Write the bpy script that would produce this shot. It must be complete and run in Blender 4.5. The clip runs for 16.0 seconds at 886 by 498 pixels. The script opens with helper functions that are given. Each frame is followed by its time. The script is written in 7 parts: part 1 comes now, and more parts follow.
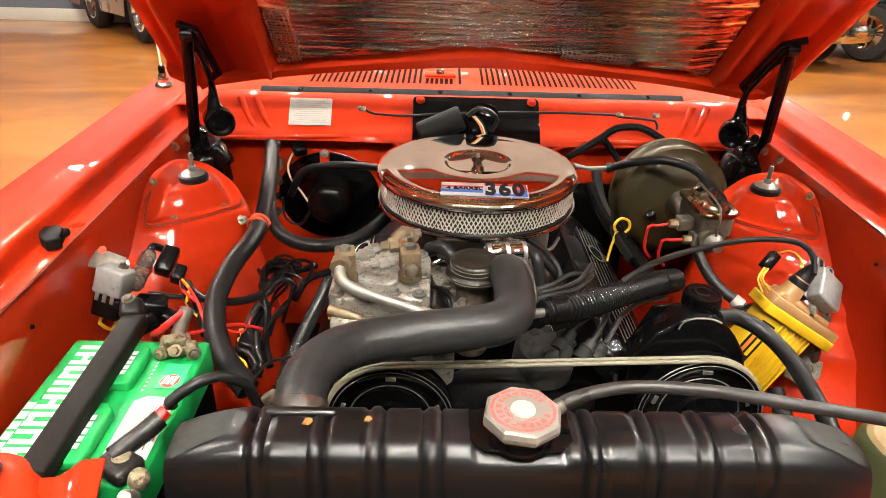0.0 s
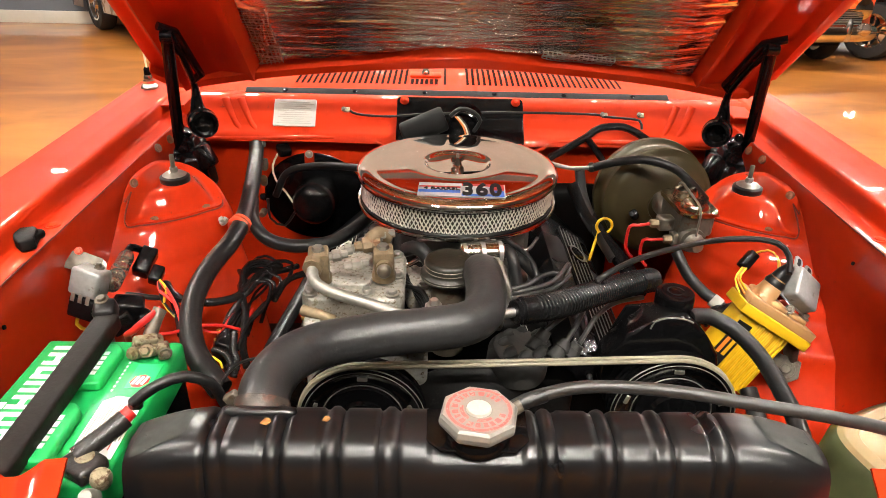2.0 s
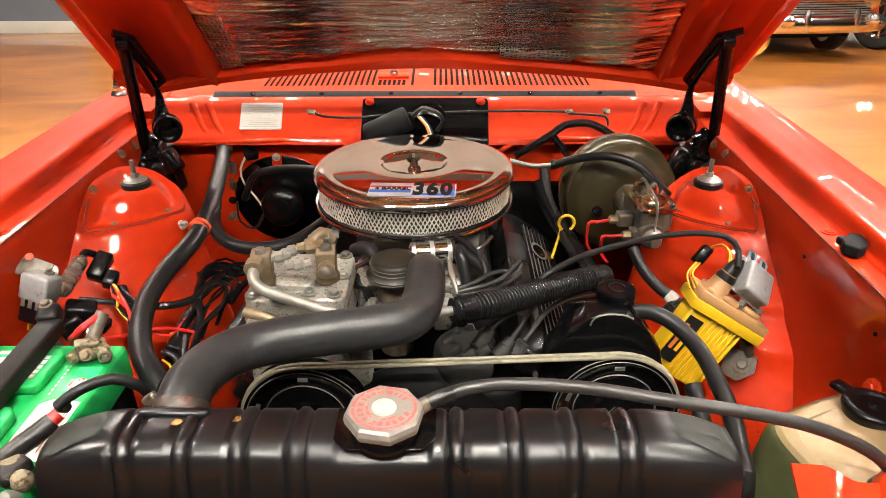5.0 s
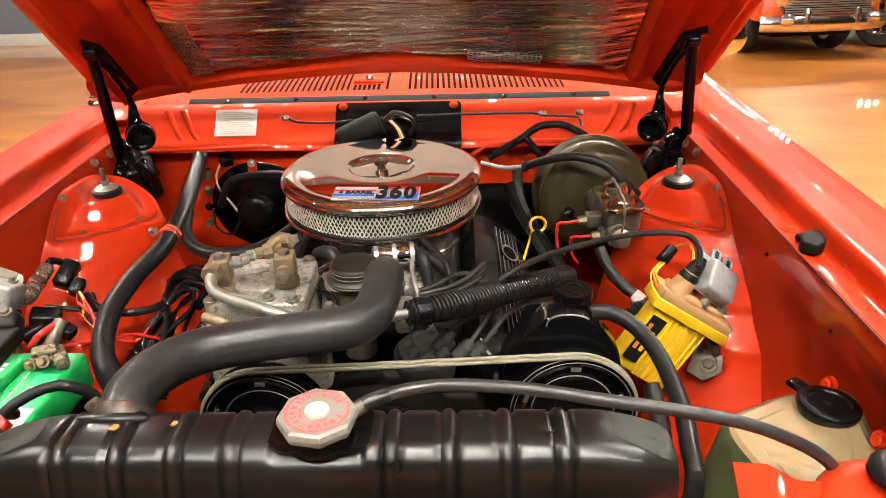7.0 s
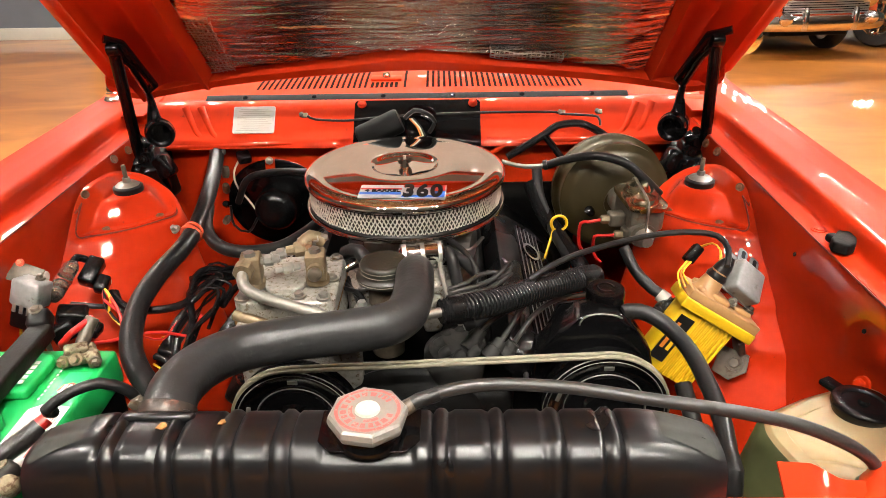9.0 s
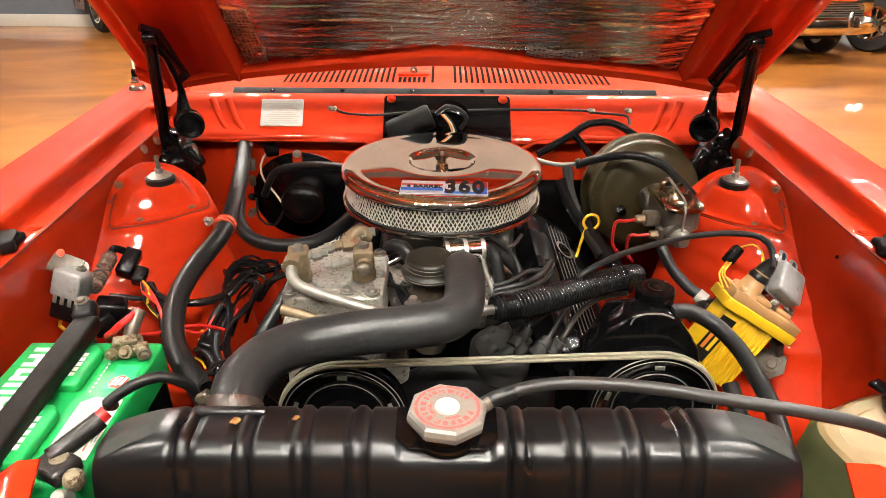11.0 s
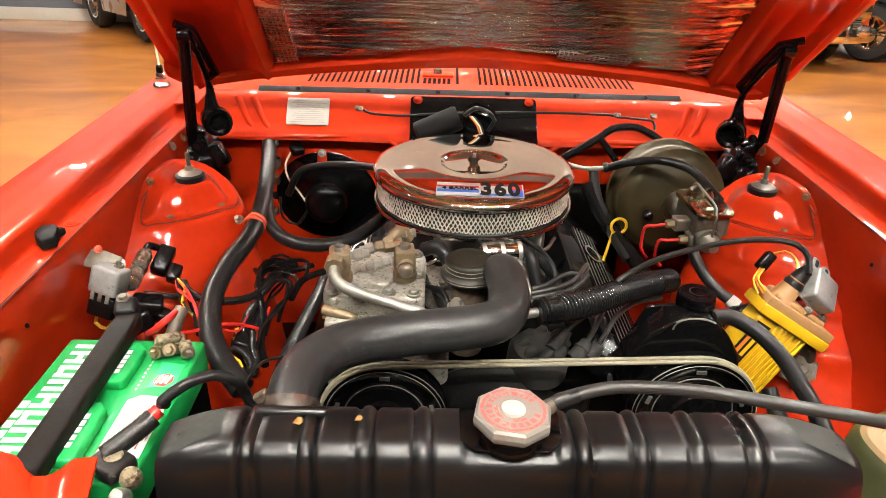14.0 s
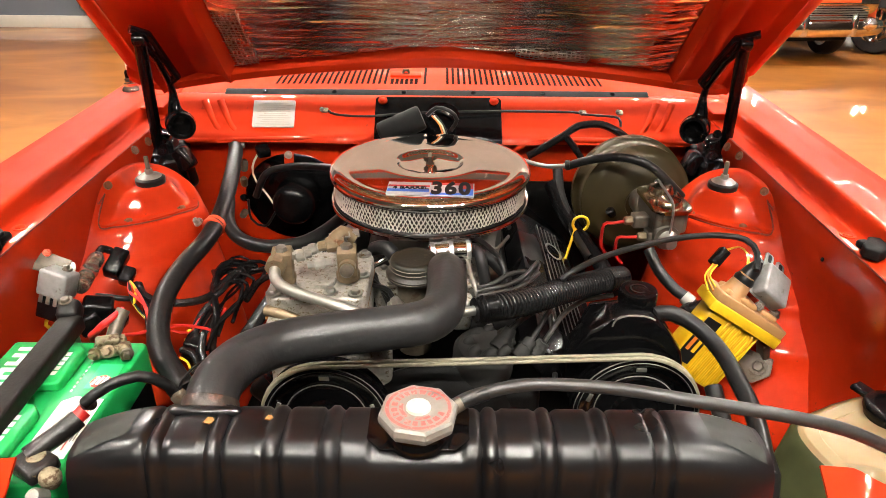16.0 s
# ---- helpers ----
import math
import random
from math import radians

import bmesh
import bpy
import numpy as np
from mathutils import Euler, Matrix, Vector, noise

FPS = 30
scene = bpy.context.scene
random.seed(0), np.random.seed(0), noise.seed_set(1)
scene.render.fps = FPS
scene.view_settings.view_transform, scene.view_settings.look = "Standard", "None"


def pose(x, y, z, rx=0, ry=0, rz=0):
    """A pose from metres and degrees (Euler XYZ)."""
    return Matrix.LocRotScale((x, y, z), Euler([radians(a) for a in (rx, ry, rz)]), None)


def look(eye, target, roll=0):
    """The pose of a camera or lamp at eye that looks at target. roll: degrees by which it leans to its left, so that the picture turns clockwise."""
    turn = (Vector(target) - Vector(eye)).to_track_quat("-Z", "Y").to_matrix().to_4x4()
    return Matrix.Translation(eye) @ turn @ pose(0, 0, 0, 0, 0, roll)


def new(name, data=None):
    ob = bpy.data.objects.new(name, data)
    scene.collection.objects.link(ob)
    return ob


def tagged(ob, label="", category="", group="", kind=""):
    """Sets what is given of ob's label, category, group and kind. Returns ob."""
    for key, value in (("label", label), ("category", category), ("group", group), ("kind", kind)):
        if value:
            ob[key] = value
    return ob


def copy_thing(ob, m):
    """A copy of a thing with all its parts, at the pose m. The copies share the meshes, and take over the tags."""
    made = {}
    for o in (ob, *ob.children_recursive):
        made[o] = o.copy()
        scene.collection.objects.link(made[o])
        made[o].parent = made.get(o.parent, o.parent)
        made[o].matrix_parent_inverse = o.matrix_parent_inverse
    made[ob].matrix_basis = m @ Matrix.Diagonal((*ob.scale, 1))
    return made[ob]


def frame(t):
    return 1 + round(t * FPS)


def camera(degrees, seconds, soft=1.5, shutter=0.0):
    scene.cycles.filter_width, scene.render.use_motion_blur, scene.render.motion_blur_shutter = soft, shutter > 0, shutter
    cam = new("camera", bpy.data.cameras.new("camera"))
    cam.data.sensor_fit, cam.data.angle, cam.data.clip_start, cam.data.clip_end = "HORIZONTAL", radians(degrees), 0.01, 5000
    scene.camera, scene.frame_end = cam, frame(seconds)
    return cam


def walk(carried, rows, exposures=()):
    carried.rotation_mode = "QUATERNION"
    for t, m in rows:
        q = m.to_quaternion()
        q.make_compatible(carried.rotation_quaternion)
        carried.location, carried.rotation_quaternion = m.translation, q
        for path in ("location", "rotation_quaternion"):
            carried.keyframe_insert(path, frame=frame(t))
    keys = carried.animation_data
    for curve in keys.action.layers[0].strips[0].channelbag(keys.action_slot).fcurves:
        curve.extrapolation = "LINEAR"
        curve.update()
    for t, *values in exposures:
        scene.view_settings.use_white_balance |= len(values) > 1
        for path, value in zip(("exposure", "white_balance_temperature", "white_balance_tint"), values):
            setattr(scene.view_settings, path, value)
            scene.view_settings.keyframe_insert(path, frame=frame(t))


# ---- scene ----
cam = camera(66.7, 16.0, 0.8)
PATH = [
    (0, (-0.102, -0.035, 1.277), (-0.057, 1.732, 0.342), 1.8),
    (0.5, (-0.107, -0.035, 1.277), (-0.062, 1.732, 0.342), 1.9),
    (1, (-0.096, -0.036, 1.278), (-0.055, 1.731, 0.342), 1.8),
    (1.5, (-0.072, -0.037, 1.279), (-0.038, 1.73, 0.343), 1.6),
    (2, (-0.054, -0.037, 1.279), (-0.026, 1.731, 0.344), 1.4),
    (2.5, (-0.039, -0.038, 1.279), (-0.017, 1.731, 0.345), 1.3),
    (3, (-0.019, -0.038, 1.279), (-0.006, 1.73, 0.345), 1.0),
    (3.5, (0.001, -0.038, 1.279), (0.006, 1.73, 0.344), 0.7),
    (4, (0.018, -0.038, 1.279), (0.015, 1.729, 0.343), 0.4),
    (6.5, (0.114, -0.039, 1.276), (0.073, 1.734, 0.352), -1.3),
    (7, (0.13, -0.039, 1.275), (0.085, 1.735, 0.354), -1.5),
    (7.5, (0.137, -0.04, 1.275), (0.091, 1.735, 0.354), -1.6),
    (8, (0.124, -0.04, 1.275), (0.082, 1.735, 0.355), -1.6),
    (8.5, (0.097, -0.039, 1.277), (0.062, 1.735, 0.354), -1.3),
    (9, (0.075, -0.039, 1.278), (0.048, 1.733, 0.349), -1.0),
    (11.5, (-0.04, -0.036, 1.278), (-0.019, 1.729, 0.339), 0.9),
    (12, (-0.062, -0.036, 1.278), (-0.034, 1.73, 0.341), 1.2),
    (12.5, (-0.083, -0.036, 1.278), (-0.046, 1.731, 0.341), 1.5),
    (13, (-0.1, -0.036, 1.277), (-0.058, 1.732, 0.342), 1.8),
    (13.5, (-0.111, -0.035, 1.277), (-0.066, 1.732, 0.341), 1.9),
    (14, (-0.091, -0.036, 1.278), (-0.052, 1.731, 0.342), 1.8),
    (14.5, (-0.06, -0.037, 1.278), (-0.031, 1.731, 0.343), 1.5),
    (15, (-0.032, -0.037, 1.279), (-0.014, 1.731, 0.344), 1.2),
    (15.5, (-0.006, -0.038, 1.279), (0.001, 1.73, 0.343), 0.8),
    (16, (0.015, -0.038, 1.279), (0.013, 1.73, 0.343), 0.5),
]
# the car stands a little nose-down; the path is given in its frame
TIP = Matrix.Translation((0, 1.12, 0)) @ pose(0, 0, 0, 3.3) @ Matrix.Translation((0, -1.12, 0))
walk(cam, [(t, TIP @ look(eye, target, roll)) for t, eye, target, roll in PATH])

# ---- helpers of this scene ----
TAU = 2 * math.pi


def root(name, label, category, at=(0, 0, 0), group="", kind=""):
    """A thing: an Empty at its base."""
    ob = new(name)
    ob.empty_display_size = 0.05
    ob.location = at
    return tagged(ob, label, category, group, kind)


def mesh_of(name, bm, material, smooth=35):
    me = bpy.data.meshes.new(name)
    bmesh.ops.recalc_face_normals(bm, faces=bm.faces[:])
    if smooth:
        for f in bm.faces:
            f.smooth = True
        for e in bm.edges:
            if len(e.link_faces) == 2 and e.calc_face_angle(0) > radians(smooth):
                e.smooth = False
    bm.to_mesh(me)
    bm.free()
    for m in material if isinstance(material, (list, tuple)) else [material]:
        me.materials.append(m)
    return me


def part(name, bm, material, parent=None, label="", smooth=48):
    """One mesh object under a thing or under a part, its points given in the world."""
    ob = new(name, mesh_of(name, bm, material, smooth))
    if parent is not None:
        ob.parent = parent
        if parent.parent is None:
            ob.matrix_parent_inverse = parent.matrix_basis.inverted()
    return tagged(ob, label)


def solo(name, bm, material, label, category, group="", kind="", smooth=35):
    """A thing of one mesh, with its origin at its base."""
    lo = Vector([min(v.co[k] for v in bm.verts) for k in range(3)])
    hi = Vector([max(v.co[k] for v in bm.verts) for k in range(3)])
    base = Vector(((lo.x + hi.x) / 2, (lo.y + hi.y) / 2, lo.z))
    bmesh.ops.translate(bm, verts=bm.verts[:], vec=-base)
    ob = new(name, mesh_of(name, bm, material, smooth))
    ob.location = base
    return tagged(ob, label, category, group, kind)


def add(bm, other):
    """Puts other's faces into bm."""
    me = bpy.data.meshes.new("tmp")
    other.to_mesh(me)
    other.free()
    bm.from_mesh(me)
    bpy.data.meshes.remove(me)
    return bm


def box(size, m=Matrix(), bevel=0.0, seg=2):
    bm = bmesh.new()
    bmesh.ops.create_cube(bm, size=1.0)
    bmesh.ops.scale(bm, vec=size, verts=bm.verts[:])
    if bevel:
        bmesh.ops.bevel(bm, geom=bm.edges[:], offset=bevel, segments=seg, profile=0.5, affect="EDGES")
    bm.transform(m)
    return bm


def span(x0, x1, y0, y1, z0, z1, bevel=0.0, seg=2):
    return box((x1 - x0, y1 - y0, z1 - z0), pose((x0 + x1) / 2, (y0 + y1) / 2, (z0 + z1) / 2), bevel, seg)


def frame_on(at, axis, up=(0, 0, 1)):
    """A pose at a point whose z runs along axis."""
    z = Vector(axis).normalized()
    u = Vector(up)
    if abs(z.dot(u)) > 0.98:
        u = Vector((0, 1, 0))
    x = u.cross(z).normalized()
    y = z.cross(x)
    m = Matrix((x, y, z)).transposed().to_4x4()
    m.translation = at
    return m


def lathe(profile, m=Matrix(), seg=32, wave=None):
    """Turns (radius, height) pairs about z."""
    bm = bmesh.new()
    rings = []
    for r, z in profile:
        if r < 1e-6:
            rings.append([bm.verts.new((0, 0, z))])
        else:
            ring = []
            for i in range(seg):
                a = TAU * i / seg
                k = r * (wave(a) if wave else 1)
                ring.append(bm.verts.new((k * math.cos(a), k * math.sin(a), z)))
            rings.append(ring)
    for a, b in zip(rings, rings[1:]):
        for i in range(seg):
            j = (i + 1) % seg
            if len(a) == 1 and len(b) == 1:
                continue
            if len(a) == 1:
                bm.faces.new((a[0], b[j], b[i]))
            elif len(b) == 1:
                bm.faces.new((a[i], a[j], b[0]))
            else:
                bm.faces.new((a[i], a[j], b[j], b[i]))
    bm.transform(m)
    return bm


def smooth_path(points, step=0.01):
    """A Catmull-Rom curve through the points, cut in short steps."""
    p = [Vector(q) for q in points]
    if len(p) < 3:
        n = max(2, int((p[1] - p[0]).length / step))
        return [p[0].lerp(p[1], i / n) for i in range(n + 1)]
    p = [p[0] * 2 - p[1]] + p + [p[-1] * 2 - p[-2]]
    out = []
    for a, b, c, d in zip(p, p[1:], p[2:], p[3:]):
        n = max(2, int((c - b).length / step))
        for i in range(n):
            t = i / n
            out.append(0.5 * (2 * b + (c - a) * t + (2 * a - 5 * b + 4 * c - d) * t * t + (3 * b - a - 3 * c + d) * t ** 3))
    return out + [p[-2]]


def tube(points, radius, seg=10, step=0.012, ribs=0.0, depth=0.12, straight=False, flat=1.0):
    """A hose or wire along the points. ribs: the length of one corrugation."""
    path = [Vector(q) for q in points] if straight else smooth_path(points, min(step, ribs / 8) if ribs else step)
    if ribs:
        # even steps along the run, so that the corrugations stay regular
        whole = sum((b - a).length for a, b in zip(path, path[1:]))
        count = int(whole / ribs * 8)
        path = [along_profile(path, k / count) for k in range(count + 1)]
    bm = bmesh.new()
    rings, along = [], 0.0
    side = None
    for i, q in enumerate(path):
        t = (path[min(i + 1, len(path) - 1)] - path[max(i - 1, 0)]).normalized()
        if side is None:
            side = t.cross(Vector((0, 0, 1)) if abs(t.z) < 0.9 else Vector((1, 0, 0))).normalized()
        side = (side - t * side.dot(t)).normalized()
        up = t.cross(side)
        if i:
            along += (q - path[i - 1]).length
        r = radius(i / (len(path) - 1)) if callable(radius) else radius
        if ribs:
            r *= 1 + depth * math.sin(TAU * along / ribs)
        rings.append([bm.verts.new(q + r * (math.cos(TAU * k / seg) * side + flat * math.sin(TAU * k / seg) * up)) for k in range(seg)])
    for a, b in zip(rings, rings[1:]):
        for k in range(seg):
            j = (k + 1) % seg
            bm.faces.new((a[k], a[j], b[j], b[k]))
    bm.faces.new(rings[0][::-1])
    bm.faces.new(rings[-1])
    return bm


def sheet(f, nu, nv, thick=0.0):
    """A surface over u, v in 0..1, thickened along its normal."""
    bm = bmesh.new()
    g = [[bm.verts.new(f(i / nu, j / nv)) for j in range(nv + 1)] for i in range(nu + 1)]
    for i in range(nu):
        for j in range(nv):
            bm.faces.new((g[i][j], g[i + 1][j], g[i + 1][j + 1], g[i][j + 1]))
    if thick:
        bm.normal_update()
        bmesh.ops.solidify(bm, geom=bm.faces[:], thickness=thick)
    return bm


def along_profile(profile, t):
    """The point at a share t of a polyline's length."""
    p = [Vector(q) for q in profile]
    d = [(b - a).length for a, b in zip(p, p[1:])]
    s = t * sum(d)
    for k, l in enumerate(d):
        if s <= l or k == len(d) - 1:
            return p[k].lerp(p[k + 1], min(1, s / l))
        s -= l


def prism(outline, z0, z1, m=Matrix(), bevel=0.0):
    """A plate with the given outline (x, y), from z0 to z1."""
    bm = bmesh.new()
    a = [bm.verts.new((x, y, z0)) for x, y in outline]
    b = [bm.verts.new((x, y, z1)) for x, y in outline]
    bm.faces.new(a[::-1])
    bm.faces.new(b)
    n = len(a)
    for i in range(n):
        bm.faces.new((a[i], a[(i + 1) % n], b[(i + 1) % n], b[i]))
    if bevel:
        bmesh.ops.bevel(bm, geom=bm.edges[:], offset=bevel, segments=2, profile=0.5, affect="EDGES")
    bm.transform(m)
    return bm


def round_rect(w, h, r, n=5):
    out = []
    for cx, cy, a0 in ((w / 2 - r, h / 2 - r, 0), (-w / 2 + r, h / 2 - r, 90), (-w / 2 + r, -h / 2 + r, 180), (w / 2 - r, -h / 2 + r, 270)):
        for k in range(n + 1):
            a = radians(a0 + 90 * k / n)
            out.append((cx + r * math.cos(a), cy + r * math.sin(a)))
    return out


def bolt(at, axis, r=0.006, h=0.005, washer=True):
    """A hexagon head on a washer."""
    m = frame_on(at, axis)
    bm = lathe([(0, h), (r * 0.8, h), (r, h * 0.75), (r, 0.001), (0, 0.001)], m, 6)
    if washer:
        add(bm, lathe([(0, 0.0018), (r * 1.45, 0.0018), (r * 1.5, -0.002), (0, -0.002)], m, 16))
    return bm


def letters(text, size, m, material, name, parent, depth=0.0004, bold=0.0):
    """Raised writing, as a mesh."""
    cu = bpy.data.curves.new(name, "FONT")
    cu.body, cu.size, cu.extrude, cu.align_x, cu.align_y, cu.offset = text, size, depth, "CENTER", "CENTER", bold
    tmp = bpy.data.objects.new("tmp_text", cu)
    me = bpy.data.meshes.new_from_object(tmp)
    bpy.data.objects.remove(tmp)
    bm = bmesh.new()
    bm.from_mesh(me)
    bpy.data.meshes.remove(me)
    bm.transform(m)
    return part(name, bm, material, parent, smooth=0)


# ---- materials ----
def material(name, color, rough=0.5, metal=0.0, coat=0.0, vary=0.12, scale=30.0, bump=0.0, bump_scale=200.0, spots=None, spot_share=0.0,
             spot_scale=40.0, stretch=(1, 1, 1), rough_vary=0.1, emit=0.0, coat_rough=0.05, ior=1.5, trans=0.0, sss=0.0, spec=0.5):
    """A surface with its colour varied at two scales, worn spots of a second colour, and fine relief."""
    m = bpy.data.materials.new(name)
    m.use_nodes = True
    nt = m.node_tree
    n, l = nt.nodes, nt.links
    b = n["Principled BSDF"]
    co = n.new("ShaderNodeTexCoord")
    mp = n.new("ShaderNodeMapping")
    geo = n.new("ShaderNodeNewGeometry")
    mp.inputs["Scale"].default_value = stretch
    l.new(geo.outputs["Position"], mp.inputs["Vector"])
    big = n.new("ShaderNodeTexNoise")
    big.inputs["Scale"].default_value, big.inputs["Detail"].default_value = scale * 0.2, 3
    fine = n.new("ShaderNodeTexNoise")
    fine.inputs["Scale"].default_value, fine.inputs["Detail"].default_value = scale * 2.0, 5
    for t in (big, fine):
        l.new(mp.outputs["Vector"], t.inputs["Vector"])
    mix = n.new("ShaderNodeMath")
    mix.operation = "ADD"
    l.new(big.outputs["Fac"], mix.inputs[0])
    l.new(fine.outputs["Fac"], mix.inputs[1])
    ramp = n.new("ShaderNodeMapRange")
    ramp.inputs["From Min"].default_value, ramp.inputs["From Max"].default_value = 0.6, 1.4
    l.new(mix.outputs[0], ramp.inputs["Value"])
    col = n.new("ShaderNodeMix")
    col.data_type = "RGBA"
    lo = [c * (1 - vary) for c in color]
    hi = [min(1, c * (1 + vary)) for c in color]
    col.inputs["A"].default_value, col.inputs["B"].default_value = (*lo, 1), (*hi, 1)
    l.new(ramp.outputs["Result"], col.inputs["Factor"])
    out = col.outputs["Result"]
    if spots:
        sp = n.new("ShaderNodeTexNoise")
        sp.inputs["Scale"].default_value, sp.inputs["Detail"].default_value, sp.inputs["Roughness"].default_value = spot_scale, 6, 0.65
        l.new(mp.outputs["Vector"], sp.inputs["Vector"])
        cut = n.new("ShaderNodeMapRange")
        cut.inputs["From Min"].default_value, cut.inputs["From Max"].default_value = 0.66 - spot_share * 0.4, 0.72 - spot_share * 0.4
        l.new(sp.outputs["Fac"], cut.inputs["Value"])
        two = n.new("ShaderNodeMix")
        two.data_type = "RGBA"
        l.new(cut.outputs["Result"], two.inputs["Factor"])
        l.new(out, two.inputs["A"])
        two.inputs["B"].default_value = (*spots, 1)
        out = two.outputs["Result"]
    l.new(out, b.inputs["Base Color"])
    rr = n.new("ShaderNodeMapRange")
    rr.inputs["To Min"].default_value, rr.inputs["To Max"].default_value = max(0.02, rough * (1 - rough_vary * 2)), min(1, rough * (1 + rough_vary * 2))
    l.new(big.outputs["Fac"], rr.inputs["Value"])
    rr.inputs["From Min"].default_value, rr.inputs["From Max"].default_value = 0.3, 0.7
    l.new(rr.outputs["Result"], b.inputs["Roughness"])
    b.inputs["Metallic"].default_value = metal
    b.inputs["Coat Weight"].default_value, b.inputs["Coat Roughness"].default_value = coat, coat_rough
    b.inputs["IOR"].default_value = ior
    b.inputs["Specular IOR Level"].default_value = spec
    b.inputs["Transmission Weight"].default_value = trans
    if sss:
        b.inputs["Subsurface Weight"].default_value, b.inputs["Subsurface Scale"].default_value = sss, 0.01
    if bump:
        bt = n.new("ShaderNodeTexNoise")
        bt.inputs["Scale"].default_value, bt.inputs["Detail"].default_value = bump_scale, 4 if bump_scale > 40 else 0.5
        l.new(mp.outputs["Vector"], bt.inputs["Vector"])
        bp = n.new("ShaderNodeBump")
        bp.inputs["Strength"].default_value, bp.inputs["Distance"].default_value = bump, 0.002
        l.new(bt.outputs["Fac"], bp.inputs["Height"])
        l.new(bp.outputs["Normal"], b.inputs["Normal"])
        l.new(bp.outputs["Normal"], b.inputs["Coat Normal"])
    if emit:
        b.inputs["Emission Color"].default_value, b.inputs["Emission Strength"].default_value = (*color, 1), emit
    return m


RED = material("red_paint", (0.47, 0.027, 0.0042), 0.5, ior=1.15, coat=0.6, coat_rough=0.015, vary=0.06, scale=12, bump=0.15, bump_scale=16)
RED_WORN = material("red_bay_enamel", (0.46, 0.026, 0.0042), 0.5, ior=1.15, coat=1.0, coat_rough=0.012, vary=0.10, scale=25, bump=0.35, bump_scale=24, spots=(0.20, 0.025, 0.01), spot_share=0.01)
BLACK = material("black_gloss_paint", (0.0028, 0.0028, 0.0031), 0.13, spec=0.26, vary=0.3, bump=0.25, bump_scale=60)
BLACK_DULL = material("black_dull_metal", (0.0032, 0.0031, 0.0031), 0.42, spec=0.10, vary=0.4, bump=0.2, bump_scale=300, spots=(0.011, 0.010, 0.009), spot_share=0.08)
BLACK_TANK = material("black_tank_paint", (0.0032, 0.0034, 0.0041), 0.335, spec=0.58, vary=0.3, scale=40, bump=0.05, bump_scale=180, spots=(0.018, 0.0175, 0.017), spot_share=0.03, spot_scale=60)
GREY_PRIMER = material("grey_worn_paint", (0.032, 0.034, 0.030), 0.55, spec=0.25, vary=0.4, scale=60)
PLASTIC = material("black_plastic", (0.0035, 0.0035, 0.0038), 0.24, spec=0.22, vary=0.3, bump=0.25, bump_scale=300)
CONDUIT = material("ribbed_black_plastic", (0.008, 0.008, 0.0085), 0.24, spec=0.42, vary=0.3)
# rubber colour raised to stand for the light on the ignition leads
LEAD_RUBBER = material("lightened_lead_rubber", (0.019, 0.0185, 0.018), 0.36, spec=0.34, vary=0.35, scale=80, bump=0.15)
COVER_BLACK = material("black_cover_paint", (0.0032, 0.0032, 0.0036), 0.27, spec=0.50, vary=0.3, bump=0.12, bump_scale=120)
BAND = material("rusty_clamp_band", (0.055, 0.043, 0.035), 0.46, 0.25, vary=0.4, scale=60, spots=(0.10, 0.045, 0.030), spot_share=0.35, spot_scale=60, bump=0.2)
BUMPER = material("dusty_bumper_chrome", (0.80, 0.79, 0.77), 0.13, 1.0, vary=0.08, scale=12, rough_vary=0.3)
LOOM = material("taped_glossy_loom", (0.004, 0.004, 0.0043), 0.22, spec=0.32, vary=0.3, bump=0.5, bump_scale=140)
RUBBER = material("black_rubber", (0.0085, 0.0085, 0.0088), 0.36, spec=0.27, vary=0.35, scale=50, bump=0.3, bump_scale=160, spots=(0.022, 0.0215, 0.020), spot_share=0.05, spot_scale=120)
HOSE = material("dusty_hose_rubber", (0.022, 0.022, 0.0225), 0.34, spec=0.34, vary=0.35, scale=40, bump=0.2, bump_scale=140, spots=(0.042, 0.041, 0.039), spot_share=0.10, spot_scale=50)
RUBBER_GREY = material("grey_rubber", (0.022, 0.0215, 0.021), 0.42, vary=0.2, scale=60, bump=0.15)
BELT = material("worn_belt_rubber", (0.19, 0.17, 0.12), 0.6, vary=0.25, scale=80)
CHROME = material("chrome", (0.86, 0.85, 0.83), 0.035, 1.0, vary=0.02, scale=8, rough_vary=0.3)
STEEL = material("zinc_steel", (0.34, 0.33, 0.30), 0.40, 0.9, vary=0.2, scale=60, spots=(0.22, 0.14, 0.07), spot_share=0.10, bump=0.05)
FILTER_WIRE = material("bright_wire", (0.80, 0.76, 0.68), 0.35, 0.55, vary=0.15, scale=90)
# paper coloured dark: the shade behind the wire mesh is in the colour
PAPER_SHADED = material("filter_paper_painted_shade", (0.045, 0.04, 0.03), 0.85, vary=0.3, scale=60)
CAST = material("cast_aluminium", (0.34, 0.325, 0.29), 0.5, 0.45, vary=0.35, scale=70, bump=0.5, bump_scale=300, spots=(0.15, 0.115, 0.070), spot_share=0.27, spot_scale=150)
ALU = material("bright_aluminium", (0.52, 0.51, 0.49), 0.36, 0.95, vary=0.12, scale=70, bump=0.06)
BRASS = material("old_brass", (0.20, 0.150, 0.092), 0.5, 0.6, vary=0.3, scale=80, spots=(0.16, 0.08, 0.04), spot_share=0.15, bump=0.2)
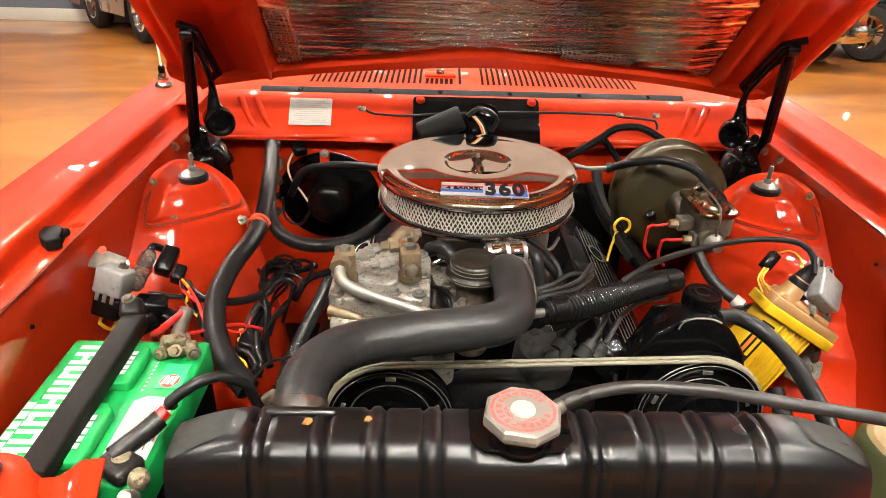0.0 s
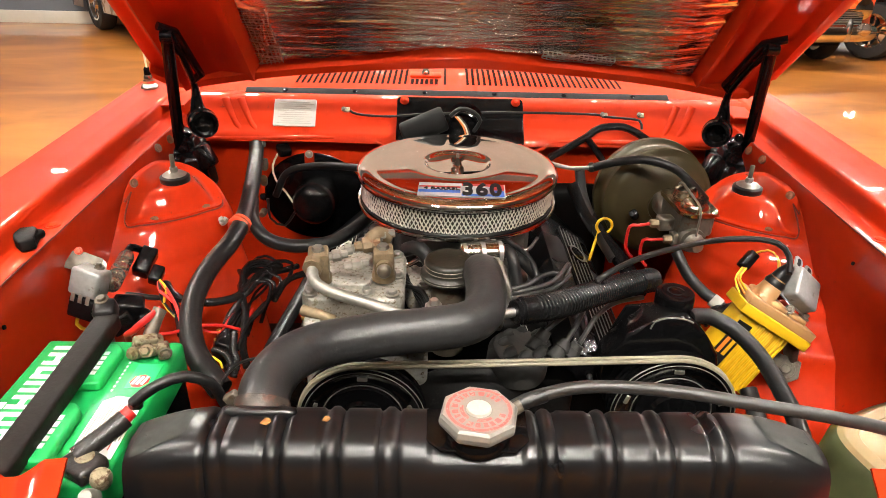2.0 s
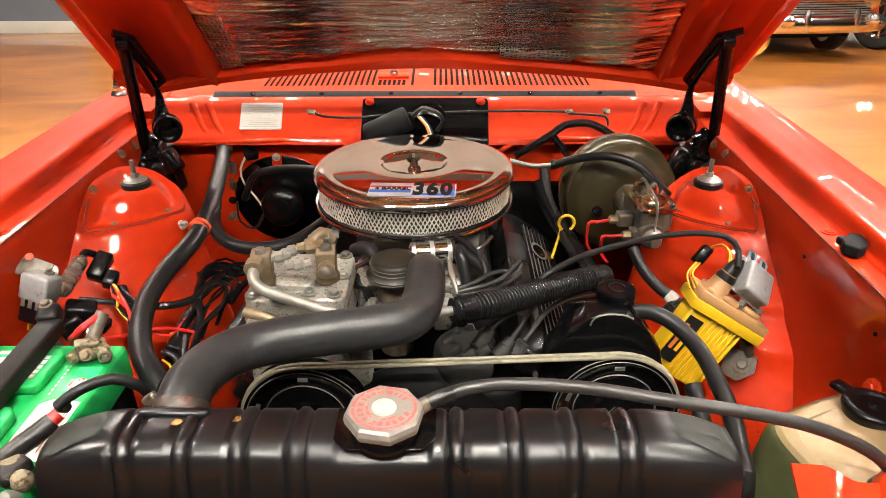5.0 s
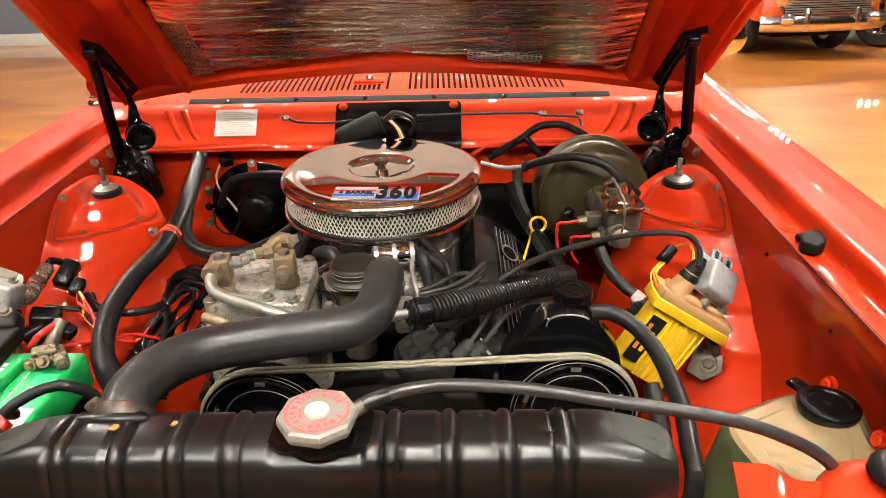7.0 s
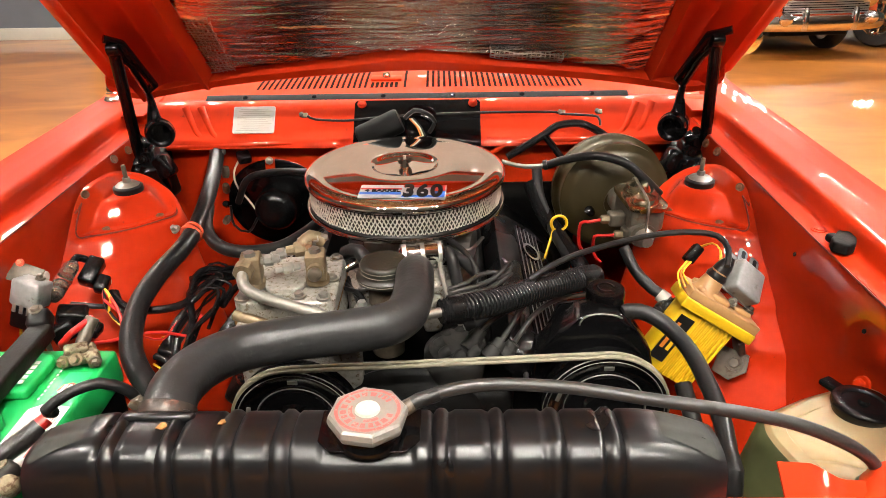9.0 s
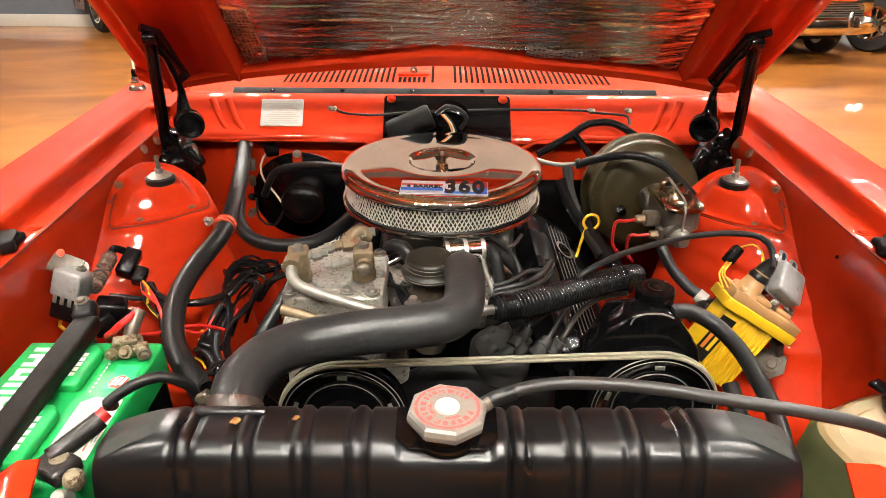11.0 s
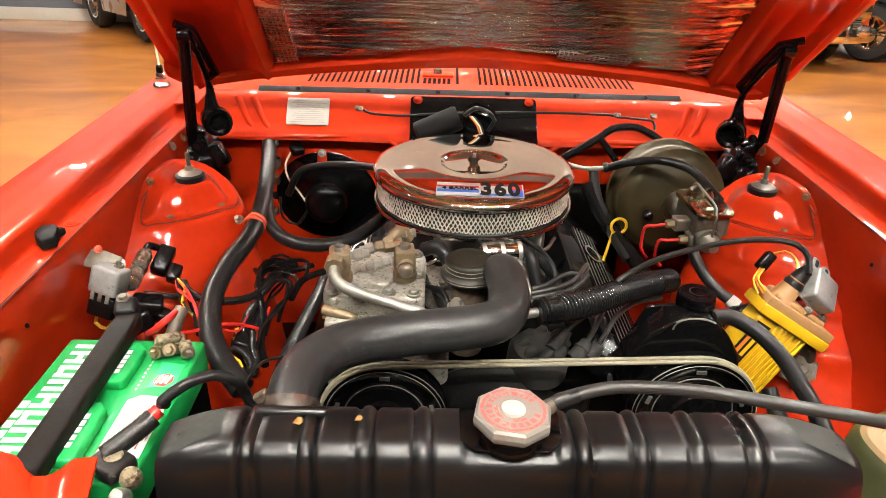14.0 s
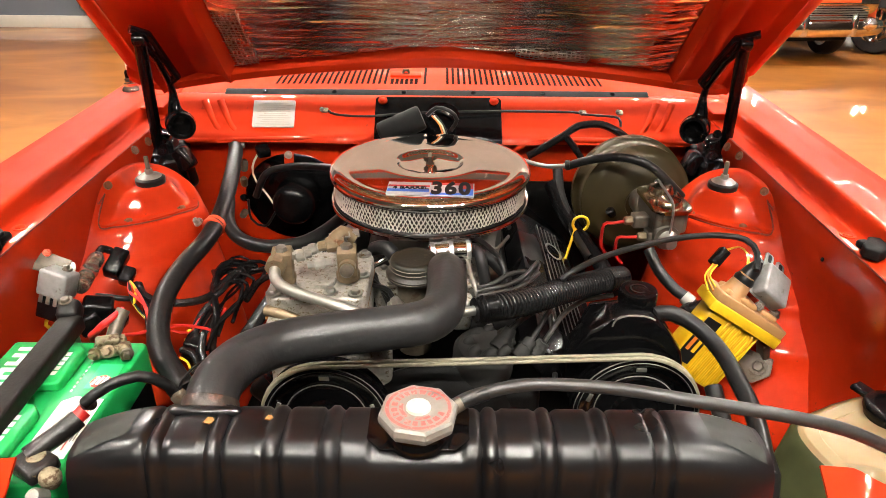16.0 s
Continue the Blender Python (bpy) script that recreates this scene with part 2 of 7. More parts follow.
LEAD = material("corroded_terminal", (0.22, 0.185, 0.12), 0.6, 0.4, vary=0.4, scale=120, spots=(0.10, 0.06, 0.03), spot_share=0.35, spot_scale=110, bump=0.8, bump_scale=200)
GOLD = material("gold_zinc_plate", (0.62, 0.55, 0.38), 0.16, 1.0, vary=0.2, scale=30, spots=(0.4, 0.34, 0.2), spot_share=0.1)
BOOSTER = material("olive_cadmium_plate", (0.040, 0.031, 0.013), 0.32, 0.25, vary=0.2, scale=30, bump=0.04, spots=(0.04, 0.03, 0.018), spot_share=0.1)
GREEN = material("green_battery_plastic", (0.008, 0.33, 0.075), 0.38, vary=0.07, scale=20, bump=0.05, bump_scale=400)
GREEN_LIGHT = material("light_green_print", (0.03, 0.55, 0.16), 0.4, vary=0.05)
WHITE = material("white_print", (0.78, 0.78, 0.76), 0.5, vary=0.04)
LABEL = material("aged_paper_label", (0.40, 0.375, 0.34), 0.6, vary=0.06, scale=40)
INK = material("black_ink", (0.008, 0.008, 0.008), 0.45, spec=0.15)
INK_GREY = material("grey_ink", (0.30, 0.28, 0.25), 0.6)
RED_PRINT = material("red_print", (0.62, 0.03, 0.02), 0.4, vary=0.1)
BLUE_PRINT = material("blue_print", (0.03, 0.16, 0.65), 0.35)
SILVER_PRINT = material("silver_print", (0.55, 0.55, 0.56), 0.35, 0.2)
YELLOW = material("yellow_plastic", (0.58, 0.36, 0.010), 0.36, vary=0.06, scale=30, bump=0.05)
YELLOW_METAL = material("yellow_painted_steel", (0.72, 0.42, 0.015), 0.4, vary=0.1)
TAN = material("tan_plastic", (0.33, 0.18, 0.075), 0.45, vary=0.10, scale=30, bump=0.05)
BEIGE = material("aged_translucent_plastic", (0.225, 0.16, 0.080), 0.36, vary=0.25, scale=10, sss=0.2, bump=0.25, bump_scale=22)
GREENISH = material("greenish_stained_shaded_plastic", (0.065, 0.072, 0.030), 0.36, vary=0.3, scale=14, bump=0.1, bump_scale=30)
WIRE_RED = material("red_wire", (0.55, 0.015, 0.012), 0.4)
WIRE_YELLOW = material("yellow_wire", (0.75, 0.45, 0.02), 0.4)
WIRE_ORANGE = material("orange_wire", (0.7, 0.2, 0.03), 0.4)
WIRE_WHITE = material("white_wire", (0.7, 0.62, 0.5), 0.5)
ORANGE_CLAMP = material("orange_red_rubber", (0.60, 0.07, 0.025), 0.45, vary=0.1)
CAP_METAL = material("worn_cap_metal", (0.23, 0.217, 0.195), 0.42, 0.25, vary=0.14, scale=90, spots=(0.30, 0.26, 0.22), spot_share=0.1, bump=0.1)
CAP_RED = material("faded_red_print", (0.42, 0.09, 0.075), 0.55, vary=0.2, scale=160, spots=(0.28, 0.25, 0.22), spot_share=0.25, spot_scale=260)
ALU_DULL = material("dull_aluminium", (0.25, 0.24, 0.215), 0.42, 0.6, vary=0.2, scale=60, bump=0.08)
ZINC = material("dull_zinc", (0.23, 0.23, 0.227), 0.34, 0.25, vary=0.25, scale=60, bump=0.25, bump_scale=120, spots=(0.10, 0.08, 0.06), spot_share=0.08)
OLD_STEEL = material("brown_stained_steel", (0.10, 0.082, 0.060), 0.48, 0.2, vary=0.35, scale=70, spots=(0.06, 0.03, 0.015), spot_share=0.2, bump=0.15)
RUST = material("rust_orange_stain", (0.26, 0.12, 0.03), 0.8, vary=0.4, scale=150)
SEAL = material("matt_black_seal", (0.006, 0.006, 0.006), 0.6, spec=0.12, vary=0.3, bump=0.2)

# ---- light ----
world = bpy.data.worlds.new("dim_hall")
scene.world = world
world.use_nodes = True
world.node_tree.nodes["Background"].inputs["Color"].default_value = (1.0, 0.9, 0.78, 1)
world.node_tree.nodes["Background"].inputs["Strength"].default_value = 0.02

LAMP_GLOW = material("lamp_diffuser", (1.0, 0.935, 0.83), 0.5, emit=930.0, vary=0.0)
DARK_SHADE = material("dark_lamp_shade", (0.03, 0.03, 0.03), 0.5)
WALL_BLUE = material("blue_grey_wall_paint", (0.16, 0.18, 0.21), 0.8, vary=0.06, scale=3, bump=0.05, bump_scale=80)
WALL_WARM = material("warm_brown_wall_paint", (0.085, 0.073, 0.062), 0.8, vary=0.06, scale=3)
CEILING = material("brown_hall_ceiling", (0.10, 0.090, 0.080), 0.8, vary=0.1, scale=4)
BASE_WHITE = material("white_baseboard_paint", (0.72, 0.70, 0.62), 0.5, vary=0.05, scale=10)


def floor_material():
    m = bpy.data.materials.new("polished_orange_floor")
    m.use_nodes = True
    n, l = m.node_tree.nodes, m.node_tree.links
    b = n["Principled BSDF"]
    geo = n.new("ShaderNodeNewGeometry")
    mp = n.new("ShaderNodeMapping")
    mp.inputs["Scale"].default_value = (0.7, 1.3, 1)
    l.new(geo.outputs["Position"], mp.inputs["Vector"])
    a = n.new("ShaderNodeTexNoise")
    a.inputs["Scale"].default_value, a.inputs["Detail"].default_value, a.inputs["Distortion"].default_value = 1.2, 7, 0.6
    l.new(mp.outputs["Vector"], a.inputs["Vector"])
    r = n.new("ShaderNodeValToRGB")
    r.color_ramp.elements[0].position, r.color_ramp.elements[1].position = 0.34, 0.66
    r.color_ramp.elements[0].color, r.color_ramp.elements[1].color = (0.30, 0.096, 0.016, 1), (0.55, 0.205, 0.036, 1)
    l.new(a.outputs["Fac"], r.inputs["Fac"])
    l.new(r.outputs["Color"], b.inputs["Base Color"])
    b.inputs["Roughness"].default_value, b.inputs["Specular IOR Level"].default_value = 0.45, 0.25
    b.inputs["Coat Weight"].default_value, b.inputs["Coat Roughness"].default_value = 0.8, 0.045
    c = n.new("ShaderNodeTexNoise")
    c.inputs["Scale"].default_value, c.inputs["Detail"].default_value = 3.0, 3
    l.new(geo.outputs["Position"], c.inputs["Vector"])
    bp = n.new("ShaderNodeBump")
    bp.inputs["Strength"].default_value, bp.inputs["Distance"].default_value = 0.03, 0.02
    l.new(c.outputs["Fac"], bp.inputs["Height"])
    l.new(bp.outputs["Normal"], b.inputs["Normal"])
    return m


FLOOR = floor_material()

# ---- the hall ----
solo("floor", span(-11, 18, -8, 30.2, -0.2, 0), FLOOR, "polished orange-brown stained hall floor with glossy reflections", "floor", kind="structure", smooth=0)
for name, bm, mat in (
        ("wall_north", span(-11, 0.4, 10.28, 10.48, 0, 4.4), WALL_BLUE),
        ("wall_return", span(0.2, 0.4, 10.48, 30.0, 0, 4.4), WALL_WARM),
        ("wall_far_north", span(0.2, 18, 30.0, 30.2, 0, 4.4), WALL_WARM),
        ("wall_south", span(-11, 18, -8.2, -8, 0, 4.4), WALL_WARM),
        ("wall_west", span(-11.2, -11, -8, 10.48, 0, 4.4), WALL_WARM),
        ("wall_east", span(18, 18.2, -8, 30.2, 0, 4.4), WALL_WARM)):
    solo(name, bm, mat, "plain painted hall wall", "wall", kind="structure", smooth=0)
solo("baseboard", span(-11, 0.2, 10.25, 10.277, 0, 0.17, 0.006), BASE_WHITE, "white painted baseboard along the hall wall", "baseboard", kind="structure")
solo("ceiling", span(-11.2, 18.2, -8.2, 30.2, 4.4, 4.6), CEILING, "dark brown hall ceiling", "ceiling", kind="structure", smooth=0)


def ceiling_light(x, y, z=3.75, tilt=0):
    """Four shaded lamp heads on a hanging rail, turned by tilt towards the cars."""
    t = root("ceiling_light", "row of four short bright lamps on a hanging rail", "ceiling light", (x, y, z), "ceiling lights")
    part("rail", span(x - 0.50, x + 0.50, y - 0.03, y + 0.03, z + 0.10, z + 0.14, 0.01), STEEL, t)
    for k in range(4):
        m = pose(x - 0.39 + 0.26 * k, y, z + 0.04, tilt)
        part("lamp", box((0.056, 0.20, 0.008), m @ pose(0, 0, -0.034), 0.003), LAMP_GLOW, t, "glowing warm white lamp")
        part("lamp_shade", box((0.072, 0.216, 0.060), m @ pose(0, 0, 0.002), 0.012), DARK_SHADE, t, "dark lamp shade")
        part("swivel", box((0.02, 0.02, 0.07), pose(x - 0.39 + 0.26 * k, y, z + 0.08), 0.003), STEEL, t)
    for s in (-1, 1):
        part("hanger", span(x + s * 0.4 - 0.008, x + s * 0.4 + 0.008, y - 0.008, y + 0.008, z + 0.14, 4.4), STEEL, t)
    return t


for ly, spots, tilt in ((-1.9, (-1.4, 0.4, 2.0), 14), (-0.45, (0.1,), 0), (0.9, (-3.1, 2.4), 0), (3.3, (-1.5, 0.0, 1.5), -30), (4.6, (-3.2, 3.2, 5.4), -30), (7.6, (-4.6, -2.4, 0.4, 3.0, 5.4), 24)):
    for lx in spots:
        ceiling_light(lx, ly, 3.75, tilt)
for lx, ly in ((11.6, 25.6), (14.3, 25.9), (13.6, 22.4), (10.5, 21.1), (7.0, 14.0), (3.5, 18.0)):
    ceiling_light(lx, ly, 3.75, -50)

# ---- cars standing farther back in the hall ----
TYRE = material("tyre_black", (0.015, 0.015, 0.015), 0.7, vary=0.3)
TAN_PAINT = material("tan_car_paint", (0.33, 0.20, 0.11), 0.3, coat=0.8, vary=0.05)
ORANGE_PAINT = material("orange_car_paint", (0.60, 0.075, 0.012), 0.3, coat=0.5, vary=0.05)
GREEN_PAINT = material("dark_green_car_paint", (0.012, 0.030, 0.022), 0.3, coat=0.6, vary=0.1)
DARK_PAINT = material("dark_underbody", (0.010, 0.010, 0.010), 0.7, spec=0.1, vary=0.2)


def wheel(parent, at, axis, r=0.33, w=0.20, capped=False):
    m = frame_on(at, axis)
    t = part("wheel", lathe([(r * 0.62, -w / 2), (r * 0.92, -w / 2), (r, -w * 0.3), (r, w * 0.3), (r * 0.92, w / 2), (r * 0.62, w / 2)], m, 40), TYRE, parent)
    part("rim", lathe([(0, w * 0.42), (r * 0.14, w * 0.46), (r * 0.2, w * 0.30), (r * 0.5, w * 0.26), (r * 0.56, w * 0.48), (r * 0.63, w * 0.50), (r * 0.63, -w * 0.4), (0, -w * 0.3)], m, 36), CHROME, t, "chrome wheel rim")
    if capped:
        part("hubcap", lathe([(0, w * 0.72), (r * 0.12, w * 0.71), (r * 0.16, w * 0.64), (r * 0.42, w * 0.60), (r * 0.60, w * 0.50), (r * 0.64, w * 0.44)], m, 40), CHROME, t, "domed chrome hubcap")
        return t
    for k in range(8):
        a = TAU * k / 8
        part("spoke", box((r * 0.34, r * 0.07, 0.02), m @ pose(r * 0.36 * math.cos(a), r * 0.36 * math.sin(a), w * 0.30, 0, 0, math.degrees(a)), 0.006), CHROME, t)
    return t


def parked_car(name_label, front, heading, paint, length=4.6, width=1.8, grille=True, axles=(0.80, 3.65), sc=1.0, capped=False):
    """A car seen low from the front: body, bumper, grille and wheels. front: middle of its nose on the floor."""
    t = root("parked_car", name_label, "car", (*front, 0), "parked cars")
    m = pose(front[0], front[1], 0, 0, 0, heading) @ Matrix.Scale(sc, 4)
    h = width / 2
    k = length / 4.6
    prof = [(0.0, 0.50), (-0.02, 0.62), (0.03, 0.80), (0.15, 0.90), (1.2 * k, 0.98), (1.75 * k, 1.40), (3.1 * k, 1.42), (3.7 * k, 1.0), (length - 0.1, 0.92), (length, 0.60), (length - 0.05, 0.38)]
    def f(u, v):
        y, z = along_profile([(*p, 0) for p in prof], u)[:2]
        x = (v - 0.5) * width
        rnd = abs(2 * v - 1) ** 4
        return m @ Vector((x * (1 - (0.18 if z > 1.1 else 0)), y + 0.12 * rnd * (1 if y < 0.3 else 0), z - 0.06 * rnd))
    body = part("body", sheet(f, 60, 24), paint, t)
    for s in (-1, 1):
        def g(u, v):
            y = length * u
            low = 0.26 if y > axles[0] else 0.46
            z = low + v * (0.86 - low)
            for wy in axles:
                d = math.hypot(y - wy, 0)
                if d < 0.40:
                    z = max(z, 0.30 + math.sqrt(max(0, 0.40 ** 2 - d * d))) if v < 1 else z
            return m @ Vector((s * (h - 0.03 * (1 - v)), min(max(y, 0.10), length - 0.06), min(z, 0.86)))
        part("side_panel", sheet(g, 70, 8), paint, t)
        for wy in axles:
            wheel(t, m @ Vector((s * (h - 0.14), wy, 0.33)), m.to_3x3() @ Vector((s, 0, 0)), 0.33 * sc, 0.20 * sc, capped)
        if grille:
            part("headlight", lathe([(0.10, 0), (0.11, 0.02), (0.085, 0.03), (0, 0.05)], frame_on(m @ Vector((s * (h - 0.22), 0.02, 0.74)), m.to_3x3() @ Vector((0, -1, 0))), 24), CHROME, t)
    part("underbody", box((width - 0.5, length - 0.5, 0.10), m @ pose(0, length / 2, 0.30), 0.02), DARK_PAINT, t)
    # bumper: a bowed bar with two guards and end wraps
    bar = [m @ Vector((h * 1.02 * q, -0.10 + 0.16 * abs(q) ** 3, 0.44)) for q in (-1.02, -0.9, -0.6, -0.3, 0, 0.3, 0.6, 0.9, 1.02)]
    bp = part("bumper", tube(bar, 0.055, 24, 0.05, flat=1.5), BUMPER, t, "chrome front bumper")
    for s in (-1, 1):
        part("bumper_guard", lathe([(0.0, 0.20), (0.025, 0.19), (0.045, 0.12), (0.05, 0.0), (0.045, -0.08), (0, -0.09)], m @ pose(s * h * 0.42, -0.12, 0.44), 16), BUMPER, bp)
        part("bumper_bullet", lathe([(0.0, 0.10), (0.05, 0.06), (0.075, 0.0), (0.07, -0.04)], frame_on(m @ Vector((s * h * 0.72, -0.10, 0.50)), m.to_3x3() @ Vector((0, -1, 0.1))), 20), BUMPER, bp)
    if grille:
        # a near-black panel behind the bars stands for the opening's shade
        part("grille_shade_panel", box((h * 1.46, 0.02, 0.165), m @ pose(0, -0.004, 0.632), 0.006), DARK_PAINT, t, "dark panel standing for the shade in the grille opening")
        for k in range(6):
            part("grille_bar", tube([m @ Vector((-h * 0.72, -0.018, 0.56 + 0.028 * k)), m @ Vector((0, -0.05, 0.56 + 0.028 * k)), m @ Vector((h * 0.72, -0.018, 0.56 + 0.028 * k))], 0.008, 8, 0.1), ALU, t)
        part("grille_frame", tube([m @ Vector((-h * 0.76, 0.0, 0.73)), m @ Vector((0, -0.055, 0.74)), m @ Vector((h * 0.76, 0.0, 0.73))], 0.014, 8, 0.1), BUMPER, t)
    return t


parked_car("orange-red classic car with a chrome bumper and barred grille", (4.12, 7.58), 8, ORANGE_PAINT, 4.6, 1.6, sc=0.85, capped=True)
parked_car("dark green classic car with chrome spoked wheels", (6.29, 8.15), 35, GREEN_PAINT, 4.6, 1.7, False)
parked_car("tan classic car with chrome wheels by the hall wall", (-2.57, 8.38), 41.4, TAN_PAINT, 3.6, 1.7, False, (0.6, 2.33))

hall = set(scene.collection.objects)

# ---- the car's bodywork ----
RUST_RED = material("rusty_red_screw", (0.13, 0.045, 0.02), 0.5, vary=0.3)
car = root("car", "orange-red classic car with its hood raised, standing on the hall floor", "car", (0, 0.9, 0))

SEAM = material("dark_seam", (0.16, 0.015, 0.006), 0.7)
FENDER = [(0.6115, 0.815), (0.612, 0.821), (0.614, 0.8235), (0.622, 0.8240), (0.640, 0.8245), (0.644, 0.827), (0.6455, 0.833), (0.6465, 0.848), (0.6475, 0.8545), (0.650, 0.858), (0.656, 0.8595), (0.70, 0.8575), (0.745, 0.8515), (0.776, 0.8435), (0.795, 0.828), (0.812, 0.79), (0.83, 0.70), (0.84, 0.62), (0.835, 0.45), (0.80, 0.28)]


def fender(s):
    def f(u, v):
        x, z = along_profile([(*p, 0) for p in FENDER], v)[:2]
        y = 0.30 + 1.75 * u
        return (s * (x + 0.012 * (u - 0.4)), y, z + 0.020 * u - 0.006)
    bm = sheet(f, 30, 180, -0.004 * s)
    part("fender", bm, RED, car, "glossy orange-red front fender")
    # gutter seam along the inner edge
    part("fender_seam", tube([(s * 0.6065, 0.36, 0.818), (s * 0.6105, 0.9, 0.8225), (s * 0.6145, 1.40, 0.829)], 0.0015, 6), SEAM, car, "dark seam between the panels")


APRON = [(0.611, 0.818), (0.608, 0.80), (0.613, 0.75), (0.627, 0.66), (0.632, 0.56), (0.61, 0.45), (0.58, 0.32)]


def apron(s):
    """The inner fender wall, with the shock tower swelling out of it."""
    def f(u, v):
        x, z = along_profile([(*p, 0) for p in APRON], v)[:2]
        y = 0.34 + 1.11 * u
        # a long shallow crease in front of the tower
        x -= 0.012 * math.exp(-((y - 0.62) / 0.06) ** 2) * math.sin(math.pi * min(1, v * 1.4))
        # the panel steps out beside the bottle
        x += 0.045 * (s > 0) * math.exp(-((y - 0.60) / 0.09) ** 4) * min(1, max(0, v - 0.06) * 6)
        return (s * x, y, z + 0.012 * u)
    part("inner_fender", sheet(f, 48, 26, 0.003 * s), RED_WORN, car, "orange-red inner fender panel")


def knots(a, table):
    """Linear between (angle, value) pairs."""
    for (a0, v0), (a1, v1) in zip(table, table[1:]):
        if a <= a1:
            q = max(0, (a - a0) / (a1 - a0))
            return v0 + (v1 - v0) * q * q * (3 - 2 * q)
    return table[-1][1]


RIM = [(0.603, 1.048, 0.745), (0.580, 1.053, 0.743), (0.555, 1.064, 0.742), (0.520, 1.092, 0.739), (0.490, 1.126, 0.737), (0.466, 1.156, 0.737), (0.480, 1.190, 0.745), (0.510, 1.225, 0.765), (0.555, 1.240, 0.785), (0.595, 1.210, 0.802), (0.604, 1.150, 0.808), (0.605, 1.100, 0.806), (0.607, 1.068, 0.780)]
HUB = Vector((0.549, 1.163, 0.780))


def rim_at(u):
    """The cover plate's outline, u running once round."""
    n = len(RIM)
    k = u * n
    i = int(k) % n
    f = k - int(k)
    a, b, c, d = [Vector(RIM[(i + j) % n]) for j in (-1, 0, 1, 2)]
    return 0.5 * (2 * b + (c - a) * f + (2 * a - 5 * b + 4 * c - d) * f * f + (3 * b - a - 3 * c + d) * f ** 3)


def ease(q):
    q = min(1, max(0, q))
    return q * q * (3 - 2 * q)


def tower(s):
    """The shock tower: a column swelling out of the inner fender, with a domed cover plate screwed on its top."""
    rows = [(0.80, -0.004, 0), (1.0, -0.0035, 0), (1.07, -0.004, 0), (1.14, -0.008, 0), (1.20, -0.017, 0), (1.25, -0.032, 0), (1.30, -0.06, 0.1), (1.36, -0.10, 0.4), (1.50, -0.16, 0.7), (1.72, -0.26, 0.9), (2.0, -0.42, 1)]
    # how much farther the foot runs out towards the front
    flare = [(0, 0, 0), (-0.017, 0.02, 0), (-0.032, 0.10, 0), (-0.06, 0.35, 0), (-0.10, 0.72, 0), (-0.16, 1.20, 0), (-0.26, 1.75, 0), (-0.42, 2.2, 0)]

    def f(u, v):
        k, dz, even = along_profile(rows, v)
        p = rim_at(u)
        ahead = max(0, HUB.y - p.y) / (Vector((p.x, p.y)) - Vector((HUB.x, HUB.y))).length
        q = HUB + (p - HUB) * (k + ahead ** 2 * knots(-dz, [(-a, b) for a, b, c in flare]))
        return (s * q.x, q.y, p.z + (0.742 - p.z) * even + dz)
    t = part("shock_tower", sheet(f, 78, 60, 0.0), RED_WORN, car, "bulging orange-red shock tower")

    def g(u, v):
        k = min(1, v / 0.97)
        p = rim_at(u)
        q = HUB + (p - HUB) * k
        z = HUB.z + (p.z - HUB.z) * ease((k - 0.40) / 0.44)
        return (s * q.x, q.y, z + 0.0022 - (0.0058 if v > 0.98 else 0))
    part("cover_plate", sheet(g, 104, 40, 0.0), RED_WORN, t, smooth=75)
    n = len(RIM)
    line = [HUB + (rim_at(k / (8 * n)) - HUB) * 1.012 for k in range(-16, 46)]
    part("plate_seam", tube([(s * q.x, q.y, q.z - 0.0022) for q in line], 0.0016, 6, straight=True), SEAM, t, "dark seam round the plate")
    for q, n in (((0.597, 1.096, 0.8035), (-0.9, -0.6, 0.5)), ((0.562, 1.071, 0.7435), (0, -0.3, 1)), ((0.491, 1.143, 0.7385), (-0.2, -0.2, 1)), ((0.575, 1.222, 0.793), (0, 0.2, 1))):
        part("screw", bolt((s * q[0], q[1], q[2]), (s * n[0], n[1], n[2]), 0.0052, 0.003), RUST_RED, t)
    stud = root("shock_stud", "zinc shock absorber stud with cupped washer on rubber bush", "stud", (s * HUB.x, HUB.y, 0.780), "shock studs")
    m = pose(s * HUB.x, HUB.y, 0.779)
    part("bush", lathe([(0, 0.0), (0.026, 0.0), (0.0275, 0.004), (0.0275, 0.013), (0.023, 0.016), (0, 0.016)], m, 28), RUBBER, stud, "black rubber bush")
    part("washer", lathe([(0, 0.020), (0.010, 0.020), (0.018, 0.0175), (0.0222, 0.014), (0.0222, 0.016), (0.018, 0.0197), (0.010, 0.022), (0, 0.022)], m, 28), STEEL, stud)
    part("nut", lathe([(0, 0.031), (0.0072, 0.031), (0.008, 0.029), (0.008, 0.021), (0, 0.021)], m, 6), STEEL, stud)
    part("threaded_rod", lathe([(0, 0.056), (0.0036, 0.056), (0.0042, 0.054), (0.0042, 0.030)], m, 12), OLD_STEEL, stud)


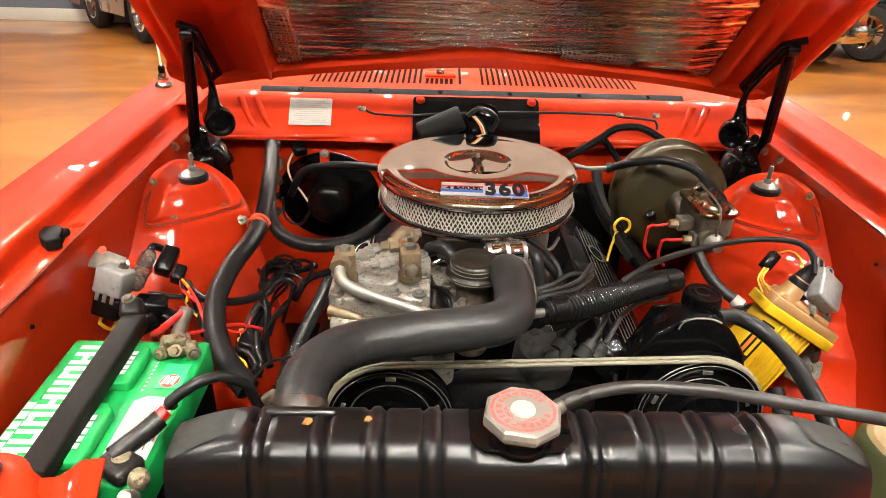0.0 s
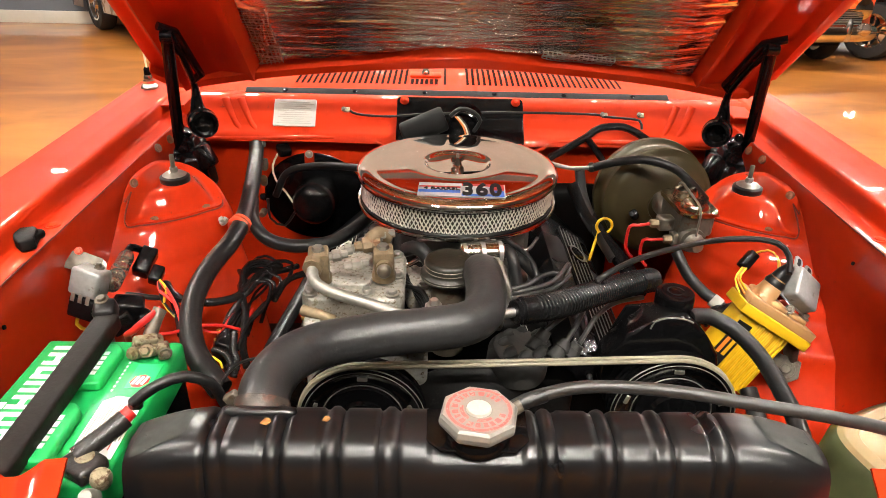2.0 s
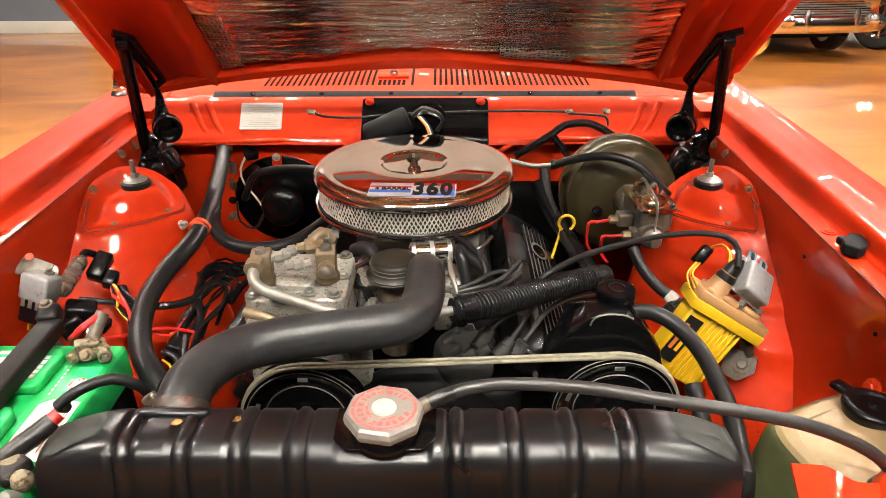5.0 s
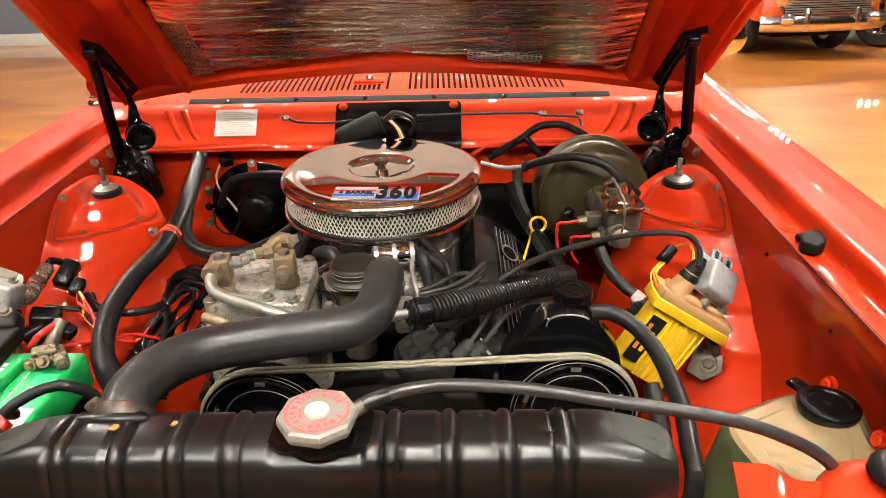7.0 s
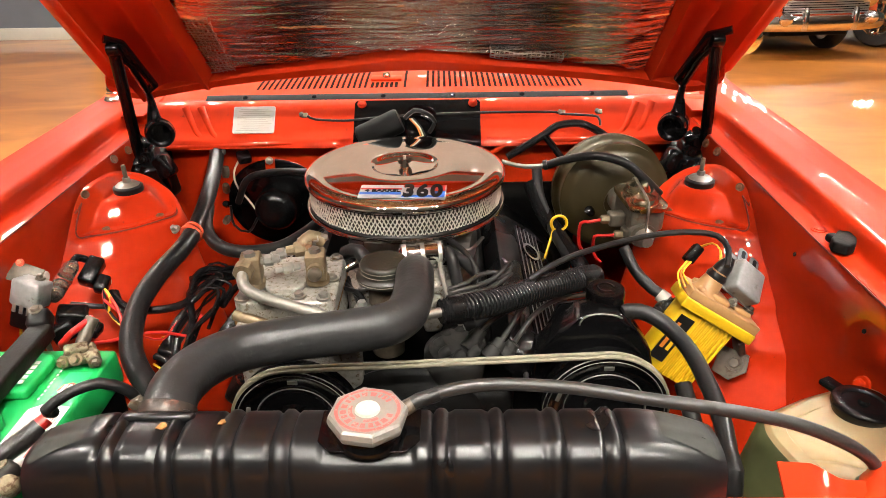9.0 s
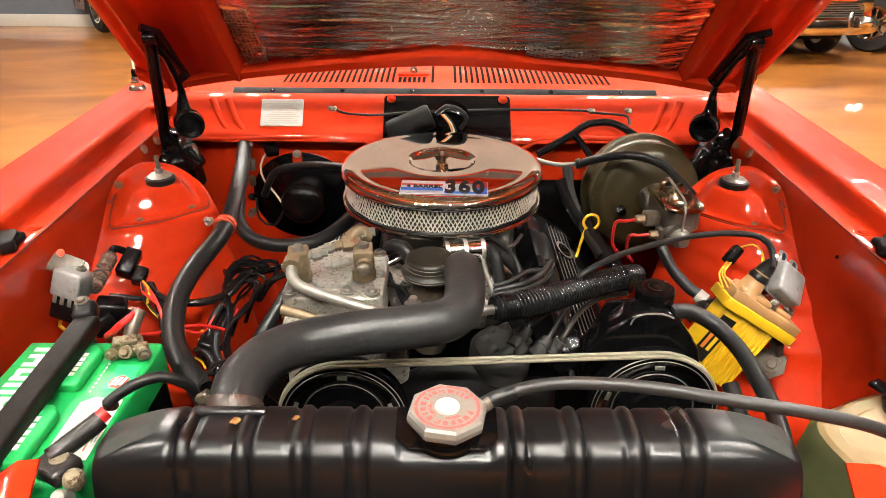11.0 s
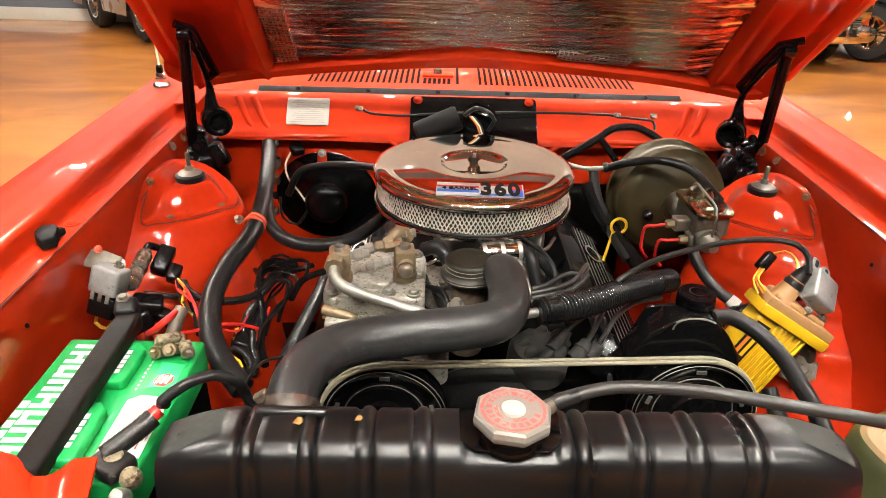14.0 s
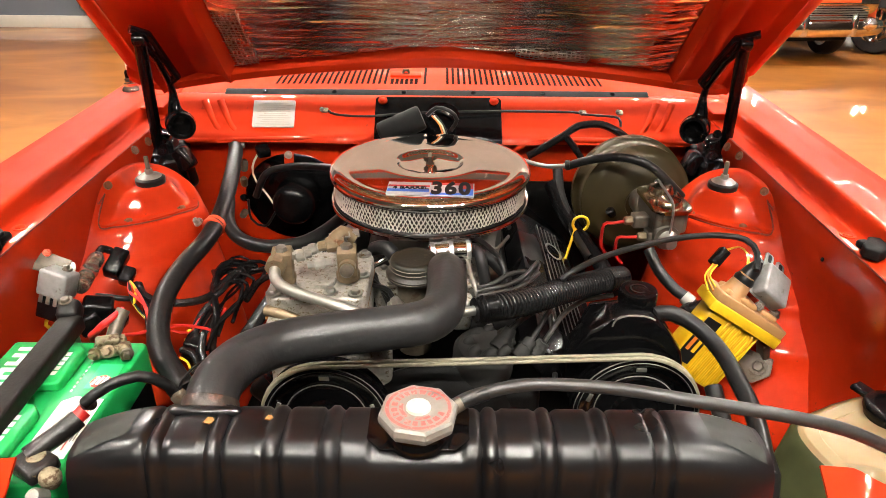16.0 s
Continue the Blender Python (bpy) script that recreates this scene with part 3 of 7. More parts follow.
for s in (-1, 1):
    fender(s)
    apron(s)
    tower(s)
    # screw and rubber stop on the fender's flange
    part("flange_screw", bolt((s * 0.627, 0.876, 0.8245), (0, 0, 1), 0.008, 0.004), RED, car)
    st = root("rubber_stop", "small folded black rubber hood stop on the fender flange", "rubber stop", (s * 0.632, 0.80, 0.826), "hood stops")
    bmr = prism([(-0.026, -0.004), (-0.022, 0.016), (-0.006, 0.020), (0.004, 0.012), (0.024, 0.014), (0.027, -0.006), (0.008, -0.012), (-0.012, -0.012)], 0, 0.017, pose(s * 0.632, 0.812, 0.8260, 0, 0, 60 * s), 0.003)
    part("block", bmr, SEAL, st)
    part("lip", box((0.016, 0.022, 0.012), pose(s * 0.624, 0.828, 0.833, 0, 0, 12 * s), 0.004), SEAL, st)

# small plugged holes in the inner fenders
for s in (-1, 1):
    for q in ((0.607, 0.885, 0.778), (0.607, 0.685, 0.772)):
        part("plug", lathe([(0, 0.002), (0.003, 0.0015), (0.0034, 0)], frame_on((s * (q[0] - 0.001), q[1], q[2]), (-s, 0, 0.3)), 10), BLACK_DULL, car, "small dark hole plug")

for s in (-1, 1):
    for y, z in ((1.245, 0.818), (1.31, 0.814)):
        part("seam_screw", bolt((s * 0.606, y, z), (-s * 0.9, -0.2, 0.45), 0.006, 0.003), RUST_RED, car)
    part("fender_slot", box((0.003, 0.030, 0.006), pose(s * 0.607, 1.36, 0.822, 0, 0, 0), 0.001), BLACK_DULL, car, "narrow dark slot")

# front wheels carry the body
for s in (-1, 1):
    w = part("front_wheel", lathe([(0.18, -0.09), (0.29, -0.095), (0.315, -0.07), (0.315, 0.07), (0.29, 0.095), (0.18, 0.09)], frame_on((s * 0.68, 1.12, 0.315), (1, 0, 0)), 40), RUBBER, car)
    part("rim", lathe([(0, -0.02), (0.15, -0.03), (0.185, -0.08), (0.185, 0.08), (0.15, 0.05), (0, 0.04)], frame_on((s * 0.68, 1.12, 0.315), (1, 0, 0)), 32), STEEL, w)

# firewall: sloping upper face, ledge, upright lower face
WALL_SHAPE = [(1.512, 0.862), (1.490, 0.864), (1.474, 0.858), (1.425, 0.806), (1.412, 0.795), (1.404, 0.790), (1.406, 0.782), (1.428, 0.776), (1.434, 0.766), (1.434, 0.40), (1.38, 0.30)]


def wall_f(u, v):
    y, z = along_profile([(*p, 0) for p in WALL_SHAPE], v)[:2]
    x = -0.66 + 1.32 * u
    k = 0.0
    if z < 0.80:
        k = 0.006 * math.sin(x * 9) ** 2
    # pressed panel ends bend forward at both sides
    side = max(0, abs(x) - 0.50)
    return (x, y - k - 0.25 * side * side * (1 if z > 0.79 else 0.3), z)


part("firewall", sheet(wall_f, 70, 60, 0.003), RED_WORN, car, "orange-red firewall")
for x, lean in ((-0.505, -0.10), (-0.47, -0.10), (0.47, 0.10), (0.505, 0.10)):
    part("firewall_crease", tube([(x + lean * 0.25, 1.470, 0.858), (x, 1.440, 0.820), (x - lean * 0.2, 1.418, 0.798)], 0.0095, 10, flat=0.6), RED_WORN, car)
part("firewall_ledge", tube([(-0.60, 1.396, 0.786), (-0.40, 1.406, 0.789), (-0.22, 1.408, 0.790), (-0.17, 1.398, 0.776), (-0.14, 1.41, 0.74)], 0.006, 8), RED_WORN, car)
part("firewall_rib", tube([(0.15, 1.41, 0.745), (0.18, 1.40, 0.775), (0.24, 1.406, 0.792), (0.50, 1.404, 0.790), (0.60, 1.395, 0.786)], 0.006, 8), RED_WORN, car)


# cowl top with its vent slots
def cowl_f(u, v):
    x = -0.68 + 1.36 * u
    y, z = along_profile([(1.505, 0.866, 0), (1.53, 0.874, 0), (1.60, 0.884, 0), (1.78, 0.902, 0)], v)[:2]
    return (x, y + 0.03 * (1 - (x / 0.66) ** 2) * v, z - 0.006 + 0.010 * (1 - (x / 0.66) ** 2) * min(1, v * 3))


part("cowl_panel", sheet(cowl_f, 60, 16, 0.003), RED, car, "orange-red cowl panel below the windshield")
# the shade inside the slots, laid on the cowl as near-black strips
VENT_DARK = material("vent_shadow_black", (0.012, 0.003, 0.002), 0.9, spec=0.05)
def slot(x0, x1, v0, v1, w):
    """A narrow slot lying on the cowl from v0 to v1."""
    def f(u, v):
        q = Vector(cowl_f((x0 + (x1 - x0) * v + (u - 0.5) * w + 0.68) / 1.36, v0 + (v1 - v0) * v))
        return q + Vector((0, 0, 0.0012))
    return sheet(f, 2, 4)


for i in range(58):
    x = -0.385 + 0.77 * i / 57
    if abs(x + 0.002) < 0.022 or -0.118 < x < -0.045:
        continue
    part("vent_slot", slot(x, x * 0.96, 0.17, 0.62, 0.0062), VENT_DARK, car)
for i in range(6):
    x = -0.112 + 0.0115 * i
    part("vent_slot", slot(x, x * 0.99, 0.17, 0.26, 0.0075), VENT_DARK, car)
part("nozzle_base", box((0.075, 0.03, 0.006), pose(-0.08, 1.605, 0.888, 6), 0.002), RED, car)
part("washer_nozzle", lathe([(0, 0.010), (0.007, 0.010), (0.010, 0.006), (0.011, 0)], pose(-0.08, 1.605, 0.891), 16), CHROME, car)
for s in (-1, 1):
    part("cowl_corner", sheet(lambda u, v: (s * (0.60 + 0.14 * u), 1.40 + 0.30 * v, 0.858 + 0.02 * v - 0.01 * u * u), 8, 10, 0.003), RED, car)

# rubber seal strip along the cowl edge
seal = root("cowl_seal", "long black rubber hood seal strip screwed along the cowl edge", "seal strip", (0, 1.50, 0.860))
part("strip", box((0.975, 0.026, 0.007), pose(-0.004, 1.500, 0.8675, 28), 0.0025), SEAL, seal)
for i in range(6):
    part("screw", bolt((-0.40 + 0.16 * i, 1.501, 0.8705), (0, -0.45, 1), 0.0036, 0.002), BLACK, seal)

# ---- hood: raised about 45 degrees over the bay ----
HOOD_O, HOOD_D, HOOD_N = Vector((0, 1.402, 0.900)), Vector((0, -0.697, 0.717)), Vector((0, -0.717, -0.697))


def on_hood(x, d, h=0.0):
    """x across, d up along the hood's underside from its rear edge, h out of it towards the engine."""
    return HOOD_O + Vector((x, 0, 0)) + HOOD_D * d + HOOD_N * h


def rear_edge(x):
    """The hood's rear edge bows up towards the middle."""
    return max(-0.01, 0.091 * (1 - (x / 0.58) ** 2)) + 0.055 * (max(0, abs(x) - 0.565) / 0.08) ** 2


def foil_low(x):
    """The insulation's lower edge, peaked in the middle."""
    return rear_edge(x) + 0.022 + 0.024 * math.exp(-(x / 0.13) ** 2)


def hood_skin(u, v):
    """The outer skin; its driver's edge flares a little towards the front."""
    x = -0.648 + (1.318 + 0.028 * min(1, v / 0.33)) * u
    d0 = rear_edge(min(x, 0.650))
    return on_hood(x, d0 + (1.19 - d0) * v, -0.030 - 0.020 * (1 - (2 * u - 1) ** 2) - 0.006 * (abs(2 * u - 1) ** 8))


hood = part("hood", sheet(hood_skin, 80, 30, 0.004), RED, car, "raised orange-red hood")


def rail_rear(u, v):
    x = -0.64 + 1.278 * u
    d = rear_edge(x) + v * (foil_low(x) + 0.012 - rear_edge(x))
    h = along_profile([(0, -0.024, 0), (0.06, 0.0, 0), (0.25, 0.010, 0), (0.8, 0.006, 0), (1.0, -0.010, 0)], v)[1]
    return on_hood(x, d, h)


part("hood_rear_rail", sheet(rail_rear, 96, 14, 0.003), RED, hood)


def rail_side(s, inner, outer):
    def f(u, v):
        wide = outer + (0.028 * min(1, u / 0.33) if s > 0 else 0)
        x = wide + (inner - wide) * v + 0.03 * max(0, u - 0.3) * v
        d0 = rear_edge(min(x, 0.650)) + 0.004
        d = d0 + (1.12 - d0) * u
        h = along_profile([(0, -0.034, 0), (0.012, -0.012, 0), (0.05, -0.010, 0), (0.15, -0.013, 0), (0.21, 0.003, 0), (0.24, 0.011, 0), (0.275, 0.006, 0), (0.34, -0.003, 0), (0.62, -0.009, 0), (0.85, 0.001, 0), (0.93, 0.008, 0), (1.0, -0.012, 0)], v)[1]
        return on_hood(s * x, d, h)
    part("hood_side_rail", sheet(f, 44, 40, 0.003), RED, hood)


rail_side(-1, 0.415, 0.642)
rail_side(1, 0.475, 0.660)
part("hood_front_rail", sheet(lambda u, v: on_hood(-0.64 + 1.302 * u, 1.02 + 0.14 * v, 0.012 * math.sin(math.pi * v)), 20, 8, 0.003), RED, hood)
part("hood_backing", sheet(lambda u, v: on_hood(-0.60 + 1.2 * u, 0.115 + 1.0 * v, -0.020), 6, 6, 0.002), RED, hood)

# crinkled foil insulation
FOIL = material("crinkled_silver_foil", (0.80, 0.80, 0.79), 0.17, 1.0, vary=0.2, scale=25, stretch=(0.20, 1, 1), bump=0.7, bump_scale=120, rough_vary=0.4)


def crease(x, d, sx, sd, seed):
    """A sharp-topped wrinkle running across the hood."""
    return 1 - min(1, 2.6 * abs(noise.noise(Vector((x * sx, d * sd + 1.2 * noise.noise(Vector((x * 1.4, d * 5, seed))), seed)))))


def foil_f(u, v):
    x = -0.425 + 0.905 * u
    low = foil_low(x)
    d = low + (1.04 - low) * v
    h = 0.0034 * crease(x, d, 2.2, 38, 3.0) ** 5 + 0.0022 * crease(x, d, 4.0, 85, 7.0) ** 3 + 0.0009 * noise.noise(Vector((x * 9, d * 150, 1))) + 0.0016 * noise.noise(Vector((x * 7, d * 9, 5)))
    edge = min(u, 1 - u, v * 2.0) * 14
    return on_hood(x, d, -0.006 + h - 0.010 * max(0, 1 - edge))


foil = part("insulation", sheet(foil_f, 130, 620, 0.0), FOIL, hood, "crinkled silver foil insulation", smooth=60)
for (u0, u1, v0, v1, nu, nv) in ((0.010, 0.068, 0.008, 0.19, 6, 20), (0.64, 0.80, 0.012, 0.045, 16, 5)):
    bm = bmesh.new()
    for i in range(nu + 1):
        u = u0 + (u1 - u0) * i / nu
        add(bm, tube([Vector(foil_f(u, v0 + (v1 - v0) * k / 6)) + HOOD_N * 0.0032 for k in range(7)], 0.0009, 4, 0.02))
    for j in range(nv + 1):
        v = v0 + (v1 - v0) * j / nv
        add(bm, tube([Vector(foil_f(u0 + (u1 - u0) * k / 8, v)) + HOOD_N * 0.0032 for k in range(9)], 0.0009, 4, 0.02))
    tagged(part("reinforcing_mesh", bm, ALU, hood, "bare grid of reinforcing threads"), kind="stuff")


# ---- hood hinges ----
def hinge(s):
    t = root("hood_hinge", "black steel hood hinge with a coiled spring and long link arm", "hinge", (s * 0.585, 1.36, 0.74), "hood hinges")

    def at(p):
        return Vector((abs(p[0]) * s, p[1], p[2]))

    o = 0.016 if s > 0 else 0.0
    top, foot = at((-0.545 - o, 1.226, 1.037)), at((-0.605 - o, 1.352, 0.777))
    part("link_arm", tube([top, top.lerp(foot, 0.5), foot], 0.0115, 10, straight=True, flat=0.5), BLACK, t)
    a, b, c = at((-0.558 - 1.7 * o, 1.222, 1.057)), at((-0.534 - o, 1.238, 1.045)), at((-0.530 - 0.3 * o, 1.330, 0.946))
    d = at((-0.549, 1.335, 0.931))
    bm = tube([a, b, c], 0.0110, 10, straight=True, flat=0.7)
    add(bm, tube([at((-0.548 - o, 1.232, 1.032)), at((-0.542 - 0.7 * o, 1.270, 0.998)), d], 0.0085, 10, straight=True, flat=0.7))
    add(bm, tube([c, d], 0.008, 8, straight=True))
    part("hood_bracket", bm, BLACK, t)
    part("bracket_foot", box((0.026, 0.040, 0.010), frame_on(at((-0.545 - o, 1.245, 1.026)), HOOD_N), 0.003), BLACK, t)
    part("pivot", lathe([(0, 0.012), (0.011, 0.012), (0.012, 0.008), (0.012, -0.010), (0, -0.010)], frame_on(top, (1, 0, 0)), 16), BLACK, t)
    part("upper_link", tube([d, at((-0.552, 1.350, 0.904)), at((-0.552, 1.345, 0.876)), at((-0.547, 1.340, 0.853))], lambda k: 0.007 + 0.015 * k * k, 12, flat=0.7), BLACK, t)
    sc = at((-0.542, 1.335, 0.844))
    ax = frame_on(sc, (-s * 0.45, -0.85, 0.10))
    part("spring", lathe([(0.016, -0.034), (0.026, -0.034), (0.028, -0.028), (0.029, 0.020), (0.027, 0.030), (0.021, 0.031), (0.019, 0.012), (0.0, 0.010)], ax, 28), BLACK, t, "coiled black hinge spring")
    part("spring_coil", lathe([(0.0285, 0.0), (0.0305, 0.004), (0.0285, 0.008), (0.0305, 0.012), (0.0285, 0.016)], ax, 28), BLACK, t)
    bc = at((-0.590, 1.362, 0.772))
    part("base", box((0.050, 0.046, 0.062), Matrix.Translation(bc) @ pose(0, 0, 0, 0, 14 * s, 10 * s), 0.010), BLACK, t)
    part("base_lug", box((0.044, 0.038, 0.042), Matrix.Translation(at((-0.599, 1.358, 0.803))) @ pose(0, 0, 0, 12, -20 * s, 0), 0.009), BLACK, t)
    part("base_lug", box((0.036, 0.05, 0.036), Matrix.Translation(at((-0.574, 1.355, 0.749))) @ pose(0, 0, 0, -12, 20 * s, 0), 0.009), BLACK, t)
    part("pivot_boss", lathe([(0, -0.02), (0.020, -0.02), (0.022, 0.0), (0.018, 0.02), (0, 0.02)], frame_on(at((-0.620, 1.345, 0.767)), (s, -0.6, 0)), 18), BLACK, t)
    part("base_plate", box((0.062, 0.05, 0.050), Matrix.Translation(at((-0.587, 1.370, 0.759))) @ pose(0, 0, 0, 10, 30 * s, 5), 0.012), BLACK, t)
    part("base_lug", box((0.040, 0.03, 0.044), Matrix.Translation(at((-0.605, 1.330, 0.750))) @ pose(0, 0, 0, 0, -25 * s, 15), 0.010), BLACK, t)
    part("base_foot", span(min(s * 0.56, s * 0.628), max(s * 0.56, s * 0.628), 1.37, 1.42, 0.72, 0.79, 0.006), BLACK_DULL, t)
    part("base_arm", box((0.052, 0.045, 0.075), Matrix.Translation(at((-0.576, 1.340, 0.739))) @ pose(0, 0, 0, 15, 12 * s, 20), 0.012), BLACK, t)
    part("base_lug", box((0.036, 0.04, 0.05), Matrix.Translation(at((-0.547, 1.335, 0.767))) @ pose(0, 0, 0, -10, 30 * s, 0), 0.010), BLACK, t)
    part("base_bracket", box((0.075, 0.050, 0.100), Matrix.Translation(at((-0.583, 1.366, 0.733))) @ pose(0, 0, 0, 0, 8 * s, 6 * s), 0.012), BLACK_DULL, t)
    part("bolt", bolt(at((-0.592, 1.338, 0.832)), (-s * 0.2, -1, 0.2), 0.006, 0.006), BLACK, t)
    part("bolt", bolt(at((-0.592, 1.334, 0.784)), (-s * 0.2, -1, 0.2), 0.006, 0.006), BLACK, t)


for s in (-1, 1):
    hinge(s)

# the rest of the body behind the cowl, plain
# the pale tint stands for the hall's reflection that the chrome lid mirrors
GLASS_SHEEN = material("glass_with_painted_sheen", (0.15, 0.115, 0.092), 0.05, vary=0.1)
# unseen windshield, added to keep lamp reflections off the cowl
part("windshield", sheet(lambda u, v: (-0.62 + 1.24 * u + 0.08 * (0.5 - u) * v, 1.80 + 0.42 * v - 0.10 * (2 * u - 1) ** 2 * (1 - v), 0.905 + 0.40 * v), 16, 8, 0.006), GLASS_SHEEN, car, "windshield glass with a reflection put into its pale colour")
part("roof", sheet(lambda u, v: (-0.58 + 1.16 * u, 2.22 + 1.25 * v, 1.305 + 0.03 * (1 - (2 * u - 1) ** 2) - 0.03 * v), 12, 10, 0.006), RED, car)
part("rear_window", sheet(lambda u, v: (-0.56 + 1.12 * u + 0.10 * (2 * u - 1) * v, 3.46 + 0.30 * v, 1.275 - 0.37 * v), 10, 6, 0.006), GLASS_SHEEN, car, "dark rear window")
part("trunk_lid", sheet(lambda u, v: (-0.80 + 1.60 * u, 3.74 + 0.46 * v, 0.905 - 0.02 * v - 0.02 * (2 * u - 1) ** 4), 14, 8, 0.006), RED, car)
part("tail_panel", sheet(lambda u, v: (-0.83 + 1.66 * u, 4.19 + 0.03 * math.sin(math.pi * v), 0.885 - 0.60 * v), 14, 8, 0.006), RED, car)
part("rear_bumper", tube([(-0.84, 4.10, 0.42), (-0.80, 4.24, 0.42), (0, 4.27, 0.42), (0.80, 4.24, 0.42), (0.84, 4.10, 0.42)], 0.045, 12, 0.05), CHROME, car)
for s in (-1, 1):
    part("body_side", sheet(lambda u, v: (s * (0.835 - 0.01 * math.sin(math.pi * v)), 2.05 + 2.1 * u, 0.28 + 0.60 * v), 14, 10, 0.006), RED, car)
    part("rear_pillar", sheet(lambda u, v: (s * (0.82 - 0.26 * v), 3.28 + 0.14 * v + (0.50 - 0.38 * v) * u, 0.88 + 0.40 * v), 6, 6, 0.006), RED, car)
    part("side_glass", sheet(lambda u, v: (s * (0.82 - 0.24 * v), 2.0 + 0.15 * v + (1.28 - 0.02 * v) * u, 0.88 + 0.42 * v), 10, 6, 0.006), GLASS_SHEEN, car)
    w = part("rear_wheel", lathe([(0.18, -0.09), (0.29, -0.095), (0.315, -0.07), (0.315, 0.07), (0.29, 0.095), (0.18, 0.09)], frame_on((s * 0.68, 3.55, 0.175), (1, 0, 0)), 40), RUBBER, car)
    part("rim", lathe([(0, -0.02), (0.15, -0.03), (0.185, -0.08), (0.185, 0.08), (0.15, 0.05), (0, 0.04)], frame_on((s * 0.68, 3.55, 0.175), (1, 0, 0)), 32), STEEL, w)

# chrome mirror on the car's side
SM = Vector((0.812, 1.728, 0.951))
mr = part("side_mirror", lathe([(0, 0.016), (0.030, 0.012), (0.046, 0.0), (0.044, -0.02), (0.030, -0.045), (0, -0.055)], frame_on(SM, (0.2, 1, 0.05)) @ Matrix.Diagonal((1.1, 1.0, 1, 1)), 28), CHROME, car, "chrome side mirror")
part("mirror_stem", tube([SM + Vector((-0.012, 0, -0.03)), SM + Vector((-0.045, 0.004, -0.066)), (SM.x - 0.072, SM.y + 0.01, 0.852)], 0.008, 10), CHROME, mr)

# antenna on the fender
ant = root("antenna", "chrome radio antenna on a stepped base on the fender", "antenna", (-0.715, 1.515, 0.868))
m = pose(-0.715, 1.515, 0.868)
part("base", lathe([(0, 0.0), (0.020, 0.0), (0.018, 0.006), (0.013, 0.010), (0.013, 0.016), (0.010, 0.018), (0.010, 0.026), (0.007, 0.030), (0, 0.030)], m, 20), CHROME, ant)
part("collar", lathe([(0, 0.030), (0.008, 0.030), (0.0075, 0.042), (0.005, 0.046), (0, 0.046)], m, 16), BLACK, ant)
part("mast", tube([(-0.715, 1.515, 0.912), (-0.735, 1.545, 1.30), (-0.75, 1.57, 1.55)], lambda k: 0.0022 - 0.001 * k, 6), WIRE_WHITE, ant, "pale plated mast")

# ---- radiator ----
rad = root("radiator", "black painted radiator with a ribbed top tank and worn grey ends", "radiator", (0, 0.46, 0.30))
TANK = [(0.512, 0.735), (0.512, 0.790), (0.507, 0.803), (0.496, 0.810), (0.470, 0.8125), (0.448, 0.811), (0.436, 0.804), (0.429, 0.790), (0.424, 0.765), (0.420, 0.725)]
RIBS = [-0.262, -0.206, -0.150, -0.094, 0.062, 0.118, 0.174, 0.230]


def tank_f(u, v):
    x = -0.352 + 0.692 * u
    y, z = along_profile([(*p, 0) for p in TANK], v)[:2]
    groove = 0.0
    for r in RIBS:
        d = abs(abs(x - r) - 0.008)
        groove = max(groove, 1 - d / 0.0045)
    raised = any(abs(x - r) < 0.008 for r in RIBS)
    lift = -0.0035 * max(0, groove) + (0.0012 if raised else 0)
    if abs(x + 0.008) < 0.052:
        lift = 0.0
        if abs(x + 0.008) < 0.046 and z > 0.80:
            z = max(z - 0.004, 0.80)
    end = max(0, abs(x + 0.006) - 0.262) / 0.084
    end = min(1, end)
    c = Vector((0.466, 0.755))
    k = 1 + lift / 0.045
    y, z = c.x + (y - c.x) * k, c.y + (z - c.y) * k
    # the ends slope down and round off
    z -= 0.020 * end ** 1.6 * max(0, (z - 0.735) / 0.075)
    y += 0.018 * end ** 3 * (0.5 if y < 0.466 else -0.3)
    return (x, y, z)


tank = part("top_tank", sheet(tank_f, 220, 34, 0.0), BLACK_TANK, rad)
for x in (-0.352, 0.340):
    part("tank_end", sheet(lambda u, v: (x, *(Vector(tank_f(0 if x < 0 else 1, u))[1:] if v == 0 else (0.466, 0.73))), 24, 1), BLACK_TANK, rad)


def facet(s, x0, x1):
    """The bare grey patch on a tank end."""
    def f(u, v):
        uu = (x0 + (x1 - x0) * u + 0.352) / 0.692
        p = Vector(tank_f(uu, 0.36 + (0.27 - 0.10 * u) * v))
        return p + Vector((0, -0.0006, 0.0012))
    part("worn_patch", sheet(f, 14, 8), GREY_PRIMER, rad, "worn grey patch")


facet(-1, -0.345, -0.292)
facet(1, 0.332, 0.278)
part("tank_rib", box((0.074, 0.012, 0.010), pose(-0.226, 0.489, 0.8105, -4), 0.0046), BLACK_TANK, rad)
for x, y, w in ((-0.217, 0.473, 0.0055), (-0.158, 0.478, 0.0040)):
    part("rust_spot", prism([(-w, -0.003), (-w * 0.4, w * 0.8), (w * 0.5, w * 0.7), (w, 0), (w * 0.3, -w * 0.9)], 0, 0.0012, pose(x, y, 0.8125, 4)), RUST, rad, "small rusty spot", smooth=0)
core = part("core", span(-0.335, 0.325, 0.435, 0.495, 0.30, 0.735, 0.004), BLACK_DULL, rad)
for s in (-1, 1):
    part("side_strap", span(-0.005 + s * 0.338 - 0.008, -0.005 + s * 0.338 + 0.008, 0.43, 0.50, 0.30, 0.745, 0.003), BLACK, rad)
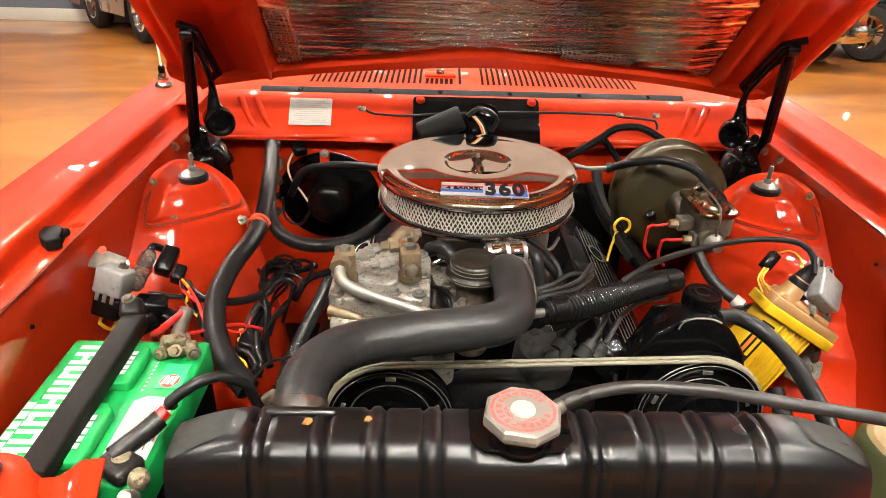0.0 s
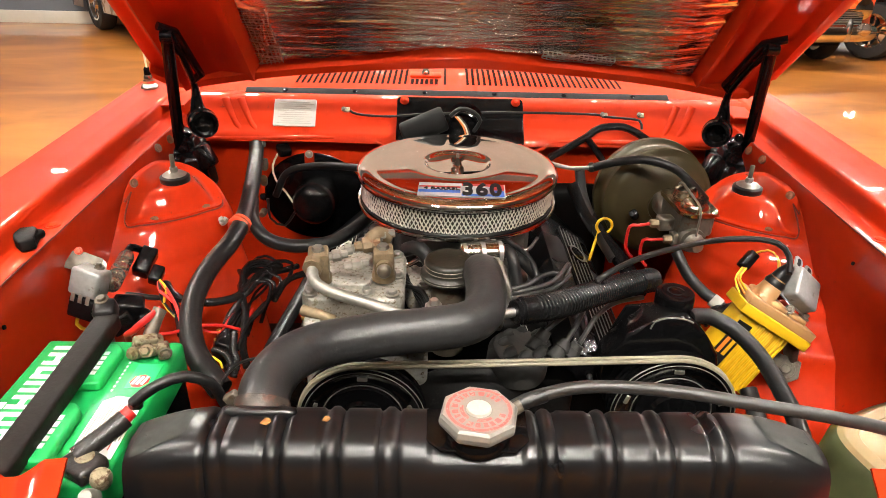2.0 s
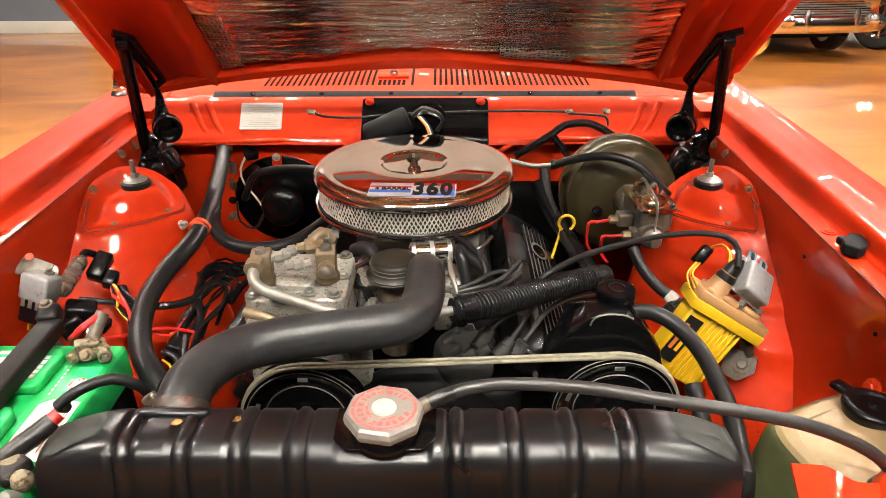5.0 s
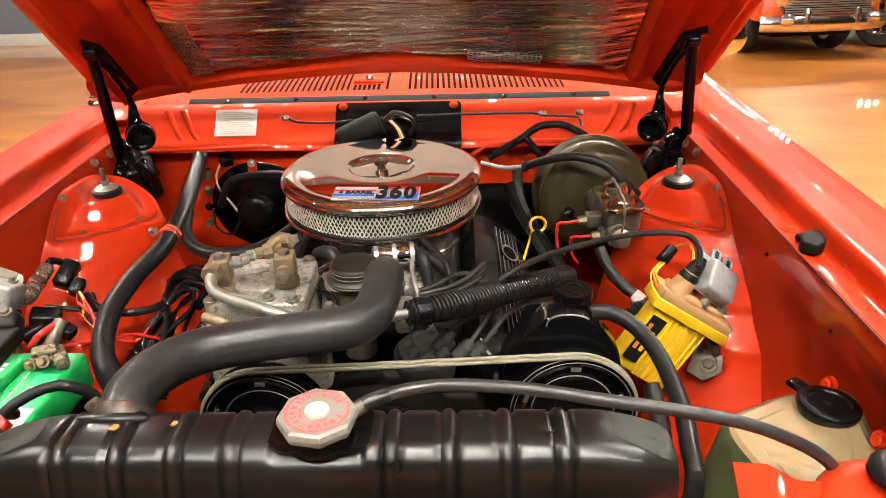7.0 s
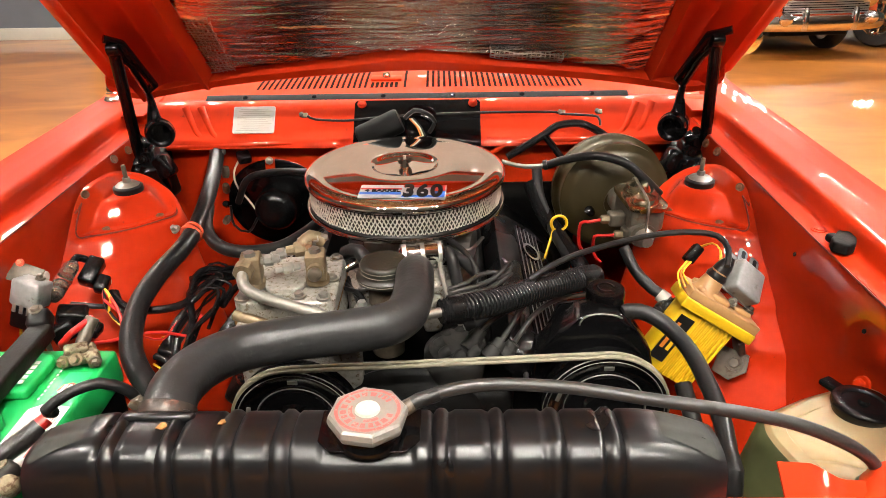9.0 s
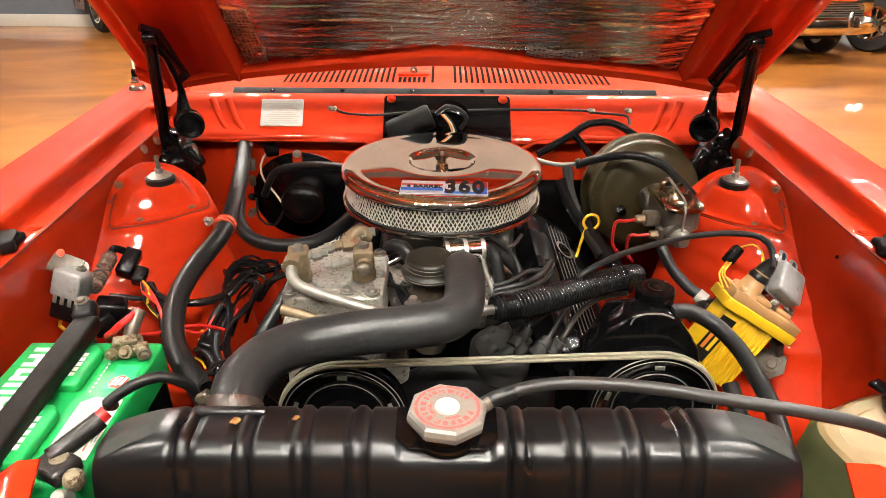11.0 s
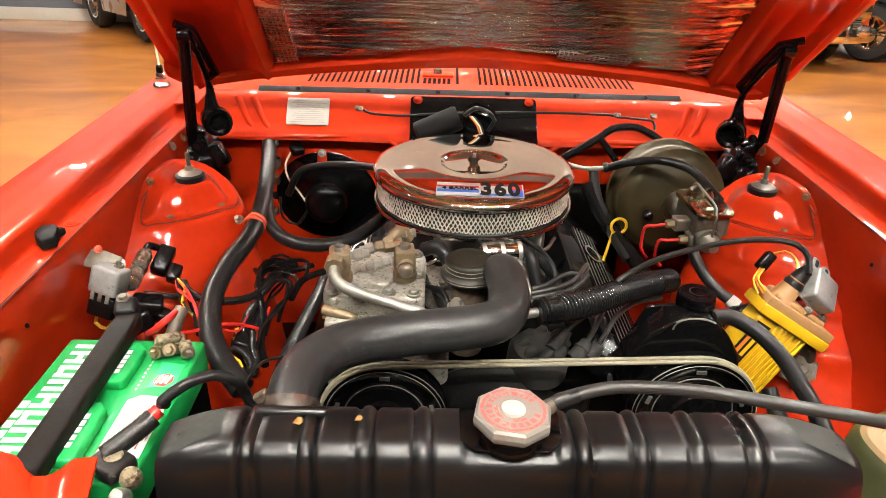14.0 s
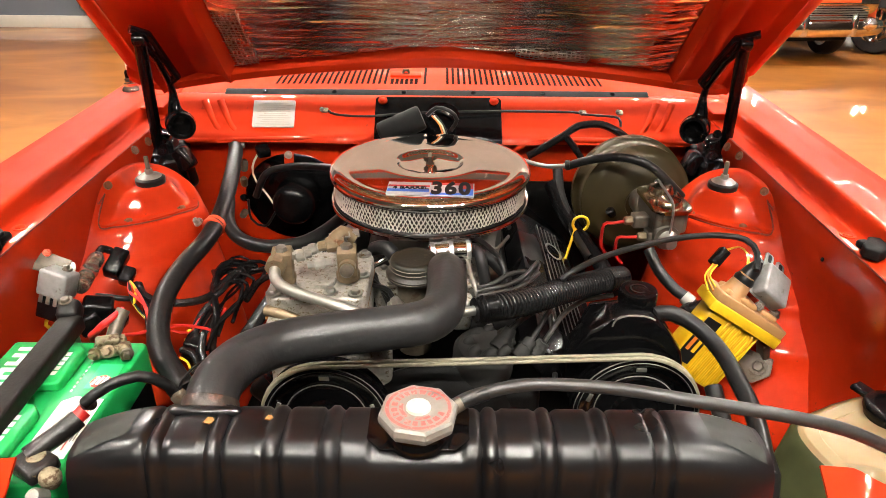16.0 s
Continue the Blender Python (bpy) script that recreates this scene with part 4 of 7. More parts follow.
# filler neck seat and outlet neck
part("filler_neck", lathe([(0.032, 0.806), (0.032, 0.812), (0.030, 0.815), (0.027, 0.820), (0.027, 0.828), (0.0, 0.828)], pose(-0.008, 0.462, 0), 32), BLACK, rad)
part("neck_plate", prism([(-0.050, 0.030), (-0.050, -0.012), (-0.036, -0.026), (0.036, -0.026), (0.050, -0.012), (0.050, 0.030)], 0, 0.003, pose(-0.008, 0.464, 0.8095, 3), 0.001), BLACK, rad)
part("outlet_neck", tube([(-0.236, 0.490, 0.764), (-0.236, 0.502, 0.771), (-0.236, 0.520, 0.783)], 0.0255, 24), RUST_RED, rad, "rusty outlet neck")
part("overflow_stub", tube([(0.010, 0.470, 0.824), (0.030, 0.478, 0.834)], 0.005, 8), BLACK, rad)

# eight-sided cap, tipped with the neck
cap = root("pressure_cap", "worn eight-sided metal radiator cap with faded red print", "cap", (-0.008, 0.462, 0.824))
m = pose(-0.008, 0.461, 0.826, -2, 1, 12)
part("crown", lathe([(0, 0.0), (0.036, 0.0), (0.0385, 0.003), (0.0395, 0.008), (0.0385, 0.0135), (0.036, 0.016), (0, 0.016)], m, 8), CAP_METAL, cap, smooth=20)
# the hub's pale colour stands for its bright reflection
part("hub", lathe([(0.0125, 0.0155), (0.0115, 0.0185), (0.0, 0.0192)], m, 24), FILTER_WIRE, cap, "bare hub with a bright reflection put into its colour")


def ring_bits(r0, r1, z, spans):
    bm = bmesh.new()
    for a0, a1 in spans:
        n = max(2, int((a1 - a0) / 6))
        prev = None
        for k in range(n + 1):
            a = radians(a0 + (a1 - a0) * k / n)
            q = [bm.verts.new((r * math.cos(a), r * math.sin(a), z)) for r in (r0, r1)]
            if prev:
                bm.faces.new((prev[0], prev[1], q[1], q[0]))
            prev = q
    return bm


random.seed(4)
bm = ring_bits(0.0285, 0.0318, 0.0164, [(0, 360)])
marks, a = [], 20
while a < 335:
    w = random.uniform(6, 15)
    marks.append((a, a + w))
    a += w + random.uniform(5, 9)
add(bm, ring_bits(0.0205, 0.0265, 0.0164, marks))
add(bm, ring_bits(0.0150, 0.0185, 0.0164, [(150, 220), (250, 300)]))
bm.transform(m)
part("red_print", bm, CAP_RED, cap, "faded red ring of bars", smooth=0)

# upper support panel of the front end
part("radiator_support", span(-0.60, 0.60, 0.385, 0.418, 0.30, 0.742, 0.006), BLACK_DULL, car, "dark radiator support panel")
for s in (-1, 1):
    def panel(u, v):
        x0 = 0.446 + 0.060 * v
        return (s * (x0 + (0.66 - x0) * u), 0.412 + 0.074 * v, 0.756 - 0.024 * (1 - u) ** 14 - 0.030 * (1 - v) ** 3 - 0.006 * v ** 12)
    part("support_flange", sheet(panel, 30, 14, 0.003), RED, car)

    def tab(u, v):
        x = 0.408 + 0.080 * u if s > 0 else 0.426 + 0.056 * u
        top = 0.476 - 0.021 * ease((u - 0.40) / 0.35)
        return (s * x, 0.405 + (top - 0.405) * v, 0.757 - 0.050 * (1 - v) - 0.006 * u)
    part("support_tab", sheet(tab, 16, 10, 0.003), RED, car)
part("support_strip", span(0.315, 0.47, 0.408, 0.436, 0.738, 0.752, 0.004), RED, car)
stop = root("bump_stop", "round black rubber hood bump stop on the radiator support", "rubber stop", (0.556, 0.452, 0.756))
part("pad", lathe([(0, 0.022), (0.018, 0.022), (0.024, 0.017), (0.025, 0.008), (0.019, 0.002), (0.019, 0), (0, 0)], pose(0.556, 0.452, 0.756), 24), RUBBER, stop)
stop = copy_thing(stop, pose(-0.540, 0.445, 0.756))

# engine floor: an added dark panel below everything, keeping the floor's light out
part("floor_light_blocker", span(-0.55, 0.55, 0.55, 1.40, 0.27, 0.31, 0.01), BLACK_DULL, car)
# unseen panel in front, dark so that no red bounces onto the tank
part("bounce_blocker", sheet(lambda u, v: (-0.70 + 1.4 * u, 0.02 + 0.36 * v + 0.10 * (2 * u - 1) ** 2 * (1 - v), 0.30 + 0.40 * min(1, 2.2 * v)), 20, 16, 0.004), BLACK_DULL, car, "added plain dark front panel that keeps red bounce off the tank")

# ---- engine ----
eng = root("engine", "black V8 engine with finned valve covers and a cast alloy front", "engine", (0, 0.95, 0.31))
part("block", span(-0.17, 0.17, 0.78, 1.38, 0.31, 0.60, 0.02), BLACK_DULL, eng)
part("timing_cover", lathe([(0, 0.0), (0.13, 0.0), (0.135, 0.01), (0.12, 0.03), (0.06, 0.05), (0, 0.05)], frame_on((0, 0.78, 0.52), (0, -1, 0)), 32), BLACK_DULL, eng)
for s in (-1, 1):
    part("cylinder_head", box((0.17, 0.56, 0.12), pose(s * 0.20, 1.09, 0.575, 0, s * 42, 0), 0.012), BLACK_DULL, eng)
part("bell_housing", span(0.10, 0.36, 1.36, 1.415, 0.33, 0.70, 0.03), BLACK_DULL, eng)
part("intake_manifold", span(-0.135, 0.135, 0.86, 1.34, 0.58, 0.675, 0.02), BLACK_DULL, eng)
part("carburetor", span(-0.085, 0.065, 1.04, 1.26, 0.675, 0.752, 0.012), ALU, eng, "bright alloy carburetor")
part("choke_housing", lathe([(0, 0.0), (0.026, 0.0), (0.028, 0.006), (0.028, 0.03), (0, 0.03)], frame_on((0.085, 1.06, 0.715), (1, -0.3, 0)), 20), ALU, eng)


def valve_cover(s):
    m = Matrix.Translation((s * 0.215, 1.02, 0.655)) @ pose(0, 0, 0, 0, s * 32, 0)
    bm = prism(round_rect(0.125, 0.50, 0.030), -0.045, 0.0, m, 0.008)
    vc = part("valve_cover", bm, COVER_BLACK, eng, "black valve cover with polished fins")
    for k in range(6):
        x = s * (-0.010 + 0.0095 * k)
        fin = part("fin", box((0.0024, 0.43, 0.006), m @ pose(x, 0, 0.0022), 0.0006), BLACK_DULL, vc)
        part("fin_edge", box((0.0019, 0.428, 0.0008), m @ pose(x, 0, 0.0055)), ALU, fin, "polished alloy edge")
    part("badge", lathe([(0, 0.005), (0.022, 0.005), (0.025, 0.002), (0.025, 0)], m @ pose(s * 0.014, 0.115, 0.003) @ Matrix.Diagonal((0.8, 1.3, 1, 1)), 24), BLACK, vc)
    part("badge_ring", lathe([(0.018, 0.0056), (0.021, 0.0066), (0.024, 0.0056)], m @ pose(s * 0.014, 0.115, 0.003) @ Matrix.Diagonal((0.8, 1.3, 1, 1)), 24), ALU, vc)
    for y in (-0.235, 0.0, 0.235):
        part("cover_bolt", bolt(m @ Vector((0.054, y, -0.012)), m.to_3x3() @ Vector((0, 0, 1)), 0.006, 0.006), STEEL, vc)


for s in (-1, 1):
    valve_cover(s)
part("thermostat_housing", tube([(0.016, 0.90, 0.66), (0.016, 0.885, 0.715), (0.016, 0.868, 0.752)], 0.027, 18), CAST, eng)
part("filler_tube", lathe([(0.027, 0.62), (0.027, 0.765), (0.022, 0.775)], pose(-0.030, 0.865, 0), 24), OLD_STEEL, eng)
# black push-on oil cap
OLIVE = material("olive_black_cap", (0.014, 0.013, 0.009), 0.36, 0.2, vary=0.3, scale=60, bump=0.15, spots=(0.06, 0.05, 0.03), spot_share=0.1)
oc = part("oil_cap", lathe([(0.024, 0.750), (0.034, 0.750), (0.0425, 0.755), (0.0435, 0.759), (0.0435, 0.763), (0.0385, 0.767), (0.0375, 0.770), (0.0375, 0.780), (0.036, 0.784), (0.032, 0.7865), (0.026, 0.7850), (0, 0.786)], pose(-0.030, 0.865, 0), 40), OLIVE, eng, "olive-black oil filler cap")
for r, z in ((0.0435, 0.760), (0.0375, 0.772), (0.0375, 0.779)):
    part("cap_ridge", lathe([(r - 0.0005, z - 0.0012), (r + 0.0008, z), (r - 0.0005, z + 0.0012)], pose(-0.030, 0.865, 0), 40), OLD_STEEL, oc, "bare worn ridge")
# distributor at the engine's front with its leads
DUST = material("dusty_black_rubber", (0.009, 0.0085, 0.0074), 0.75, vary=0.4, scale=120, bump=0.2)
dist = part("distributor", lathe([(0, 0.0), (0.030, 0.0), (0.036, 0.02), (0.047, 0.024), (0.047, 0.058), (0.040, 0.068), (0, 0.070)], frame_on((0.075, 0.80, 0.610), (0.05, -0.15, 1)), 32), DUST, eng, "dusty black distributor")
for k in range(8):
    a = TAU * k / 8
    p = Vector((0.078 + 0.031 * math.cos(a), 0.795 + 0.031 * math.sin(a), 0.672))
    part("cap_tower", tube([p - Vector((0, 0, 0.01)), p + Vector((0.006, 0.002, 0.006)), p + Vector((0.014, 0.004, 0.010))], lambda q: 0.0095 - 0.002 * q, 10), DUST, dist)
for q in ([Vector((0.096, 0.784, 0.675)), Vector((0.108, 0.796, 0.685)), Vector((0.118, 0.805, 0.698)), Vector((0.132, 0.814, 0.705)), Vector((0.148, 0.829, 0.708)), Vector((0.170, 0.851, 0.705))],
          [Vector((0.127, 0.771, 0.670)), Vector((0.138, 0.779, 0.682)), Vector((0.147, 0.787, 0.690)), Vector((0.161, 0.806, 0.700)), Vector((0.178, 0.840, 0.705)), Vector((0.192, 0.872, 0.700))],
          [Vector((0.150, 0.776, 0.668)), Vector((0.160, 0.784, 0.678)), Vector((0.166, 0.787, 0.686)), Vector((0.184, 0.813, 0.695)), Vector((0.206, 0.847, 0.700)), Vector((0.243, 0.884, 0.700)), Vector((0.296, 0.916, 0.690))]):
    part("lead_boot", tube(q[:3], lambda k: 0.0135 - 0.004 * k, 10), DUST, dist, "dusty grey boot")
    part("boot_collar", tube([q[1], q[1].lerp(q[2], 0.15)], 0.0135, 10), DUST, dist)
    part("plug_lead", tube(q[2:], 0.0042, 8), LEAD_RUBBER, eng)
part("plug_lead", tube([(0.187, 0.870, 0.680), (0.185, 0.832, 0.670), (0.185, 0.791, 0.650), (0.183, 0.749, 0.630)], 0.0042, 8), RUBBER_GREY, eng)
for q in ([(0.068, 0.849, 0.735), (0.091, 0.852, 0.740), (0.112, 0.858, 0.742), (0.137, 0.878, 0.742), (0.155, 0.908, 0.740), (0.172, 0.945, 0.735), (0.169, 0.929, 0.730), (0.139, 0.887, 0.720), (0.125, 0.875, 0.710)],
          [(0.069, 0.857, 0.738), (0.095, 0.864, 0.743), (0.117, 0.886, 0.745), (0.140, 0.902, 0.742), (0.151, 0.901, 0.738), (0.144, 0.890, 0.730), (0.126, 0.879, 0.720)],
          [(0.066, 0.836, 0.735), (0.096, 0.843, 0.738), (0.126, 0.859, 0.735), (0.153, 0.893, 0.730), (0.172, 0.927, 0.725)]):
    part("plug_lead", tube(q, 0.0040, 8), LEAD_RUBBER, eng)
CA, CB = Vector((-0.012, 0.925, 0.761)), Vector((0.062, 0.935, 0.762))
fc = part("fuel_filter", lathe([(0, 0), (0.010, 0.0), (0.0155, 0.003), (0.0165, 0.006), (0.0165, (CB - CA).length - 0.006), (0.015, (CB - CA).length - 0.002), (0.008, (CB - CA).length), (0, (CB - CA).length + 0.004)], frame_on(CA, CB - CA), 28), CHROME, eng, "chrome fuel filter canister")
for k in (0.12, 0.52, 0.90):
    part("band", lathe([(0.0165, -0.0035), (0.0178, -0.003), (0.0178, 0.003), (0.0165, 0.0035)], frame_on(CA.lerp(CB, k), CB - CA), 28), ALU, fc)
part("breather_hose", tube([CB, (0.075, 0.935, 0.756), (0.097, 0.935, 0.741), (0.118, 0.930, 0.717), (0.122, 0.930, 0.695)], 0.0095, 12), RUBBER, eng)
for a, b, r in (((-0.10, 0.935, 0.762), (-0.05, 0.90, 0.74), 0.012), ((0.06, 0.955, 0.75), (0.085, 0.90, 0.71), 0.010)):
    part("bypass_hose", tube([a, ((a[0] + b[0]) / 2, (a[1] + b[1]) / 2, a[2] + 0.012), b], r, 10), RUBBER, eng)
part("linkage_rod", tube([(-0.105, 0.905, 0.745), (-0.072, 0.92, 0.758)], 0.0035, 8), CHROME, eng)
for k in range(4):
    part("heater_lead", tube([(-0.10, 0.90 + 0.012 * k, 0.715), (-0.07, 0.865, 0.725 - 0.01 * k), (-0.055, 0.84, 0.70 - 0.014 * k)], 0.004, 8), RUBBER, eng)
for q, sz, mt in (((0.050, 0.93, 0.700), (0.05, 0.06, 0.05), CAST), ((0.085, 1.00, 0.70), (0.03, 0.10, 0.03), ALU_DULL), ((-0.075, 0.93, 0.69), (0.05, 0.07, 0.05), CAST), ((0.045, 0.855, 0.695), (0.03, 0.03, 0.06), CAST)):
    part("manifold_boss", box(sz, pose(*q, 8, 5, 12), 0.008), mt, eng)
for q in ((0.060, 0.915, 0.728), (0.042, 0.95, 0.727), (-0.07, 0.90, 0.717), (-0.085, 0.95, 0.717), (0.09, 0.97, 0.718)):
    part("manifold_bolt", bolt(q, (0, -0.1, 1), 0.006, 0.006), STEEL, eng)
part("throttle_rod", tube([(0.07, 1.0, 0.735), (0.105, 0.98, 0.742), (0.13, 1.03, 0.74)], 0.003, 8), STEEL, eng)
part("fuel_line", tube([(0.10, 0.82, 0.66), (0.065, 0.86, 0.735), (0.055, 0.93, 0.752), (0.06, 1.03, 0.748)], 0.0042, 8), ALU_DULL, eng)
part("vacuum_tube", tube([(0.12, 0.90, 0.70), (0.11, 0.93, 0.742), (0.075, 0.985, 0.755), (0.03, 1.02, 0.75)], 0.005, 8), RUBBER, eng)
wt = part("water_outlet_clip", box((0.024, 0.020, 0.03), pose(-0.052, 0.762, 0.752, 0, 0, 8), 0.003), ALU, eng)
part("clip_bolt", bolt((-0.052, 0.760, 0.768), (0, 0, 1), 0.0075, 0.010), STEEL, wt)
part("support_bar", box((0.12, 0.018, 0.006), pose(-0.075, 0.775, 0.742, 0, 0, 8), 0.002), STEEL, eng)

# ---- air cleaner ----
ac = root("air_cleaner", "round chrome air cleaner with a bright mesh band on the engine", "air cleaner", (-0.012, 1.150, 0.752))
C = pose(-0.012, 1.152, 0)
part("base_pan", lathe([(0.05, 0.752), (0.10, 0.756), (0.178, 0.758), (0.1865, 0.761), (0.188, 0.7655), (0.1865, 0.769), (0.180, 0.768)], C, 96), CHROME, ac)
part("gasket", lathe([(0.172, 0.768), (0.1815, 0.768), (0.1825, 0.771), (0.180, 0.7735), (0.172, 0.773)], C, 96), RUBBER, ac)
part("filter_element", lathe([(0.170, 0.770), (0.170, 0.812)], C, 240, wave=lambda a: 1 + 0.006 * math.sin(60 * a)), PAPER_SHADED, ac, "pleated filter element with shade put into its dark colour")
lid = part("lid", lathe([(0.180, 0.815), (0.1845, 0.8135), (0.1875, 0.816), (0.1880, 0.8215), (0.1845, 0.8275), (0.176, 0.8315), (0.165, 0.8325), (0.158, 0.8315), (0.154, 0.8318), (0.10, 0.8350), (0.066, 0.8358), (0.061, 0.8352), (0.058, 0.8315), (0.054, 0.8300), (0.02, 0.8305), (0, 0.8308)], C, 128), CHROME, ac, "domed chrome lid")
part("upper_gasket", lathe([(0.172, 0.812), (0.1835, 0.811), (0.1845, 0.8135), (0.180, 0.815), (0.172, 0.815)], C, 96), RUBBER, ac)
wn = part("wing_nut", lathe([(0, 0.014), (0.004, 0.014), (0.0055, 0.008), (0.0085, 0.002), (0.009, 0)], C @ pose(0, 0, 0.8305), 16), CHROME, ac)
for s in (-1, 1):
    part("wing", prism([(0.003, 0.0), (0.012, 0.004), (0.014, 0.012), (0.009, 0.012), (0.003, 0.007)], -0.0013, 0.0013, C @ pose(0, 0, 0.833, 90, 0, 25 if s > 0 else 205)), CHROME, wn)
part("stud", lathe([(0, 0.020), (0.0028, 0.020), (0.003, 0.018), (0.003, 0)], C @ pose(0, 0, 0.831), 10), STEEL, wn)
# expanded wire band: leaning wires both ways, woven as a diamond mesh
N = 150
bm = bmesh.new()
for k in range(N):
    for s in (-1, 1):
        a0 = TAU * k / N
        a1 = a0 + s * TAU / N * 3.0
        if not (math.sin(a0) < 0.35):
            continue
        pts = []
        for q in range(10):
            a = a0 + (a1 - a0) * q / 9
            z = 0.7715 + 0.0415 * q / 9
            r = 0.1795 + 0.0014 * s * math.sin(math.pi * q) + 0.0006 * math.sin(7.3 * k + 2 * q)
            a += 0.003 * math.sin(3.7 * k + 1.9 * q)
            pts.append(C @ Vector((r * math.cos(a), r * math.sin(a), z)))
        add(bm, tube(pts, 0.00100 + 0.0002 * math.sin(5.1 * k), 4, 1, straight=True))
tagged(part("wire_mesh", bm, FILTER_WIRE, ac, "bright diamond wire mesh"), kind="stuff")
# decal on the lid
D = pose(-0.008, 1.020, 0.8337, 1.8, 0, -2.5)
dk = part("decal", prism(round_rect(0.148, 0.052, 0.002), 0, 0.0006, D), SILVER_PRINT, ac, "silver, red and blue decal")
part("red_band", box((0.072, 0.006, 0.0004), D @ pose(-0.037, 0.010, 0.0009)), RED_PRINT, dk, smooth=0)
part("blue_band", box((0.072, 0.010, 0.0004), D @ pose(-0.037, -0.008, 0.0009)), BLUE_PRINT, dk, smooth=0)
part("red_field", box((0.072, 0.024, 0.0004), D @ pose(0.036, 0.013, 0.0009)), RED_PRINT, dk, smooth=0)
part("blue_field", box((0.072, 0.024, 0.0004), D @ pose(0.036, -0.011, 0.0009)), BLUE_PRINT, dk, smooth=0)
part("grey_field", box((0.052, 0.030, 0.0004), D @ pose(0.024, 0.0, 0.0011)), SILVER_PRINT, dk, smooth=0)
letters("4 BARREL", 0.0145, D @ pose(-0.034, 0.0015, 0.0014), INK, "small_lettering", dk, 0.0004, 0.0004)
for k, digit in enumerate("360"):
    letters(digit, 0.060, D @ pose(0.0105 + 0.0235 * k, 0.0, 0.0016) @ Matrix.Diagonal((0.66, 1.10, 1, 1)), INK, "large_numeral", dk, 0.0006, 0.0026)

# ---- upper radiator hose ----
uh = root("upper_radiator_hose", "thick black rubber upper radiator hose with steel clamps", "hose", (-0.10, 0.66, 0.75))
HP = [(-0.236, 0.502, 0.771), (-0.236, 0.516, 0.781), (-0.236, 0.532, 0.789), (-0.234, 0.556, 0.795), (-0.222, 0.600, 0.791), (-0.190, 0.638, 0.786), (-0.130, 0.662, 0.784), (-0.060, 0.675, 0.786), (-0.012, 0.686, 0.788), (0.012, 0.712, 0.788), (0.020, 0.760, 0.787), (0.020, 0.815, 0.783), (0.018, 0.852, 0.770), (0.016, 0.872, 0.745)]
part("hose", tube(HP, 0.0285, 28, 0.008), HOSE, uh)
part("clamp", lathe([(0.0284, -0.0065), (0.0300, -0.0072), (0.0306, -0.0060), (0.0303, 0.0), (0.0306, 0.0060), (0.0300, 0.0072), (0.0284, 0.0065)], frame_on((-0.236, 0.5235, 0.785), (0, 0.80, 0.50)), 40), BAND, uh, "brown stained steel hose clamp")
part("clamp", tube([(0.0165, 0.866, 0.755), (0.016, 0.872, 0.744)], 0.0305, 28), STEEL, uh, "steel hose clamp")
part("clamp_screw", box((0.016, 0.010, 0.012), pose(-0.266, 0.524, 0.799, 0, -35, 0), 0.002), OLD_STEEL, uh)

# ---- air conditioning compressor ----
cp = root("compressor", "weathered cast aluminium air conditioning compressor", "compressor", (-0.168, 0.84, 0.56))
cb = part("body", span(-0.243, -0.100, 0.785, 0.925, 0.56, 0.725, 0.010), CAST, cp)
part("head_gasket", span(-0.245, -0.098, 0.782, 0.928, 0.725, 0.730, 0.001), RUST, cp, "brown head gasket edge")
hd = part("head", prism([(-0.074, -0.060), (-0.060, -0.073), (0.062, -0.073), (0.074, -0.060), (0.074, 0.060), (0.060, 0.072), (-0.060, 0.072), (-0.074, 0.060)], 0.730, 0.762, pose(-0.171, 0.855, 0), 0.005), CAST, cp)
part("head_boss", prism(round_rect(0.060, 0.100, 0.02), 0.760, 0.770, pose(-0.175, 0.858, 0), 0.003), CAST, cp)
part("lower_flange", span(-0.248, -0.095, 0.780, 0.930, 0.655, 0.672, 0.004), CAST, cp)
for x, y in ((-0.232, 0.795), (-0.185, 0.788), (-0.113, 0.796), (-0.108, 0.850), (-0.112, 0.915), (-0.165, 0.918), (-0.232, 0.915), (-0.236, 0.850), (-0.150, 0.80)):
    part("head_bolt", bolt((x, y, 0.763), (0, 0, 1), 0.0075, 0.007), STEEL, cp)


def fitting(x, y):
    t = part("service_valve", box((0.030, 0.036, 0.042), pose(x, y, 0.795, 0, 0, 8), 0.004), BRASS, cp, "old brass service valve", smooth=30)
    part("valve_neck", lathe([(0.018, 0.765), (0.018, 0.775), (0.013, 0.780)], pose(x, y, 0), 20), BRASS, t)
    part("valve_nut", lathe([(0, 0.822), (0.008, 0.822), (0.0095, 0.818), (0.0095, 0.812)], pose(x, y, 0), 6), STEEL, t)
    return t


va, vb = fitting(-0.222, 0.828), fitting(-0.128, 0.838)
for x, y, z, r, l, mat in ((-0.196, 0.832, 0.806, 0.0095, 0.022, ALU_DULL), (-0.180, 0.846, 0.809, 0.009, 0.020, ALU_DULL), (-0.166, 0.822, 0.798, 0.0090, 0.024, ALU_DULL), (-0.152, 0.848, 0.816, 0.012, 0.026, BRASS), (-0.135, 0.868, 0.822, 0.010, 0.03, ALU_DULL)):
    part("coupling", lathe([(0, -l * 0.75), (r * 0.62, -l * 0.75), (r * 0.68, -l * 0.32), (r * 0.9, -l * 0.30), (r, -l * 0.24), (r, l * 0.24), (r * 0.9, l * 0.30), (r * 0.70, l * 0.32), (r * 0.66, l * 0.75), (0, l * 0.75)], frame_on((x, y, z), (1, 0.2, 0.1)), 8), STEEL if mat is ALU_DULL else mat, cp, smooth=25)
